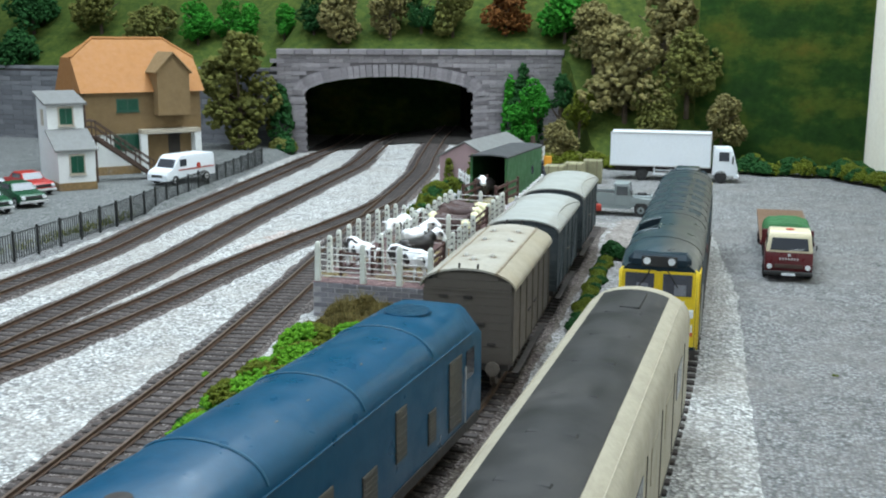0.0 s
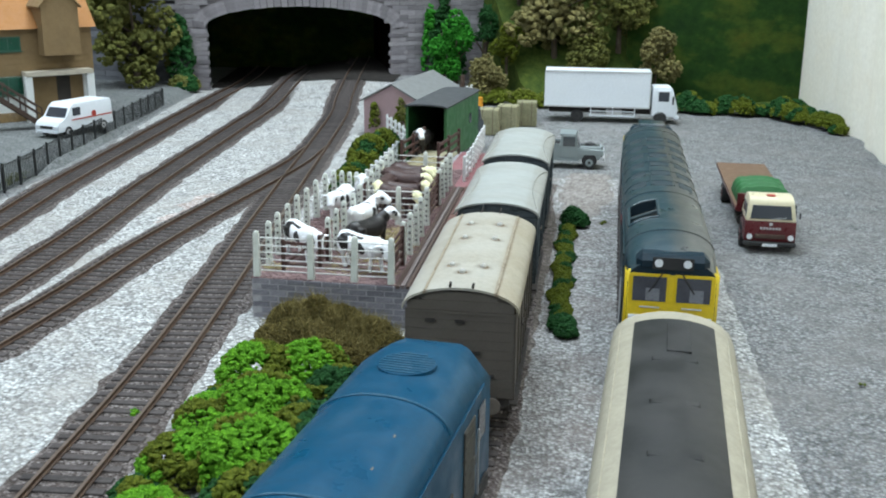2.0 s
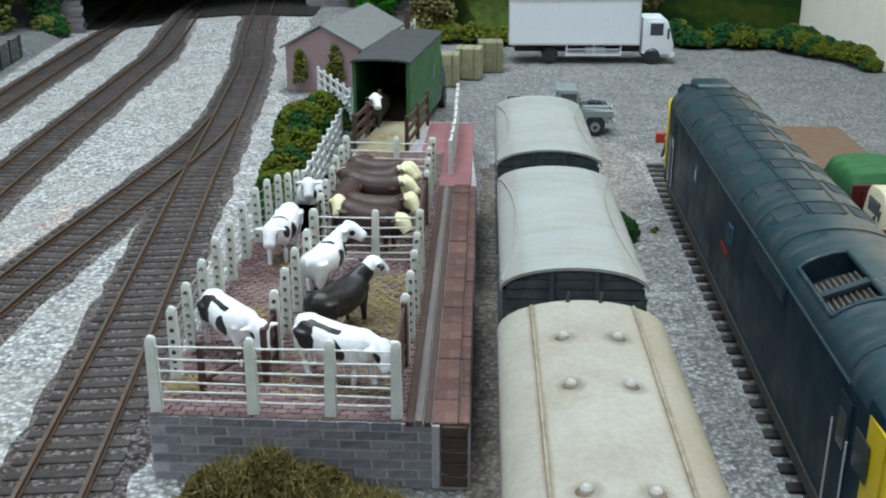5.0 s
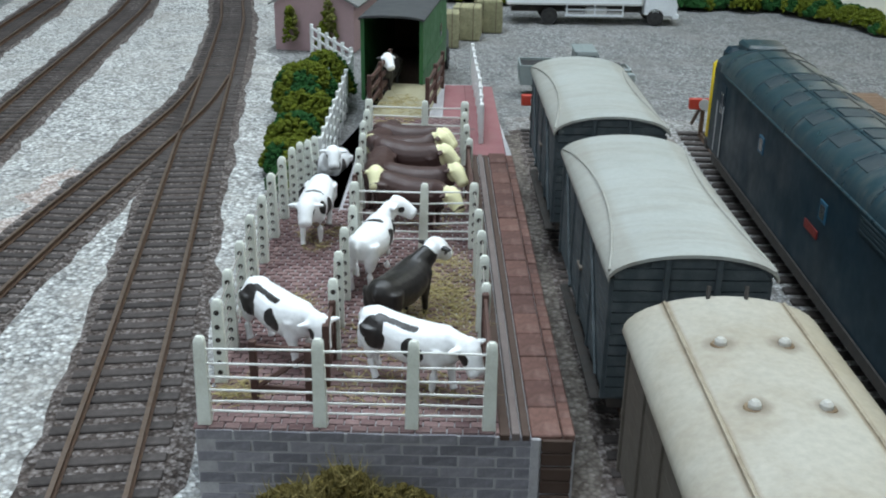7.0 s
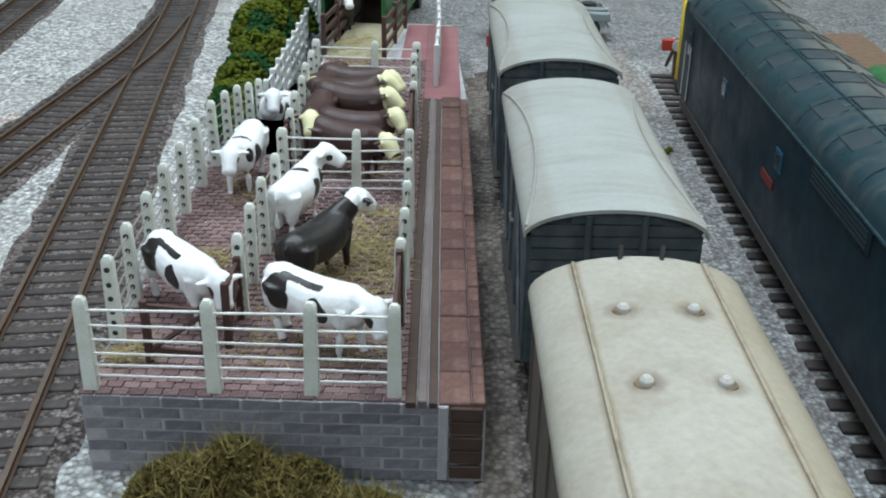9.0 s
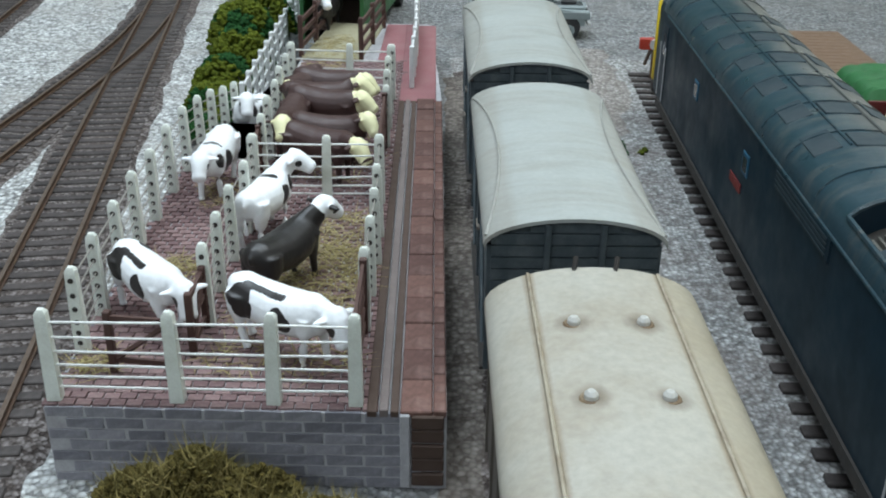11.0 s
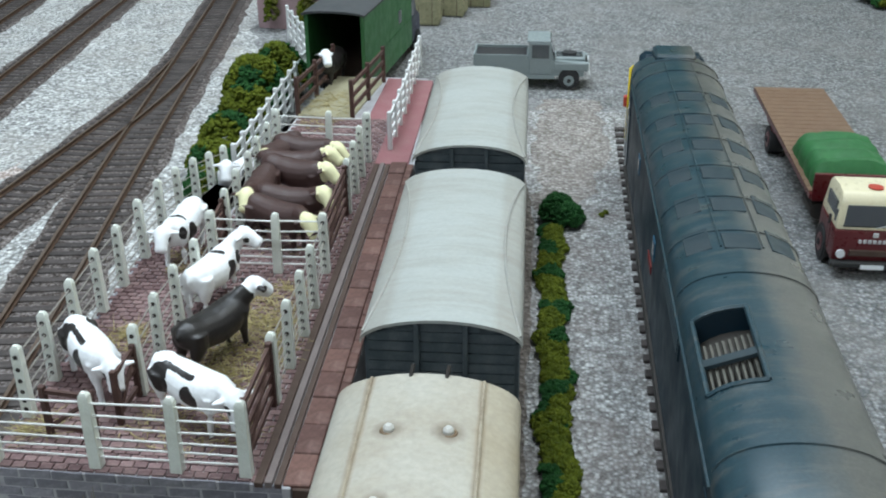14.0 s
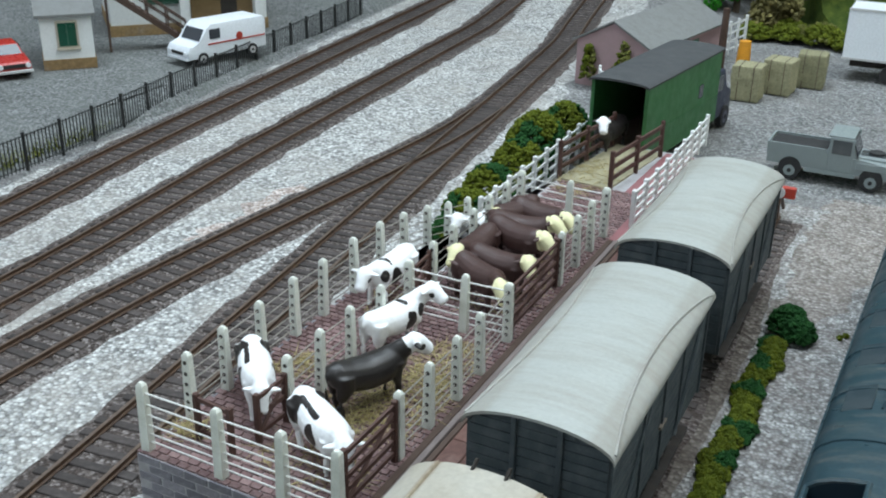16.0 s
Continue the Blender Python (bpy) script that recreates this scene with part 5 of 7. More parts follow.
def coach(x, y, rz, L):
    v = thing("passenger_coach", x, y, RAILZ, rz, "stone-coloured coach with dark roof and ribbed ends", "railway coach")
    w, zb, zc, top = 1.40, 0.75, 3.05, 3.98
    sec = section(w, zb, zc, top, 14)
    dome = section(w * 0.985, zb, zc - 0.06, top - 0.16, 14)
    part("body", hull([(0, dome), (0.7, sec), (L - 0.9, sec), (L - 0.3, section(w * 0.99, zb, zc - 0.02, top - 0.05, 14)), (L, dome)]), COACHCREAM, v, smooth=True)
    bm = bmesh.new()
    rings = []
    for yy in (0.7, L * 0.5, L - 1.0):
        arc = [math.pi * (0.285 + 0.43 * i / 14) for i in range(15)]
        rings.append([(w * math.cos(a), yy, zc + (top - zc) * math.sin(a) ** 0.8 + 0.02) for a in arc] + [(w * math.cos(a), yy, zc + (top - zc) * math.sin(a) ** 0.8 - 0.03) for a in arc[::-1]])
    part("roof", loft(bm, rings), COACHROOF, v, "sooty dark grey roof panel", smooth=True)
    for k in range(9):
        for s in (-1, 1):
            yy = L - 3.4 - k * 2.1
            part("roof_vent", bx(s * 0.32 - 0.14, s * 0.32 + 0.14, yy - 0.10, yy + 0.10, top - 0.10, top + 0.012, bevel=0.03), COACHROOF, v)
    part("roof_hatch", bx(-0.16, 0.34, L - 3.0, L - 1.4, top - 0.02, top + 0.045, bevel=0.01), COACHROOF, v)
    for s in (-1, 1):
        part("gutter", rd((s * w * 0.835, 0.7, zc + 0.57), (s * w * 0.835, L - 1.0, zc + 0.57), 0.02, seg=5), COACHCREAM, v)
        for k in range(7):
            yy = L - 3.0 - k * 2.6
            part("window", bx(s * (w + 0.005) - 0.012, s * (w + 0.005) + 0.012, yy - 0.62, yy + 0.62, 1.9, 2.7), GLASS if k in (0, 3) else COACHCREAM, v)
            part("door_line", bx(s * (w + 0.008) - 0.01, s * (w + 0.008) + 0.01, yy + 1.2, yy + 1.23, 0.8, 2.85), SOOT, v)
        part("solebar", bx(s * (w - 0.05) - 0.04, s * (w - 0.05) + 0.04, 0.3, L - 0.3, 0.55, 0.78), SOOT, v)
    part("corridor_connection", bx(-0.5, 0.5, L - 0.05, L + 0.32, 0.9, 3.35, bevel=0.05), BLACKPAINT, v, "black corridor bellows")
    buffers(v, L, 1, 0.95)
    bogie(v, 3.2, wheels=2, base=1.2)
    bogie(v, L - 3.2, wheels=2, base=1.2)


coach(7.41, -33.07, -2.8, 24.4)


def buffer_stop(x, y, rz):
    v = thing("buffer_stop", x, y, RAILZ, rz, "rusty rail-built buffer stop with red beam", "buffer stop", "siding buffer stops")
    for s in (-1, 1):
        part("upright", bx(s * 0.62 - 0.07, s * 0.62 + 0.07, -0.07, 0.07, -0.15, 1.25), RAIL, v)
        part("stay", rd((s * 0.62, 0.05, 1.1), (s * 0.62, 1.5, -0.1), 0.07, seg=5), RAIL, v)
        part("buffer_pad", rd((s * 0.62, -0.12, 1.05), (s * 0.62, -0.2, 1.05), 0.2, seg=12), SILVER, v)
    part("beam", bx(-1.15, 1.15, -0.13, 0.08, 0.85, 1.25, bevel=0.03), REDPAINT, v, "red buffer beam with white patch")


buffer_stop(2.83, 22.2, 1.3)
buffer_stop(8.9, 22.1, 0)


# ---- greenery ----
OLIVE = foliage("olive_foliage", (0.10, 0.092, 0.034), (0.31, 0.27, 0.12), 6.0)
OLIVEGREEN = foliage("olive_green_foliage", (0.060, 0.070, 0.016), (0.20, 0.20, 0.060), 6.0)
BRIGHT = foliage("bright_green_foam", (0.010, 0.085, 0.010), (0.060, 0.36, 0.030))
LIME = foliage("lime_green_foam", (0.035, 0.13, 0.006), (0.20, 0.50, 0.030))
DEEP = foliage("deep_green_foam", (0.008, 0.040, 0.012), (0.030, 0.115, 0.030))
MOSS = foliage("moss_green_foam", (0.045, 0.070, 0.006), (0.17, 0.19, 0.020))
RUSTLEAF = foliage("rust_foliage", (0.07, 0.030, 0.010), (0.28, 0.11, 0.030))
DRYLEAF = foliage("dry_scrub", (0.040, 0.034, 0.009), (0.20, 0.155, 0.048), 12.0)
BARK = by_object("bark", (0.06, 0.045, 0.03), (0.10, 0.075, 0.05), 0.9, 6.0)
DRYGRASS = by_island("dry_grass", (0.10, 0.085, 0.024), (0.34, 0.27, 0.10), 0.85)


def tree(x, y, z, h, r, mat, label, seed, squat=1.0, low=0.22):
    g = random.Random(seed)
    t = thing("tree", x, y, z, g.uniform(0, 360), label, "tree", "hillside trees")
    bm = bmesh.new()
    rod(bm, (0, 0, -0.3), (0.05 * h * 0.2, 0, h * 0.55), 0.035 * h, 0.018 * h, seg=7)
    for k in range(6):
        a = 2 * math.pi * k / 6 + g.uniform(-0.4, 0.4)
        z0 = h * g.uniform(0.2, 0.5)
        rod(bm, (0, 0, z0), (r * 0.7 * math.cos(a), r * 0.7 * math.sin(a), z0 + h * g.uniform(0.12, 0.3)), 0.014 * h, 0.006 * h, seg=5)
    part("trunk", bm, BARK, t)
    lobes = []
    for k in range(16):
        a, q = g.uniform(0, 2 * math.pi), math.sqrt(g.random())
        zz = g.uniform(low, 0.86)
        wid = math.sin(math.pi * min(1, 0.25 + 0.72 * zz)) ** 0.7
        lobes.append((0.72 * r * q * wid * math.cos(a), 0.72 * r * q * wid * math.sin(a), zz * h, r * g.uniform(0.30, 0.48)))
    lobes.append((0, 0, h * 0.88, r * 0.35))
    rows = []
    for lx, ly, lz, lr in lobes:
        for _ in range(80):
            d = Vector((g.gauss(0, 1), g.gauss(0, 1), g.gauss(0, 1))).normalized() * lr * g.uniform(0.72, 1.08)
            rows.append((lx + d.x, ly + d.y, lz + d.z * squat, lr * g.uniform(0.09, 0.24)))
    part("crown", put_mesh(clumps(rows, 0.45, seed), mat), None, t)
    return t


def bush(label, spots, mat, seed, size=(0.10, 0.2), n=70, mat2=None, name="bush", group="bushes", base=-1.4):
    """Foam-like bush: spots of (x, y, radius, height)."""
    g = random.Random(seed)
    x0, y0 = spots[0][0], spots[0][1]
    b = thing(name, x0, y0, base, 0, label, "bush", group)
    rows, rows2 = [], []
    for x, y, r, h in spots:
        for _ in range(int(n * max(1.0, r * r * 1.6))):
            a, q = g.uniform(0, 2 * math.pi), math.sqrt(g.random())
            top = h * math.sqrt(max(0.05, 1 - (q * 0.95) ** 2))
            z = top * (1 - 0.45 * g.random() ** 2)
            row = (x - x0 + r * q * math.cos(a), y - y0 + r * q * math.sin(a), max(0.04, z), g.uniform(*size))
            (rows2 if mat2 and noise.noise((row[0] * 0.9, row[1] * 0.9, seed)) > 0.12 else rows).append(row)
    part("foliage", put_mesh(clumps(rows, 0.5, seed), mat), None, b)
    if rows2:
        part("foliage", put_mesh(clumps(rows2, 0.5, seed + 1), mat2), None, b)
    return b


def blades(name, label, spots, mat, seed, length=(0.2, 0.6), flat=0.3, category="grass", base=-1.4, width=0.018):
    """Thin stalks: spots of (x, y, rx, ry, count, lift)."""
    g = random.Random(seed)
    vs, fs = [], []
    for x, y, rx, ry, count, lift in spots:
        for _ in range(count):
            a, q = g.uniform(0, 2 * math.pi), math.sqrt(g.random())
            p = Vector((x + rx * q * math.cos(a), y + ry * q * math.sin(a), lift * max(0, 1 - q * q) * g.random()))
            d = Vector((g.uniform(-1, 1), g.uniform(-1, 1), g.uniform(0.0, 1.6) * flat)).normalized() * g.uniform(*length)
            s = d.cross(Vector((g.uniform(-1, 1), g.uniform(-1, 1), 1))).normalized() * width
            up = s.cross(d).normalized() * width
            n = len(vs)
            vs.extend([p + s, p - s, p + up, p + d])
            fs.extend([(n, n + 1, n + 3), (n + 1, n + 2, n + 3), (n + 2, n, n + 3)])
    me = bpy.data.meshes.new("blades")
    me.from_pydata([tuple(v * S) for v in vs], [], fs)
    ob = new(name, put_mesh(me, mat))
    ob.matrix_world = world_pose(0, 0, base)
    return tagged(ob, label, category, "", "stuff")


tree(2.0, 56.0, 2.2, 8.0, 3.9, OLIVE, "grey-olive bushy tree on the bank", 40)
tree(5.0, 60.4, 6.3, 8.5, 3.7, OLIVE, "grey-olive leafy tree high on the bank", 41)
tree(7.3, 56.6, 2.9, 7.4, 2.8, OLIVEGREEN, "olive-green tree on the bank", 42)
tree(10.4, 54.9, 0.4, 4.4, 1.9, OLIVE, "small grey-olive tree at the yard edge", 43)
tree(-3.4, 53.2, -1.2, 3.5, 1.9, OLIVE, "small grey-olive shrub tree on the bank", 44)
tree(-1.5, 60.6, 6.2, 6.4, 3.2, OLIVE, "grey-olive tree on the bank", 45)
tree(-6.6, 57.4, -1.4, 7.6, 1.9, BRIGHT, "bright green small tree beside the portal", 46, low=0.55)
tree(-7.6, 57.0, -1.4, 5.0, 1.6, BRIGHT, "bright green bushy tree beside the portal", 47)
tree(-4.0, 57.5, -1.4, 8.3, 1.4, DEEP, "dark green small tree on the bank", 48, low=0.6)
tree(-4.8, 64.1, 9.3, 5.4, 2.8, BRIGHT, "bright green tree above the portal", 49)
tree(-10.6, 64.0, 9.8, 4.7, 2.4, RUSTLEAF, "rust-brown autumn tree above the portal", 50)
tree(-15.5, 62.0, 9.3, 5.1, 2.3, OLIVEGREEN, "green tree above the portal", 51)
tree(-21.4, 60.3, 9.3, 5.6, 2.4, OLIVE, "grey-olive tree above the portal", 52)
tree(-25.9, 58.3, 8.8, 5.5, 2.8, OLIVE, "grey-olive tree over the tunnel", 53)
tree(-32.6, 60.4, 9.2, 3.6, 1.5, BRIGHT, "bright green small tree over the wall", 54)
tree(-36.3, 60.0, 8.9, 3.9, 1.7, BRIGHT, "bright green small tree on the hill", 55)
tree(-38.7, 60.4, 9.2, 4.5, 1.6, BRIGHT, "bright green round tree on the hill", 56)
tree(-41.8, 59.6, 8.6, 4.5, 2.1, BRIGHT, "bright green tree on the hill", 57)
tree(-53.9, 61.1, 9.7, 5.8, 2.9, OLIVEGREEN, "olive-green tree on the far bank", 58)
tree(-62.3, 61.1, 9.7, 6.1, 3.0, DEEP, "dark green tree on the far bank", 59)
tree(-61.4, 56.8, 6.5, 2.9, 2.9, DEEP, "dark green undergrowth tree above the wall", 60)
tree(-18.6, 61.7, 9.8, 5.1, 1.7, DEEP, "dark green tree above the portal", 61)
tree(-28.7, 58.7, 9.8, 4.6, 1.7, DEEP, "dark green tree over the tunnel", 62)
tree(4.8, 54.9, 1.1, 4.6, 2.2, OLIVEGREEN, "olive-green shrub tree on the bank", 63)
tree(-46.8, 59.2, 8.3, 4.0, 2.8, OLIVEGREEN, "olive-green tree above the works", 64)
tree(-1.9, 55.0, 1.0, 4.0, 1.5, MOSS, "mossy green shrub on the bank", 65)
tree(-33.4, 51.6, -1.4, 11.2, 3.9, OLIVEGREEN, "tall olive-green tree standing before the retaining wall", 90, low=0.12)

# bushes in front of the dock
bush("lime-green foam bush beside the loop track", [(-2.6, -5.9, 1.2, 1.35), (-1.2, -5.3, 1.1, 1.3), (-2.9, -8.6, 1.0, 0.9), (-1.7, -8.2, 1.4, 1.4), (-2.6, -11.2, 1.1, 1.1), (-1.2, -11.0, 1.5, 1.5), (-2.4, -13.6, 1.0, 0.9), (-1.4, -14.6, 1.3, 1.2)], LIME, 3, (0.05, 0.12), 420, MOSS)
bush("dark green low growth between the bushes", [(-0.2, -6.2, 1.0, 0.9), (-3.2, -7.2, 0.6, 0.5), (-0.3, -9.0, 1.3, 1.0), (-0.2, -12.6, 1.4, 1.1), (-3.2, -12.4, 0.6, 0.5)], DEEP, 4, (0.06, 0.13), 300, MOSS)
bush("olive-brown scrub below the dock end wall", [(-3.1, -1.3, 0.8, 0.95), (-2.3, -1.0, 0.7, 1.15), (-1.4, -1.3, 0.8, 1.0), (-2.6, -2.3, 0.9, 0.75), (-1.5, -2.6, 0.9, 0.6), (-0.3, -1.8, 0.8, 0.8), (0.3, -2.5, 0.7, 0.6), (-0.7, -3.3, 1.0, 0.55), (-3.5, -2.2, 0.5, 0.5)], DRYLEAF, 5, (0.022, 0.065), 900)
blades("dry_grass", "dry brown grass tufts below the dock wall", [(-2.9, -1.4, 1.0, 0.9, 1800, 1.05), (-2.2, -1.1, 0.7, 0.6, 1500, 1.25), (-1.3, -1.6, 0.9, 0.9, 1800, 1.0), (-2.3, -2.5, 1.1, 0.8, 1500, 0.75), (-0.3, -2.0, 1.1, 1.0, 1900, 0.85), (-0.6, -3.2, 1.1, 0.8, 1300, 0.6), (-3.9, 0.3, 0.7, 0.35, 60, 0.2)], DRYGRASS, 6, (0.22, 0.60), 1.3)
# low hedge between the sidings
bush("low mossy green hedge strip between the sidings", [(5.52 + 0.08 * math.sin(k) - 0.012 * k, 1.2 + 0.55 * k, 0.31 + 0.05 * (k % 3), 0.28) for k in range(23)], MOSS, 7, (0.035, 0.08), 320, DEEP)
bush("dark green rounded bush at the hedge end", [(5.45, 14.3, 0.52, 0.85), (5.8, 14.0, 0.42, 0.7)], DEEP, 8, (0.05, 0.11), 500)
bush("dark green ragged bush at the hedge end", [(5.7, 0.5, 0.45, 0.5), (5.85, -0.1, 0.35, 0.4)], DEEP, 9, (0.05, 0.11), 500)
bush("green foam bush beside the white fence", [(-5.7, 15.2, 0.7, 0.9), (-6.0, 17.0, 0.9, 1.2), (-6.1, 19.0, 1.0, 1.5), (-6.0, 21.2, 1.1, 1.8), (-6.3, 23.6, 1.3, 2.2), (-5.9, 25.6, 1.2, 2.2), (-6.9, 25.2, 1.0, 1.8)], MOSS, 10, (0.06, 0.14), 380, DEEP)
bush("green hedge along the back of the yard", [(12.0 + 1.0 * k, 51.6 - 0.1 * k + 0.5 * math.sin(2.1 * k), 1.1, 1.1 + 0.5 * math.sin(1.7 * k)) for k in range(10)], DEEP, 11, (0.09, 0.20), 190, MOSS)
bush("mossy green hedge in the yard corner", [(20.2, 49.2, 1.2, 1.3), (21.2, 47.8, 1.2, 1.2), (22.2, 46.4, 1.0, 1.1), (22.6, 44.6, 0.9, 1.2), (22.8, 43.2, 0.6, 0.7)], MOSS, 12, (0.08, 0.18), 260, DEEP)
bush("green undergrowth at the foot of the bank", [(-4.0 + 1.9 * k, 52.2 + 0.4 * math.sin(k * 1.3), 1.2, 1.0 + 0.3 * math.sin(k)) for k in range(7)], MOSS, 13, (0.1, 0.2), 160, OLIVEGREEN)
bush("green ivy hanging over the portal stones", [(-8.2, 61.0, 0.9, 8.6), (-9.4, 60.6, 0.7, 7.6), (-7.0, 60.8, 0.8, 6.4)], DEEP, 14, (0.12, 0.26), 260, BRIGHT)
bush("ivy and bramble on the portal corner", [(-30.6, 54.4, 1.2, 6.5), (-29.9, 53.4, 1.2, 1.6)], DEEP, 15, (0.14, 0.3), 160, OLIVEGREEN)
bush("small green weed growing on the ballast", [(-5.3, -8.2, 0.16, 0.1)], LIME, 16, (0.04, 0.08), 12)
bush("small green weed in the gravel", [(14.6, -2.5, 0.10, 0.05)], MOSS, 17, (0.03, 0.05), 8)
bush("small green weed beside the siding", [(6.9, 14.8, 0.18, 0.1)], MOSS, 18, (0.04, 0.08), 12)
bush("green garden bush by the works fence", [(-31.0, 11.4, 1.2, 2.4), (-30.2, 10.8, 1.0, 1.9)], BRIGHT, 19, (0.10, 0.2), 220, DEEP, base=WORKS)
blades("verge_grass", "yellow-green grass verge behind the railings", [(-24.3, 13.5, 0.5, 5.0, 1300, 0.1), (-24.4, 8.5, 0.6, 5.0, 1300, 0.1)], by_island("verge_green", (0.07, 0.10, 0.015), (0.22, 0.22, 0.035)), 20, (0.25, 0.5), 1.4, base=-1.3, width=0.03)
blades("straw", "loose yellow straw strewn over the pen floors", [(-1.0, 3.9, 0.95, 1.7, 520, 0.10), (-0.9, 6.0, 0.8, 1.2, 260, 0.10), (-1.9, 3.2, 0.8, 1.2, 160, 0.05), (-3.9, 4.2, 0.5, 0.6, 120, 0.06), (-4.3, 0.9, 0.35, 0.4, 90, 0.12), (-2.6, 19.8, 0.9, 2.2, 240, 0.05), (-1.6, 10.5, 1.2, 2.0, 120, 0.04), (-1.5, 1.2, 1.3, 0.7, 120, 0.03), (-3.9, 8.2, 0.5, 1.0, 60, 0.04)], STRAW, 21, (0.25, 0.7), 0.10, "straw", 0.015, 0.012)

# ---- cattle figures: one plain mesh each ----
FIG_WHITE, FIG_BLACK, FIG_BROWN, FIG_CREAM = (0.90, 0.91, 0.92), (0.020, 0.017, 0.016), (0.056, 0.027, 0.023), (0.78, 0.74, 0.45)


def patched_paint(name, base, layers, rough):
    """Figure paint: a base colour with patches of other colours round the given points."""
    m = Mat(name, rough)
    warp = m.noise(3.0, 2)
    wear = m.ramp(m.noise(5.0, 4, 0.7), [(0.35, (0.90,) * 3), (0.60, (1.0,) * 3)])
    col = m.mix(1.0, base, wear, "MULTIPLY")
    for paint, spots in layers:
        total = None
        for p, r in spots:
            d = m.t.nodes.new("ShaderNodeVectorMath")
            d.operation = "DISTANCE"
            d.inputs[1].default_value = p
            m.t.links.new(m.v, d.inputs[0])
            add = m.t.nodes.new("ShaderNodeMath")
            add.operation, add.inputs[1].default_value = "MULTIPLY_ADD", 0.12
            m.t.links.new(warp, add.inputs[0])
            m.t.links.new(d.outputs["Value"], add.inputs[2])
            less = m.t.nodes.new("ShaderNodeMath")
            less.operation, less.inputs[1].default_value = "LESS_THAN", r + 0.06
            m.t.links.new(add.outputs[0], less.inputs[0])
            if total is None:
                total = less.outputs[0]
            else:
                mx = m.t.nodes.new("ShaderNodeMath")
                mx.operation = "MAXIMUM"
                m.t.links.new(total, mx.inputs[0])
                m.t.links.new(less.outputs[0], mx.inputs[1])
                total = mx.outputs[0]
        col = m.mix(total, col, paint)
    m.color(col).rough(m.noise(4.0, 3), rough - 0.06, rough + 0.14)
    return m.bump(m.noise(7.0, 4), 0.35, 0.03).m


def sweep(bm, pts, n=12):
    """A closed tube through (centre, half width, half height) rows."""
    P = [Vector(p[0]) for p in pts]
    rings = []
    for k, (_, rw, rh) in enumerate(pts):
        d = (P[min(k + 1, len(P) - 1)] - P[max(k - 1, 0)]).normalized()
        side = d.cross(Vector((0, 0, 1)))
        side = side.normalized() if side.length > 0.05 else Vector((1, 0, 0))
        up = side.cross(d)
        rings.append([P[k] + side * rw * math.cos(a) + up * rh * math.sin(a) for a in (2 * math.pi * i / n for i in range(n))])
    return loft(bm, rings)


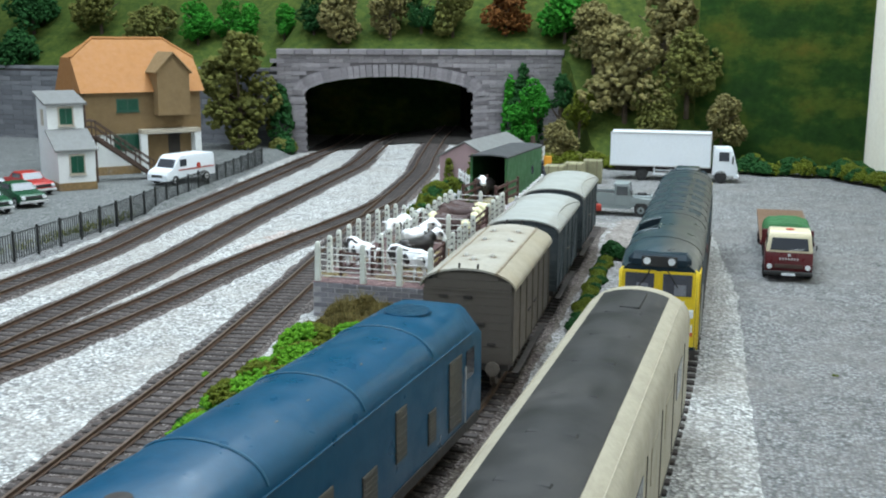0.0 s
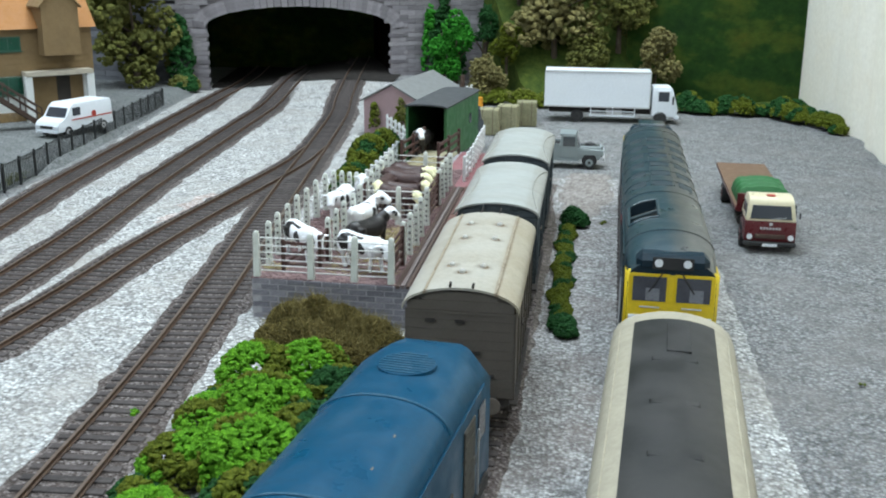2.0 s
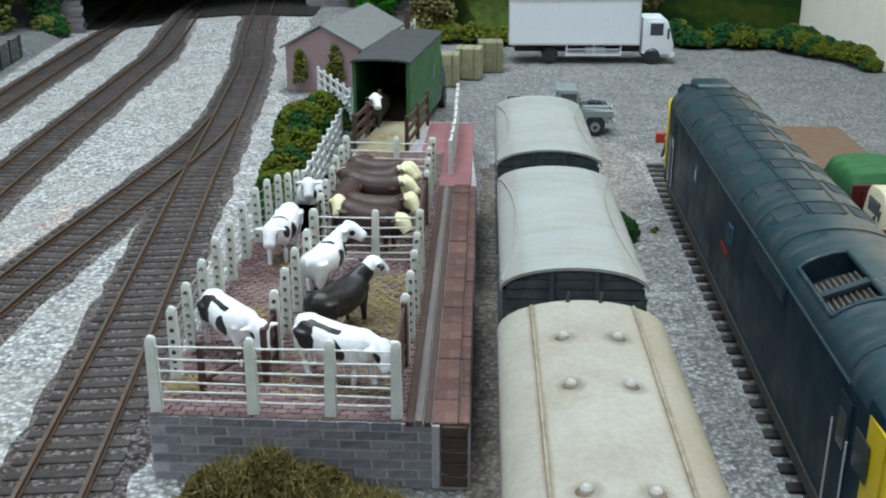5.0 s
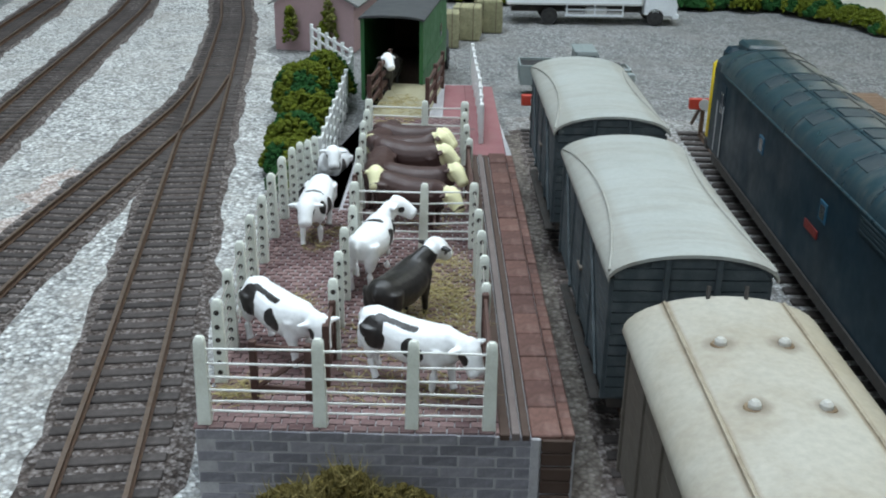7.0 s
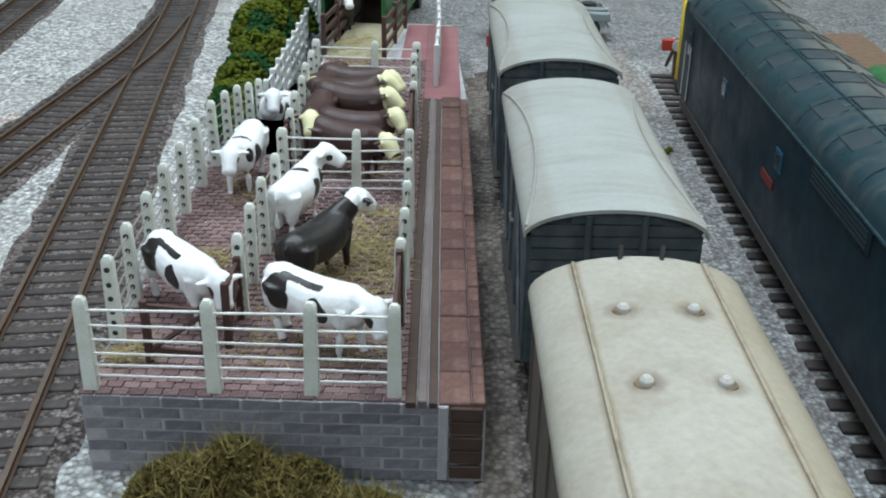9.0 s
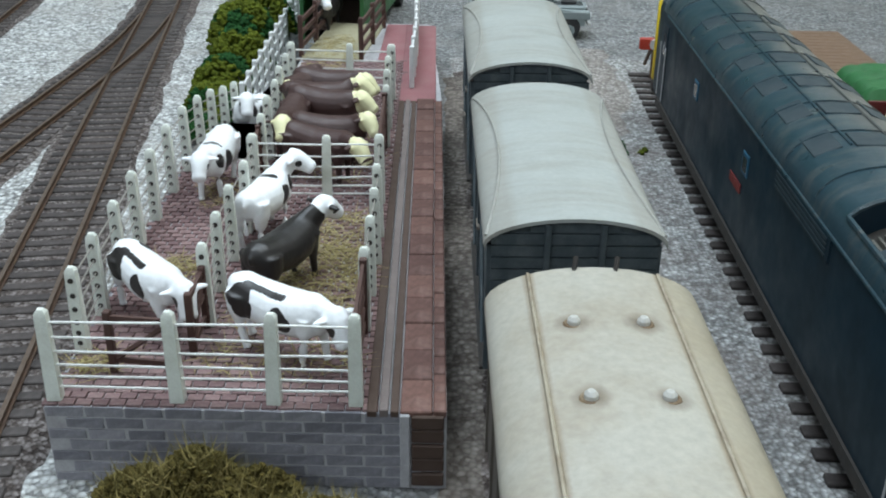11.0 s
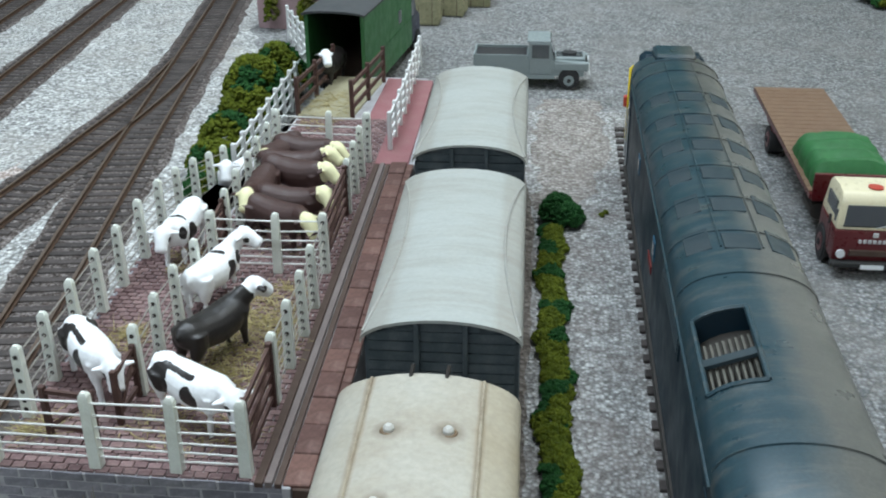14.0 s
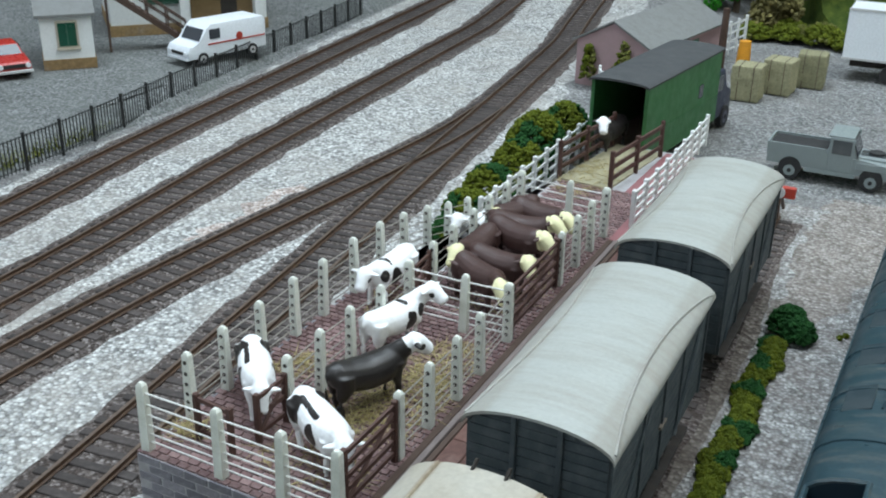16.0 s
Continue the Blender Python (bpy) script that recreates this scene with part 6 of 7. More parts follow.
def cow(x, y, rz, scheme, label, poll, muzzle, z=0.0, pitch=0.0, step=0.0, size=1.0):
    """A standing figure, local +y forward; poll and muzzle are where its head is held in the place."""
    m = world_pose(x, y, z, rz, pitch)
    inv = m.inverted()

    def local(p):
        return inv @ (Vector((p[0], p[1], p[2] + Z0)) * S) / S / size

    top, nose = local(poll), local(muzzle)
    along = (nose - top).normalized()
    side = along.cross(Vector((0, 0, 1))).normalized()
    bm = bmesh.new()
    rings = []
    for yy, hw, hi, lo in ((-1.05, 0.10, 1.14, 0.92), (-0.98, 0.23, 1.22, 0.74), (-0.80, 0.32, 1.26, 0.60), (-0.50, 0.36, 1.21, 0.50), (-0.10, 0.40, 1.18, 0.43), (0.30, 0.38, 1.20, 0.45), (0.56, 0.32, 1.24, 0.52), (0.76, 0.24, 1.19, 0.60), (0.88, 0.13, 1.08, 0.72)):
        ring = []
        for k in range(16):
            a = 2 * math.pi * k / 16
            c, sn = math.cos(a), math.sin(a)
            ring.append((hw * math.copysign(abs(c) ** 0.85, c), yy, (hi + lo) / 2 + (hi - lo) / 2 * sn))
        rings.append(ring)
    loft(bm, rings)
    chest = Vector((0, 0.50, 0.93))
    nape = top - Vector((0, 0, 0.10)) - 0.05 * along
    mid = (chest + nape) / 2 + Vector((0, 0, 0.02))
    sweep(bm, [(chest, 0.26, 0.31), (chest.lerp(mid, 0.6), 0.22, 0.27), (mid, 0.195, 0.25), (nape, 0.16, 0.20)])
    sweep(bm, [(top + along * s, w, h) for s, w, h in ((-0.12, 0.12, 0.13), (-0.04, 0.19, 0.18), (0.10, 0.215, 0.21), (0.26, 0.18, 0.195), (0.38, 0.155, 0.165), (0.48, 0.165, 0.15), (0.54, 0.12, 0.10))])
    for sg in (-1, 1):
        e = top + side * sg * 0.13 + along * 0.02
        sweep(bm, [(e, 0.06, 0.05), (e + side * sg * 0.14, 0.085, 0.05), (e + side * sg * 0.28 - Vector((0, 0, 0.01)), 0.04, 0.03)], 8)
        o = step * sg
        sweep(bm, [((sg * 0.20, -0.72, 1.02), 0.20, 0.26), ((sg * 0.22, -0.76, 0.72), 0.17, 0.22), ((sg * 0.20, -0.84 - o * 0.5, 0.45), 0.085, 0.11), ((sg * 0.19, -0.86 - o * 0.8, 0.32), 0.07, 0.075), ((sg * 0.19, -0.80 - o, 0.09), 0.065, 0.065), ((sg * 0.19, -0.78 - o, 0.0), 0.085, 0.09)], 10)
        sweep(bm, [((sg * 0.20, 0.50, 0.92), 0.15, 0.22), ((sg * 0.21, 0.52, 0.62), 0.12, 0.15), ((sg * 0.19, 0.54 + o * 0.6, 0.38), 0.075, 0.085), ((sg * 0.19, 0.54 + o, 0.09), 0.06, 0.06), ((sg * 0.19, 0.56 + o, 0.0), 0.08, 0.085)], 10)
    sweep(bm, [((0, -1.0, 1.18), 0.045, 0.045), ((0.02, -1.10, 1.05), 0.042, 0.042), ((0.03, -1.13, 0.72), 0.035, 0.035), ((0.03, -1.10, 0.42), 0.055, 0.055)], 8)
    face = top + along * 0.20
    eyes = [(tuple(top + along * 0.20 + side * sg * 0.17), 0.10) for sg in (-1, 1)]
    if scheme == "patched":
        spots = list(eyes) + [((0.14 + 0.006 * k, -0.62 + 0.08 * k, 1.16), 0.072) for k in range(10)]
        for sg in (-1, 1):
            spots += [((sg * 0.31, -0.66, 1.02), 0.22), ((sg * 0.33, -0.58, 0.84), 0.20), ((sg * 0.39, 0.12, 0.86), 0.18), ((sg * 0.39, 0.22, 0.78), 0.15)]
        base, layers = FIG_WHITE, [(FIG_BLACK, spots)]
    elif scheme == "banded":
        spots = [(p, 0.075) for p, _ in eyes]
        for sg in (-1, 1):
            spots += [((sg * 0.062 * k, 0.20 + 0.01 * k, 1.17 - 0.011 * k * k), 0.085) for k in range(7)]
            spots += [((sg * 0.38, 0.18, 0.74), 0.20), ((sg * 0.38, 0.20, 0.90), 0.15), ((sg * 0.29, 0.60, 0.92), 0.15)]
        base, layers = FIG_WHITE, [(FIG_BLACK, spots)]
    elif scheme == "black":
        base, layers = FIG_BLACK, [(FIG_WHITE, [(tuple(face), 0.30), (tuple(top), 0.22), (tuple(nose), 0.22)]), (FIG_BLACK, [(p, 0.075) for p, _ in eyes])]
    else:
        base, layers = FIG_BROWN, [(FIG_CREAM, [(tuple(face), 0.29), (tuple(top), 0.20), (tuple(nose), 0.22)])]
    paint = patched_paint("figure_" + scheme, base, [(c, [(tuple(Vector(p) * size), r * size) for p, r in sp]) for c, sp in layers], 0.50 if scheme == "brown" else 0.36)
    bmesh.ops.scale(bm, vec=(size,) * 3, verts=bm.verts)
    ob = thing("cattle_figure", x, y, z, rz, label, "cattle figure", "cattle figures in the pens", bm=bm, mat=paint)
    ob.matrix_world = m
    skin = ob.modifiers.new("skin", "REMESH")
    skin.mode, skin.voxel_size, skin.use_smooth_shade = "VOXEL", 0.034 * S, True
    soft = ob.modifiers.new("soft", "SMOOTH")
    soft.factor, soft.iterations = 0.5, 2
    return ob


cow(-3.74, 2.45, -136, "patched", "white and black cattle figure in the race", (-2.98, 1.66, 1.06), (-2.83, 1.38, 0.45), step=0.08)
cow(-1.27, 1.40, -119, "patched", "white and black cattle figure at the pen front", (-0.38, 0.80, 1.10), (-0.17, 0.55, 0.58), step=-0.10, size=1.03)
cow(-1.62, 3.72, -25, "black", "black cattle figure with white head on straw", (-1.03, 4.52, 1.36), (-0.74, 4.90, 0.98), step=0.06, size=1.02)
cow(-2.40, 6.08, -13, "banded", "white cattle figure with black bands", (-1.98, 7.00, 1.34), (-1.52, 6.98, 1.06), step=-0.08)
cow(-3.93, 8.32, 177, "banded", "white cattle figure walking up the race", (-3.99, 7.28, 1.16), (-3.97, 6.80, 0.60), step=0.10)
cow(-4.18, 13.45, 172, "banded", "white cattle figure entering the race", (-3.98, 12.34, 0.86), (-3.92, 11.95, 0.42), z=-0.76, pitch=12)
cow(-2.62, 10.75, 178, "brown", "brown cattle figure with cream head facing the dock end", (-2.60, 9.62, 1.20), (-2.58, 9.18, 0.82))
cow(-1.62, 9.15, -116, "brown", "brown cattle figure with lowered cream head by gate", (-0.75, 8.42, 1.10), (-0.45, 8.15, 0.62))
cow(-1.52, 10.15, -98, "brown", "brown cattle figure with cream face crowded in pen", (-0.66, 9.90, 1.22), (-0.40, 9.62, 0.86), size=0.97)
cow(-1.80, 11.90, -108, "brown", "brown cattle figure with cream face beside the rails", (-0.98, 11.65, 1.16), (-0.58, 11.52, 0.80), size=1.05)
cow(-2.00, 12.62, -86, "brown", "brown cattle figure with cream face in rear pen", (-1.12, 12.66, 1.24), (-0.72, 12.60, 0.92), size=1.02)
cow(-1.93, 13.78, -102, "brown", "brown cattle figure standing among the brown herd", (-1.02, 13.42, 1.10), (-0.66, 13.28, 0.72))
cow(-2.78, 13.55, 158, "brown", "brown cattle figure by the rear fence", (-2.95, 12.75, 1.05), (-2.85, 12.45, 0.62), size=0.98)
cow(-3.25, 23.35, 172, "black", "black cattle figure with white head in the horsebox", (-3.20, 22.40, 1.30), (-3.02, 22.02, 0.90), z=-0.17, size=1.02)

# ---- road vehicles: local front at y = 0, rear at y = L, z 0 on the road ----
ROAD = -1.42


def wheel(parent, x, y, r, w=0.22, hub=SILVER):
    s = 1 if x > 0 else -1
    t = part("wheel", rd((x - w / 2, y, r), (x + w / 2, y, r), r, seg=20), TYRE, parent, smooth=True)
    part("rim", rd((x + s * w * 0.3, y, r), (x + s * (w / 2 + 0.012), y, r), r * 0.58, seg=16), hub, t)
    part("hub", rd((x + s * (w / 2), y, r), (x + s * (w / 2 + 0.04), y, r), r * 0.22, seg=10), TYRE, t)


MAROON = painted("maroon_paint", (0.105, 0.010, 0.013), 0.3, (0.10, 0.03, 0.03), 0.2, 3.0)
CREAM = painted("cream_paint", (0.76, 0.68, 0.47), 0.3, (0.55, 0.48, 0.34), 0.2, 3.0)
TARP = painted("green_tarpaulin", (0.020, 0.135, 0.035), 0.65, (0.03, 0.08, 0.03), 0.5, 2.0)
BEDBROWN = painted("brown_flatbed", (0.18, 0.105, 0.062), 0.6, (0.25, 0.17, 0.11), 0.4, 2.0)
BOXWHITE = painted("box_white", (0.80, 0.84, 0.88), 0.35, (0.7, 0.72, 0.72), 0.15, 1.0)
LRGREY = painted("landrover_grey", (0.25, 0.29, 0.29), 0.4, (0.18, 0.2, 0.2), 0.25, 3.0)
VANGREEN = painted("horsebox_green", (0.030, 0.135, 0.040), 0.5, (0.05, 0.10, 0.04), 0.4, 1.0)
ROOFGREY = painted("dark_roof_felt", (0.052, 0.055, 0.058), 0.75, (0.10, 0.10, 0.10), 0.5, 1.2)
NAVY = painted("navy_paint", (0.016, 0.022, 0.055), 0.4)
REDCAR = painted("red_car_paint", (0.42, 0.028, 0.022), 0.28, (0.25, 0.03, 0.02), 0.2, 3.0)
GREENCAR = painted("green_car_paint", (0.010, 0.075, 0.032), 0.28, (0.01, 0.04, 0.02), 0.2, 3.0)
SILVERCAR = painted("silver_car_paint", (0.40, 0.43, 0.45), 0.3, (0.3, 0.32, 0.33), 0.2, 3.0)


def box_truck(x, y, rz):
    v = thing("box_lorry", x, y, ROAD, rz, "white box-bodied lorry parked in the yard", "lorry")
    part("cab", prism([(0.05, 0.55), (0.0, 1.15), (0.12, 1.55), (0.42, 2.55), (0.62, 2.68), (1.85, 2.68), (1.9, 0.6)], -1.15, 1.15, 0.05, 0.06), BOXWHITE, v, "white tilt cab", smooth=True)
    part("windscreen", prism([(0.13, 1.62), (0.10, 1.66), (0.36, 2.5), (0.40, 2.5)], -0.98, 0.98, 0.0, 0.05), GLASS, v)
    part("grille", bx(-0.75, 0.75, -0.03, 0.1, 0.85, 1.12), BLACKPAINT, v)
    part("bumper", bx(-1.15, 1.15, -0.1, 0.25, 0.38, 0.66, bevel=0.04), BOXWHITE, v)
    for s in (-1, 1):
        d = part("door", bx(s * 1.125 - 0.025, s * 1.125 + 0.03, 0.55, 1.55, 0.75, 2.5, bevel=0.015), BOXWHITE, v)
        part("window", bx(s * 1.14 - 0.02, s * 1.14 + 0.03, 0.66, 1.42, 1.68, 2.38), GLASS, d)
        part("mirror", bx(s * 1.32 - 0.05, s * 1.32 + 0.05, 0.32, 0.44, 1.5, 2.1, bevel=0.02), BLACKPAINT, v)
        part("headlight", bx(s * 0.85 - 0.16, s * 0.85 + 0.16, -0.12, 0.0, 0.48, 0.62), LAMPWHITE, v)
        part("side_guard", bx(s * 1.08 - 0.03, s * 1.08 + 0.03, 3.1, 6.4, 0.46, 0.58), BOXWHITE, v)
        part("side_guard", bx(s * 1.08 - 0.03, s * 1.08 + 0.03, 3.1, 6.4, 0.80, 0.88), BOXWHITE, v)
        for yy in (3.1, 4.7, 6.3):
            part("guard_post", bx(s * 1.06 - 0.03, s * 1.06 + 0.03, yy - 0.04, yy + 0.04, 0.46, 1.15), BOXWHITE, v)
        part("fuel_tank", bx(s * 0.85 - 0.2, s * 0.85 + 0.2, 4.0, 5.2, 0.5, 0.95, bevel=0.05), SILVER, v)
        for yy in (1.25, 7.3):
            wheel(v, s * 1.0, yy, 0.47, 0.3, BLACKPAINT)
    part("chassis", bx(-0.45, 0.45, 0.6, 9.4, 0.62, 1.15), SOOT, v)
    b = part("box_body", bx(-1.24, 1.24, 2.05, 9.75, 1.16, 3.74, bevel=0.03), BOXWHITE, v, "plain white box body")
    for s in (-1, 1):
        part("edge_trim", bx(s * 1.24 - 0.03, s * 1.24 + 0.03, 2.03, 9.77, 3.66, 3.78), SILVER, b)
        part("edge_trim", bx(s * 1.24 - 0.03, s * 1.24 + 0.03, 2.03, 9.77, 1.12, 1.22), SILVER, b)
        part("edge_trim", bx(s * 1.24 - 0.03, s * 1.24 + 0.03, 2.02, 2.1, 1.2, 3.7), SILVER, b)
    part("edge_trim", bx(-1.24, 1.24, 2.02, 2.08, 3.68, 3.78), SILVER, b)


box_truck(11.75, 46.1, 91.5)
# front faces +x: local -y points along +x


CLEARISH = painted("hazy_window", (0.085, 0.095, 0.10), 0.12, (0.2, 0.2, 0.2), 0.3, 3.0)


def pickup(x, y, rz):
    v = thing("pickup", x, y, ROAD, rz, "light grey open-backed off-road pickup in the yard", "pickup truck")
    part("body", prism([(0.25, 0.55), (0.22, 1.12), (1.5, 1.18), (1.5, 1.22), (2.55, 1.22), (2.55, 1.3), (4.75, 1.3), (4.78, 0.6)], -0.80, 0.80, 0.03), LRGREY, v, smooth=True)
    part("bonnet", bx(-0.52, 0.52, 0.2, 1.5, 1.1, 1.27, bevel=0.05), LRGREY, v)
    part("spare_wheel", rd((0, 0.85, 1.26), (0, 0.85, 1.38), 0.30, seg=18), TYRE, v)
    for s in (-1, 1):
        part("front_wing", bx(s * 0.68 - 0.14, s * 0.68 + 0.14, 0.05, 1.5, 0.78, 1.14, bevel=0.05), LRGREY, v)
        d = part("door", bx(s * 0.80 - 0.02, s * 0.80 + 0.025, 1.6, 2.5, 0.62, 1.95, bevel=0.02), LRGREY, v)
        part("window", bx(s * 0.81 - 0.02, s * 0.81 + 0.025, 1.7, 2.4, 1.30, 1.85), CLEARISH, d)
        part("headlight", rd((s * 0.6, 0.02, 0.95), (s * 0.6, 0.07, 0.95), 0.11, seg=12), LAMPWHITE, v)
        for yy in (0.85, 3.85):
            wheel(v, s * 0.72, yy, 0.38, 0.22, LRGREY)
        part("bed_side", bx(s * 0.77 - 0.035, s * 0.77 + 0.035, 2.6, 4.8, 1.0, 1.42), LRGREY, v)
    for s in (-1, 1):
        for yy in (0.85, 3.85):
            part("wheel_arch", rd((s * 0.70, yy, 0.50), (s * 0.815, yy, 0.50), 0.43, seg=18), TYRE, v)
        part("window_frame", bx(s * 0.80 - 0.02, s * 0.80 + 0.02, 2.0, 2.06, 1.28, 1.88), LRGREY, v)
        part("sill_panel", bx(s * 0.81 - 0.02, s * 0.81 + 0.02, 1.45, 3.3, 0.44, 0.58), LRGREY, v)
    part("bonnet_recess", bx(-0.36, 0.36, 0.3, 1.4, 1.272, 1.29, bevel=0.005), CLEARISH, v)
    part("grille", bx(-0.42, 0.42, 0.1, 0.2, 0.66, 1.1), CLEARISH, v)
    part("cab", prism([(1.48, 1.2), (1.72, 1.95), (2.52, 1.95), (2.55, 1.2)], -0.78, 0.78, 0.03, 0.04), LRGREY, v)
    part("windscreen", prism([(1.46, 1.28), (1.43, 1.28), (1.66, 1.90), (1.69, 1.90)], -0.70, 0.70, 0.0, 0.03), GLASS, v)
    part("cab_roof", bx(-0.8, 0.8, 1.66, 2.6, 1.94, 2.03, bevel=0.03), LRGREY, v)
    part("bed_floor", bx(-0.72, 0.72, 2.62, 4.72, 1.30, 1.33), TYRE, v, "dark bed floor")
    part("tailgate", bx(-0.75, 0.75, 4.74, 4.81, 0.95, 1.42), LRGREY, v)
    part("bumper", bx(-0.8, 0.8, -0.02, 0.1, 0.5, 0.64), SILVER, v)



pickup(6.7, 28.2, 90.5)


def flatbed(x, y, rz):
    v = thing("flatbed_lorry", x, y, ROAD, rz, "maroon and cream flatbed lorry with green sheeted load", "lorry")
    part("cab_lower", prism([(0.02, 0.42), (-0.03, 0.75), (0.03, 1.34), (1.72, 1.36), (1.75, 0.5)], -1.05, 1.05, 0.08), MAROON, v, "maroon lower cab", smooth=True)
    part("cab_upper", prism([(0.05, 1.32), (0.26, 2.10), (0.42, 2.27), (0.9, 2.32), (1.55, 2.27), (1.72, 2.08), (1.75, 1.32)], -1.04, 1.04, 0.09, 0.13), CREAM, v, "cream upper cab and roof", smooth=True)
    ws = part("windscreen", prism([(0.090, 1.47), (0.048, 1.47), (0.185, 1.98), (0.225, 1.98)], -0.84, 0.84, 0.0, 0.08), GLASS, v)
    part("surround", prism([(0.06, 1.43), (0.042, 1.43), (0.052, 1.47), (0.07, 1.47)], -0.86, 0.86), BLACKPAINT, ws)
    part("roof_badge", rd((0, 0.72, 2.30), (0, 0.72, 2.325), 0.20, seg=20), REDPAINT, v, "small red roof badge")
    for k in range(7):
        part("letter_bar", bx(-0.42 + 0.125 * k, -0.34 + 0.125 * k, -0.055, 0.0, 1.00, 1.09), SILVER, v, "plain pale bar on the cab front")
    part("badge", bx(-0.07, 0.07, -0.05, 0.02, 1.17, 1.30, bevel=0.02), SILVER, v)
    part("grille", bx(-0.62, 0.62, -0.07, 0.02, 0.62, 0.80, bevel=0.02), WOODDARK, v)
    part("bumper", bx(-1.08, 1.08, -0.16, 0.05, 0.30, 0.48, bevel=0.04), BLACKPAINT, v)
    part("plate_bar", bx(-0.30, 0.30, -0.19, -0.15, 0.30, 0.42), LAMPWHITE, v)
    for s in (-1, 1):
        part("headlight", rd((s * 0.84, -0.09, 0.68), (s * 0.84, 0.0, 0.68), 0.12, seg=14), LAMPWHITE, v)
        d = part("door", bx(s * 1.04 - 0.02, s * 1.04 + 0.025, 0.5, 1.42, 0.58, 1.33, bevel=0.015), MAROON, v)
        part("window", bx(s * 0.985 - 0.02, s * 0.985 + 0.045, 0.46, 1.36, 1.44, 1.98), GLASS, d)
        part("quarter_window", bx(s * 1.0 - 0.02, s * 1.0 + 0.03, 0.26, 0.40, 1.44, 1.80), GLASS, v)
        part("mirror", bx(s * 1.18 - 0.03, s * 1.18 + 0.03, 0.2, 0.26, 1.45, 1.70), BLACKPAINT, v)
        part("wiper", rd((s * 0.12 + 0.1, 0.015, 1.43), (s * 0.12 + 0.5, 0.04, 1.52), 0.012, seg=4), SILVER, v)
        part("wheel_arch", rd((s * 1.0, 1.15, 0.46), (s * 1.065, 1.15, 0.46), 0.54, seg=20), BLACKPAINT, v)
        wheel(v, s * 0.98, 1.15, 0.46, 0.24, MAROON)
        wheel(v, s * 0.92, 9.3, 0.48, 0.5, MAROON)
    part("chassis", bx(-0.45, 0.45, 0.8, 12.0, 0.6, 0.95), SOOT, v)
    part("mudguard", bx(-1.12, 1.12, 8.6, 10.0, 0.92, 1.05), MAROON, v)
    part("fuel_tank", rd((-0.85, 2.6, 0.72), (-0.85, 3.7, 0.72), 0.26, seg=14), SOOT, v)
    part("headboard", bx(-1.18, 1.18, 2.35, 2.47, 1.15, 1.98, bevel=0.02), MAROON, v, "maroon headboard")
    part("bed_frame", bx(-1.24, 1.24, 2.4, 12.5, 1.20, 1.34), MAROON, v)
    for k in range(24):
        yy = 2.55 + k * 0.412
        part("plank", bx(-1.24, 1.24, yy, yy + 0.385, 1.34, 1.39), BEDBROWN, v)
    return v


flatbed(13.80, 11.45, -0.5)
bm = bmesh.new()
rings = []
for i in range(41):
    t = i / 40
    yy = 0.1 + 3.2 * t
    bulge = abs(math.sin(math.pi * (t * 4 + 0.08))) ** 0.45
    ring = []
    for k in range(25):
        a = math.pi * k / 24
        c, sn = math.cos(a), math.sin(a)
        lump = abs(math.sin(2.5 * math.pi * (c + 1) * 0.5 + 0.3)) ** 0.5
        hh = (0.60 + 0.13 * bulge + 0.10 * lump + 0.04 * noise.noise((c * 2, yy * 2, 1))) * min(1.0, 0.35 + 7 * t, 0.35 + 5 * (1 - t))
        ring.append((1.12 * math.copysign(abs(c) ** 0.55, c) * (0.97 + 0.04 * bulge), yy, hh * sn ** 0.55))
    rings.append(ring)
loft(bm, rings)
thing("tarpaulin_load", 13.84, 14.0, ROAD + 1.39, -0.5, "green tarpaulin over bundles on the flatbed", "tarpaulin", bm=bm, mat=TARP, smooth=True)


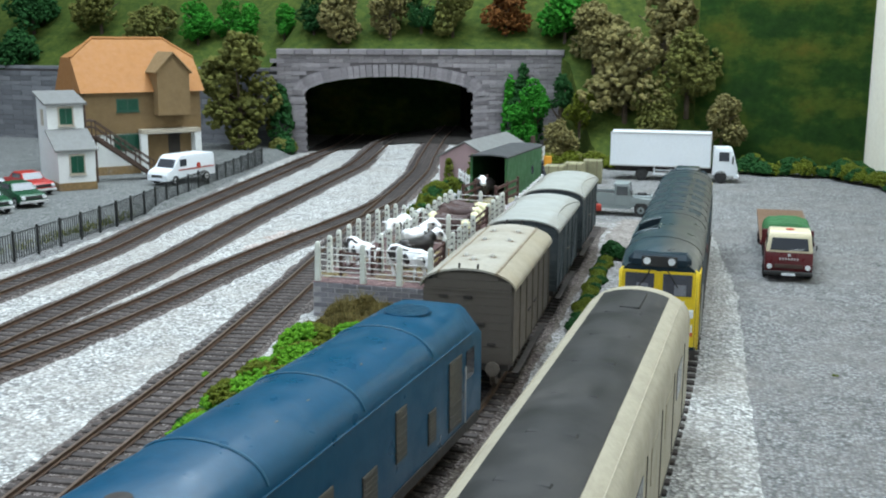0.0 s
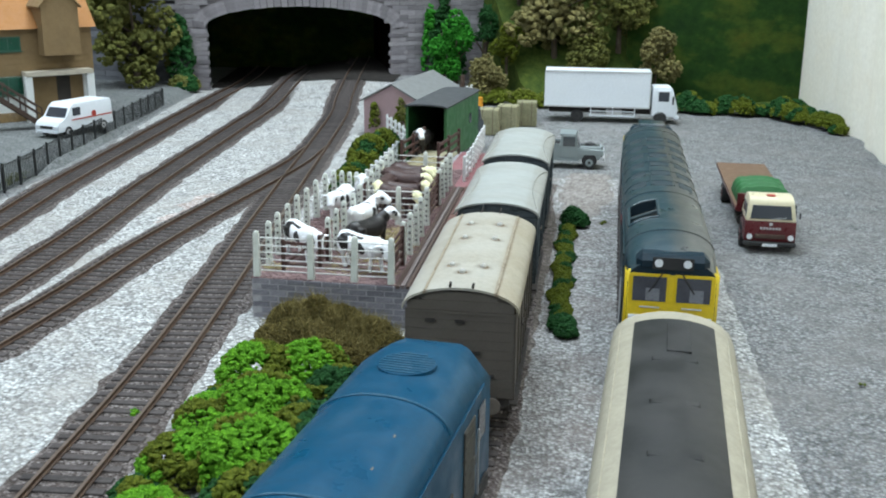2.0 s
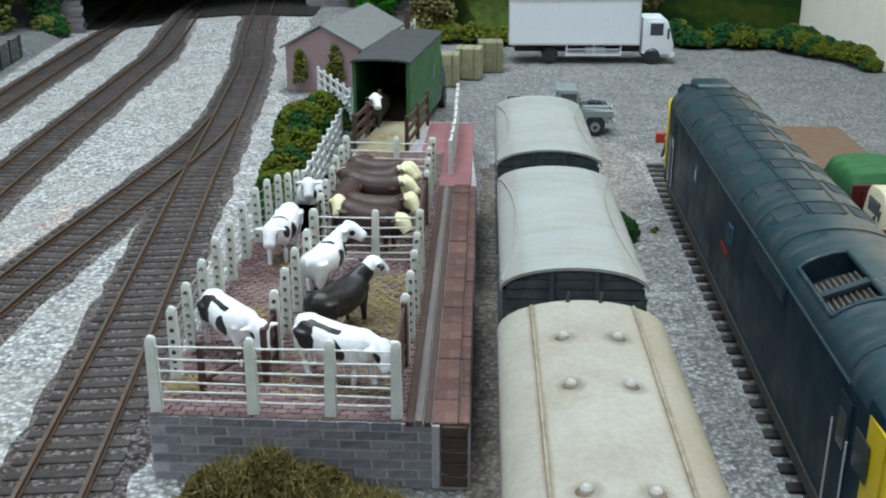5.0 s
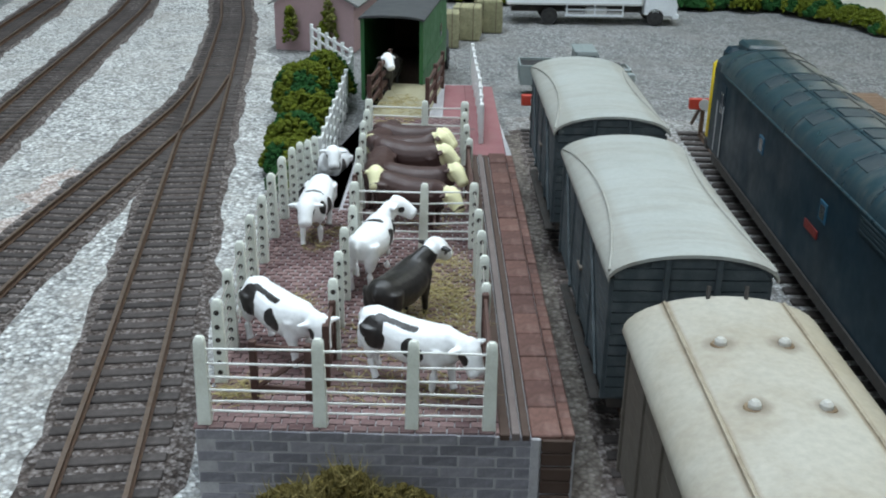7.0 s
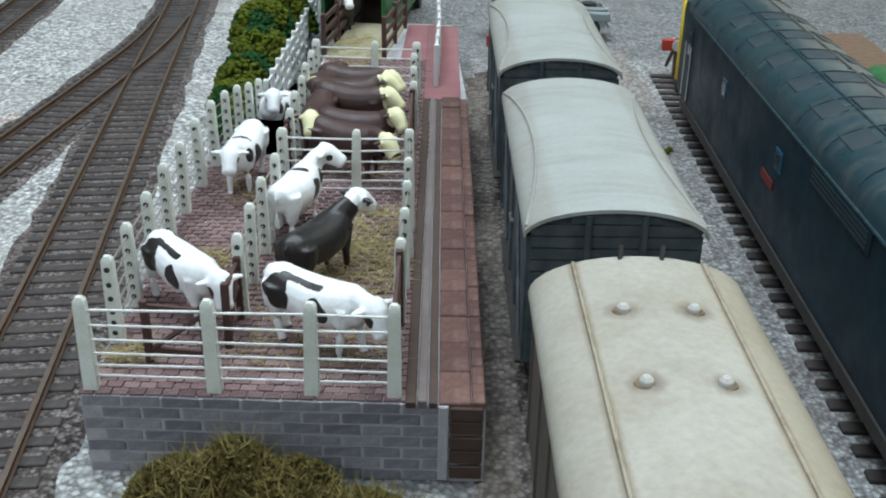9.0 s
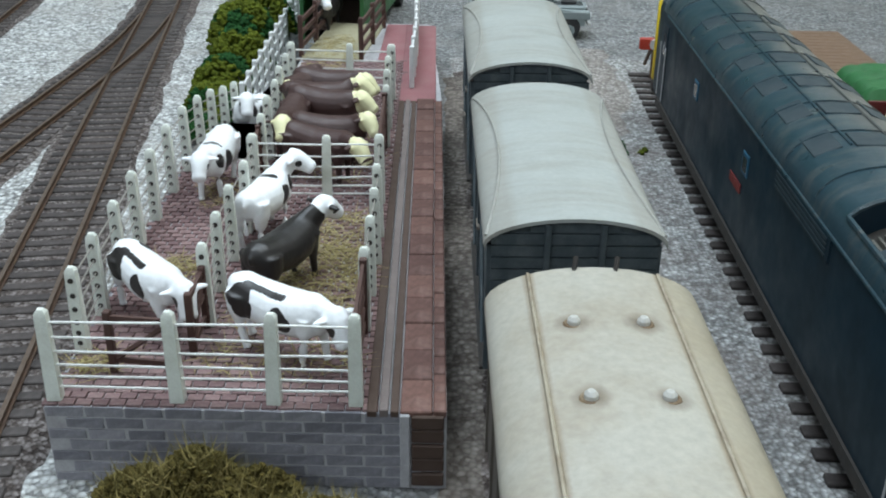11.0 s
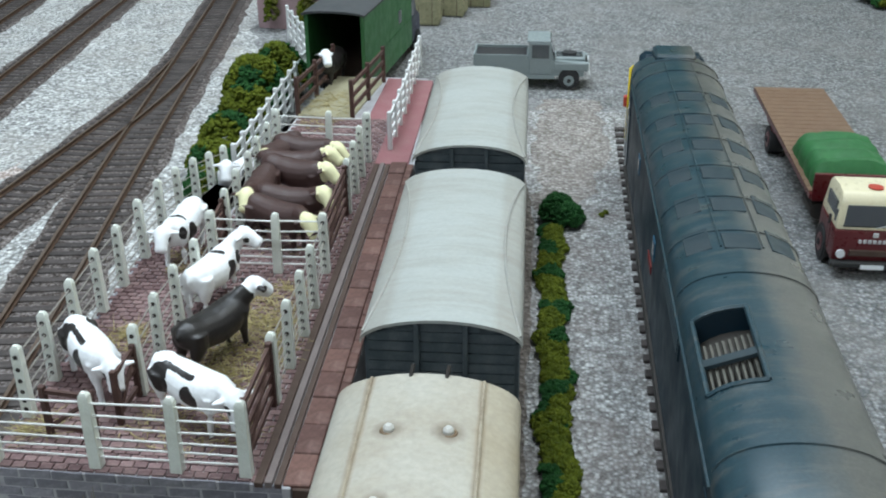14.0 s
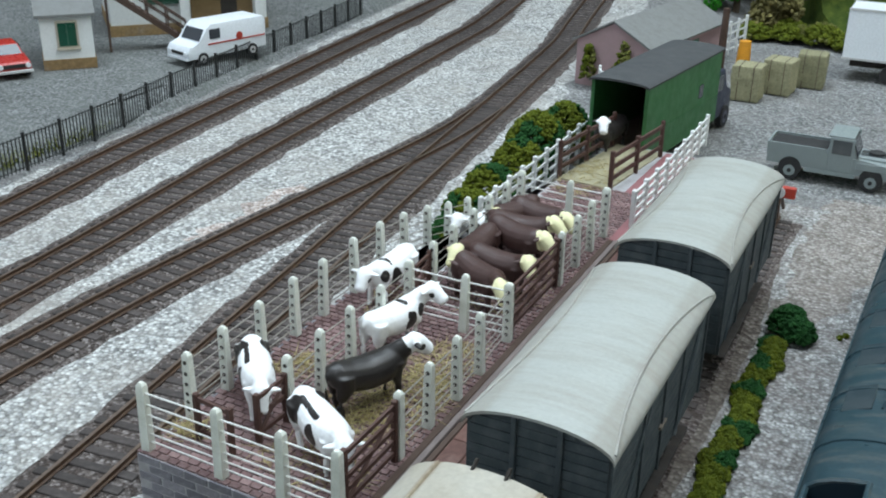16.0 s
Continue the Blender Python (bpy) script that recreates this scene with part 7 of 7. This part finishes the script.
def horsebox(x, y, rz):
    v = thing("horsebox_lorry", x, y, ROAD, rz, "green horsebox lorry with open rear and dark roof", "lorry")
    W, L, zf, zt = 1.14, 7.7, 1.25, 3.85
    part("floor", bx(-W, W, 0, L, zf - 0.12, zf), WOODDARK, v)
    for s in (-1, 1):
        part("side", bx(s * W - 0.04, s * W + 0.04, 0, L, 0.72, zt), VANGREEN, v, "green side panel")
        part("side_moulding", bx(s * (W + 0.05) - 0.015, s * (W + 0.05) + 0.015, 0.05, L - 0.05, 1.85, 1.93), VANGREEN, v)
        part("corner_post", bx(s * (W - 0.03) - 0.07, s * (W - 0.03) + 0.07, -0.05, 0.08, 0.75, zt), VANGREEN, v)
        part("side_window", bx(s * (W + 0.04) - 0.02, s * (W + 0.04) + 0.02, 5.3, 5.75, 2.2, 2.75), GLASS, v)
        for yy in (2.1, 9.2):
            wheel(v, s * 0.98, yy, 0.5, 0.3, NAVY)
    part("bulkhead", bx(-W + 0.04, W - 0.04, L - 0.08, L, zf, zt), WOODDARK, v)
    bm = roof_sheet([-0.22, L * 0.5, L + 0.12], W + 0.1, zt, zt + 0.14, 0.08, 10)
    part("roof", bm, ROOFGREY, v, "dark grey felted roof", smooth=True)
    part("chassis", bx(-0.45, 0.45, 0.3, 9.8, 0.55, 0.95), SOOT, v)
    c = part("cab", prism([(L, 0.6), (L, 2.75), (L + 1.1, 2.75), (L + 1.45, 1.85), (L + 2.2, 1.6), (L + 2.25, 0.6)], -1.05, 1.05, 0.05), NAVY, v, "dark blue cab", smooth=True)
    for s in (-1, 1):
        part("window", bx(s * 1.05 - 0.02, s * 1.05 + 0.025, L + 0.25, L + 1.0, 1.85, 2.55), GLASS, c)
    return v


horsebox(-3.12, 23.85, -5.6)
ramp = thing("loading_ramp", -2.62, 19.1, 0.0, -5.6, "straw-covered wooden ramp into the horsebox", "ramp")
part("deck", prism([(0, -0.10), (0, 0.03), (4.75, -0.01), (4.75, -0.20)], -0.95, 0.95), painted("ramp_straw", (0.34, 0.31, 0.20), 0.8, (0.2, 0.17, 0.1), 0.6, 3.0), ramp)
for s in (-1, 1):
    for yy in (0.1, 2.2, 4.4):
        part("post", bx(s * 0.98 - 0.07, s * 0.98 + 0.07, yy - 0.07, yy + 0.07, -0.1, 1.35, bevel=0.015), BROWNGATE, ramp)
    for z in (0.35, 0.75, 1.15):
        part("bar", bx(s * 0.98 - 0.035, s * 0.98 + 0.035, 0.1, 4.5, z - 0.07, z + 0.07), BROWNGATE, ramp)


def saloon(x, y, rz, paint, label, van=False):
    v = thing("van" if van else "car", x, y, WORKS, rz, label, "van" if van else "car", "" if van else "cars by the works")
    if van:
        part("body", prism([(0.0, 0.35), (-0.02, 0.75), (0.15, 1.02), (0.75, 1.12), (1.15, 1.78), (1.5, 2.02), (4.85, 2.0), (4.95, 1.8), (4.95, 0.4)], -0.96, 0.96, 0.07, 0.09), paint, v, smooth=True)
        part("windscreen", prism([(0.82, 1.20), (0.78, 1.20), (1.12, 1.76), (1.16, 1.76)], -0.78, 0.78, 0, 0.05), GLASS, v)
        for s in (-1, 1):
            part("window", bx(s * 0.905 - 0.02, s * 0.905 + 0.03, 1.35, 2.0, 1.25, 1.75), GLASS, v)
            part("red_stripe", bx(s * 0.945 - 0.01, s * 0.945 + 0.02, 1.2, 4.85, 0.98, 1.05), REDPAINT, v)
            part("badge", rd((s * 0.94, 3.2, 1.2), (s * 0.962, 3.2, 1.2), 0.2, seg=16), REDPAINT, v, "round red emblem without lettering")
    else:
        part("body", prism([(0.05, 0.3), (0.0, 0.65), (0.2, 0.85), (1.35, 0.95), (3.5, 0.98), (4.25, 0.9), (4.35, 0.4)], -0.82, 0.82, 0.08, 0.05), paint, v, smooth=True)
        part("cabin", prism([(1.25, 0.92), (1.8, 1.38), (3.0, 1.40), (3.55, 0.95)], -0.76, 0.76, 0.04, 0.18), paint, v, smooth=True)
        part("windscreen", prism([(1.32, 0.97), (1.28, 0.97), (1.74, 1.35), (1.78, 1.35)], -0.66, 0.66, 0, 0.12), GLASS, v)
        for s in (-1, 1):
            part("window", bx(s * 0.70 - 0.03, s * 0.70 + 0.045, 1.85, 2.95, 1.02, 1.30), GLASS, v)
    L = 4.95 if van else 4.35
    part("bumper", bx(-0.85, 0.85, -0.08, 0.1, 0.32, 0.46, bevel=0.02), BOXWHITE if van else SILVER, v)
    part("grille", bx(-0.5, 0.5, -0.05, 0.05, 0.58, 0.74), BLACKPAINT, v)
    for s in (-1, 1):
        part("headlight", rd((s * 0.64, -0.06, 0.66), (s * 0.64, 0.05, 0.66), 0.12, seg=12), LAMPWHITE, v)
        for yy in (0.85, L - 0.95):
            wheel(v, s * (0.86 if van else 0.74), yy, 0.33, 0.2)
    return v


saloon(-27.6, 26.7, -14, BOXWHITE, "white delivery van with red stripe by the works", True)
saloon(-32.2, 20.4, 62, REDCAR, "red car parked beside the white hut")
saloon(-29.6, 15.9, 60, GREENCAR, "dark green car parked in the works yard")
saloon(-29.9, 13.2, 60, GREENCAR, "dark green car parked near the railings")
saloon(-36.0, 20.4, 62, SILVERCAR, "silver car parked behind the red car")

# hay bales
HAY = by_object("baled_hay", (0.23, 0.22, 0.13), (0.33, 0.31, 0.19), 0.9, 9.0, (0.14, 0.14, 0.08))
for bxx, byy, h in ((-1.35, 38.2, 1.75), (-0.2, 40.2, 1.75), (0.95, 42.4, 1.75)):
    bm = bmesh.new()
    box(bm, -0.72, 0.72, -0.7, 0.7, 0, h)
    bmesh.ops.bevel(bm, geom=list(bm.edges), offset=0.12, segments=2, affect="EDGES", profile=0.6)
    bmesh.ops.subdivide_edges(bm, edges=list(bm.edges), cuts=2, use_grid_fill=True)
    for v in bm.verts:
        v.co += 0.05 * Vector((noise.noise(v.co * 2.3 + Vector((bxx, 0, 0))), noise.noise(v.co * 2.3 + Vector((0, byy, 5))), 0.3 * noise.noise(v.co * 3)))
    b = thing("hay_bale", bxx, byy, ROAD, random.uniform(-10, 10), "upright block of pale straw bales in the yard", "hay bale", "hay bales")
    part("straw_block", bm, HAY, b)
    for k in (-0.35, 0.35):
        part("twine", bx(k - 0.015, k + 0.015, -0.715, 0.715, 0.02, h + 0.02), WOODDARK, b)
thing("orange_drum", -2.6, 42.5, ROAD, 0, "small orange object behind the hay bales", "drum", bm=rd((0, 0, 0), (0, 0, 1.9), 0.42, 0.3, seg=14), mat=painted("orange_plastic", (0.75, 0.32, 0.02), 0.5), smooth=True)
thing("timber_post", -3.9, 43.0, ROAD, 0, "dark timber post behind the horsebox", "post", bm=rd((0, 0, 0), (0, 0, 3.4), 0.22, 0.18, seg=8), mat=WOODDARK)

# pink lineside hut
PINKWALL = painted("pink_stone", (0.40, 0.27, 0.28), 0.85, (0.30, 0.24, 0.22), 0.5, 2.5)
SLATE = painted("grey_slate", (0.20, 0.205, 0.20), 0.8, (0.14, 0.13, 0.12), 0.5, 2.0)
hut = thing("lineside_hut", -7.75, 36.2, ROAD, -8, "small pink stone hut with grey roof and ivy", "hut")
bm = bmesh.new()
loft(bm, [[(-2.0, y, 0), (2.0, y, 0), (2.0, y, 2.3), (0, y, 3.35), (-2.0, y, 2.3)] for y in (0.0, 9.0)])
part("wall", bm, PINKWALL, hut)
for s in (-1, 1):
    bm = bmesh.new()
    loft(bm, [[(s * 2.25, y, 2.2), (0, y, 3.40), (0, y, 3.50), (s * 2.27, y, 2.30)] for y in (-0.12, 9.15)])
    part("roof", bm, SLATE, hut)
part("door", bx(1.98, 2.03, 5.2, 6.0, 0, 1.9), painted("green_door", (0.03, 0.13, 0.08), 0.5), hut, "green side door")
bush("green ivy climbing the pink hut gable", [(-8.9, 36.0, 0.35, 2.2), (-7.0, 35.8, 0.4, 2.6), (-7.3, 35.7, 0.3, 1.5)], MOSS, 30, (0.06, 0.14), 110, OLIVEGREEN)
white_fence("white slatted fence beyond the pink hut", [(-4.6, 45.5), (-4.0, 49.0)], -1.4, 2.0)

# ---- railings and works buildings ----
RAILING = painted("railing_black", (0.020, 0.022, 0.022), 0.6, (0.07, 0.07, 0.06), 0.3, 3.0)
fence = thing("railing_fence", 0, 0, ROAD, 0, "black spiked railings along the works boundary", "railings")
FL = [(-22.6, 3.0), (-23.1, 12.3), (-23.8, 18.1), (-24.6, 22.5), (-25.6, 29.2), (-26.7, 36.5), (-28.1, 45.0)]
PICKET = solid(bx(-0.018, 0.018, -0.016, 0.016, 0.08, 1.46), RAILING)
FPOST = solid(bx(-0.05, 0.05, -0.05, 0.05, 0, 1.56), RAILING)
pts = spline(FL, 0.20)
for k, (p, d) in enumerate(pts):
    a = math.degrees(math.atan2(d.y, d.x))
    if k % 10 == 0:
        part("post", FPOST, None, fence, at=local_pose(p.x, p.y, 0, 0, 0, a))
    else:
        part("picket", PICKET, None, fence, at=local_pose(p.x, p.y, 0, 0, 0, a))
for z in (0.18, 1.40):
    for (a, _), (b, _) in zip(pts[::10], pts[10::10]):
        bm = bmesh.new()
        rod(bm, a + Vector((0, 0, z)), b + Vector((0, 0, z)), 0.028, seg=4)
        part("rail", bm, RAILING, fence)

HUTWHITE = painted("hut_white", (0.78, 0.80, 0.79), 0.6, (0.6, 0.6, 0.55), 0.25, 1.0)
HUTBASE = by_object("hut_brick_base", (0.26, 0.17, 0.08), (0.34, 0.23, 0.11), 0.85, 5.0)
HOUSEWALL = painted("ochre_boarding", (0.235, 0.155, 0.070), 0.75, (0.15, 0.10, 0.05), 0.4, 1.2)
ORANGEROOF = painted("orange_tile", (0.38, 0.165, 0.045), 0.7, (0.28, 0.12, 0.03), 0.45, 1.5)
GREENFRAME = painted("green_frame", (0.025, 0.10, 0.065), 0.5)
GREENPANE = painted("green_window", (0.012, 0.085, 0.050), 0.15, (0.01, 0.03, 0.02), 0.5, 2.0)
PALEFRAME = painted("pale_frame", (0.50, 0.45, 0.36), 0.6)
TH = 49.4


def site(u, v):
    """A place in the works' own axes."""
    return -30.8 + 0.650 * u - 0.760 * v, 24.2 + 0.760 * u + 0.650 * v


def window(parent, x, y, z, w, h, frame=None):
    f = part("window", bx(x - w / 2, x + w / 2, y - 0.06, y + 0.05, z - h / 2, z + h / 2, bevel=0.015), frame or PALEFRAME, parent)
    part("pane", bx(x - w / 2 + 0.1, x + w / 2 - 0.1, y - 0.075, y, z - h / 2 + 0.1, z + h / 2 - 0.1), GREENPANE, f)
    part("sill", bx(x - w / 2 - 0.05, x + w / 2 + 0.05, y - 0.14, y, z - h / 2 - 0.08, z - h / 2), frame or PALEFRAME, f)
    part("glazing_bar", bx(x - 0.03, x + 0.03, y - 0.09, y, z - h / 2 + 0.08, z + h / 2 - 0.08), GREENFRAME, f)


hx, hy = site(0, 0)
sh = thing("white_hut", hx, hy, WORKS, TH, "white two-storey works hut with grey lean-to roofs", "hut")
bm = bmesh.new()
loft(bm, [[(x, 0.0, 0.5), (x, 2.2, 0.5), (x, 2.2, 3.85), (x, 0.0, 2.75)] for x in (-2.45, 0)])
part("lower_wall", bm, HUTWHITE, sh)
part("base", bx(-2.5, 0.05, -0.04, 2.2, 0, 0.52), HUTBASE, sh, "brown brick base")
part("upper_wall", bx(-2.45, 0, 2.2, 5.0, 0, 5.75), HUTWHITE, sh)
for prof in ([(-0.2, 2.62), (2.2, 3.85), (2.2, 3.98), (-0.2, 2.76)], [(1.95, 5.62), (5.2, 6.35), (5.2, 6.5), (1.95, 5.77)]):
    part("roof", prism(prof, -2.65, 0.2), SLATE, sh, "grey felt lean-to roof")
bm = bmesh.new()
loft(bm, [[(x, 2.2, 5.7), (x, 5.0, 5.7), (x, 5.0, 6.33)] for x in (-2.45, 0)])
part("upper_wall", bm, HUTWHITE, sh)
window(sh, -1.2, 0, 1.75, 1.05, 1.35)
window(sh, -1.2, 2.2, 4.85, 1.05, 1.3)
part("drainpipe", rd((0.1, 2.3, 3.8), (0.1, 2.3, 5.7), 0.09, seg=8), WOODDARK, sh)
part("side_window", bx(-2.5, -2.43, 3.2, 3.8, 4.2, 5.3), PALEFRAME, sh)

st = thing("outside_stairs", *site(0.1, 3.0), WORKS, TH, "dark wooden outside staircase with handrails", "staircase")
for s in (0.0, 1.0):
    part("stringer", prism([(s - 0.05, 3.35), (s - 0.05, 3.1), (s + 0.05, 3.1), (s + 0.05, 3.35)], 0.0, 0.9), WOODDARK, st)
    bm = bmesh.new()
    loft(bm, [[(0.9, s - 0.06, 3.05), (0.9, s + 0.06, 3.05), (0.9, s + 0.06, 3.4), (0.9, s - 0.06, 3.4)], [(5.0, s - 0.06, 0.0), (5.0, s + 0.06, 0.0), (5.0, s + 0.06, 0.35), (5.0, s - 0.06, 0.35)]])
    part("stringer", bm, WOODDARK, st)
    for dz in (0.6, 1.05):
        part("handrail", rd((0.0, s, 3.35 + dz), (0.9, s, 3.35 + dz), 0.045, seg=5), WOODDARK, st)
        part("handrail", rd((0.9, s, 3.35 + dz), (5.0, s, 0.25 + dz), 0.045, seg=5), WOODDARK, st)
    for k in range(5):
        xx = 0.9 + 1.02 * k
        part("baluster", rd((xx, s, 3.3 - 0.775 * k), (xx, s, 4.4 - 0.775 * k), 0.045, seg=5), WOODDARK, st)
for k in range(14):
    xx = 0.9 + 4.1 * k / 14
    part("tread", bx(xx, xx + 0.3, 0, 1.0, 3.25 - 3.2 * k / 14, 3.31 - 3.2 * k / 14), WOODDARK, st)
part("landing", bx(-0.1, 0.95, -0.05, 1.05, 3.2, 3.3), WOODDARK, st)
part("support_post", bx(0.8, 0.92, 0.0, 0.12, 0, 3.2), WOODDARK, st)

gx, gy = site(1.3, 6.7)
hs = thing("works_house", gx, gy, WORKS, TH, "ochre boarded works house with orange half-hipped roof", "house")
HL, HD, EV, RG = 8.9, 6.6, 6.3, 10.15
part("wall", bx(0, HL, 0, HD, 3.05, EV), HOUSEWALL, hs, "ochre boarded upper wall")
part("wall", bx(0.02, HL - 0.02, 0.02, HD, 0.6, 3.05), HUTWHITE, hs, "white lower wall")
part("base", bx(-0.04, HL + 0.04, -0.04, HD, 0, 0.62), HUTBASE, hs, "brown brick base")
for k in range(8):
    part("board", bx(-0.02, HL + 0.02, -0.035, 0.0, 3.05 + 0.4 * k, 3.42 + 0.4 * k), HOUSEWALL, hs)
bm = bmesh.new()
HIP = 8.7
c = HD / 2
q = (HIP - EV) / (RG - EV)
A = [bm.verts.new(p) for p in ((-0.3, -0.35, EV - 0.15), (HL + 0.3, -0.35, EV - 0.15), (HL + 0.3, -0.35 + (c + 0.35) * q, HIP), (HL - 1.7, c, RG), (1.7, c, RG), (-0.3, -0.35 + (c + 0.35) * q, HIP), (-0.3, HD + 0.35, EV - 0.15), (HL + 0.3, HD + 0.35, EV - 0.15), (HL + 0.3, HD + 0.35 - (c + 0.35) * q, HIP), (-0.3, HD + 0.35 - (c + 0.35) * q, HIP))]
for f in ((0, 1, 2, 3, 4, 5), (7, 6, 9, 4, 3, 8), (2, 8, 3), (9, 5, 4), (1, 7, 8, 2), (6, 0, 5, 9), (0, 6, 7, 1)):
    bm.faces.new([A[i] for i in f])
part("roof", bm, ORANGEROOF, hs, "orange tiled half-hipped roof")
part("ridge", rd((1.7, c, RG), (HL - 1.7, c, RG), 0.12, seg=6), ORANGEROOF, hs)
for a, b in ((4, 5), (3, 2)):
    pa = [(1.7, c, RG), (-0.3, -0.35 + (c + 0.35) * q, HIP)] if a == 4 else [(HL - 1.7, c, RG), (HL + 0.3, -0.35 + (c + 0.35) * q, HIP)]
    part("ridge", rd(*pa, 0.1, seg=6), ORANGEROOF, hs)
bm = bmesh.new()
loft(bm, [[(5.2, y, 4.4), (7.7, y, 4.4), (7.7, y, 7.7), (6.45, y, 9.0), (5.2, y, 7.7)] for y in (-1.15, c - 1.2)])
lc = part("lucam", bm, HOUSEWALL, hs, "boarded hoist dormer")
for s in (-1, 1):
    bm = bmesh.new()
    loft(bm, [[(6.45, y, 9.03), (6.45 + s * 1.45, y, 7.52), (6.45 + s * 1.45, y, 7.64), (6.45, y, 9.15)] for y in (-1.35, c - 1.2)])
    part("roof", bm, HOUSEWALL, lc)
window(hs, 3.2, 0, 5.2, 1.7, 0.95, GREENFRAME)
window(hs, 3.0, 0, 2.4, 1.9, 1.2, GREENFRAME)
po = part("porch", bx(3.9, 8.5, -1.0, 0.0, 3.05, 3.35), PALEFRAME, hs, "pale porch canopy")
for xx in (4.05, 8.3):
    part("pillar", bx(xx - 0.25, xx + 0.25, -0.95, -0.55, 0, 3.05), HUTWHITE, po)
part("door", bx(4.5, 6.2, -0.05, 0.05, 0, 2.9), HOUSEWALL, hs, "ochre sliding door")
part("door", bx(7.15, 8.05, -0.06, 0.04, 0, 2.9), HOUSEWALL, hs, "ochre sliding door")
# flat panel whose dark colour imitates the shade of an opening
part("doorway", bx(6.2, 7.15, -0.045, 0.04, 0, 2.9), HOLESHADE, hs, "dark panel standing in for an open doorway")
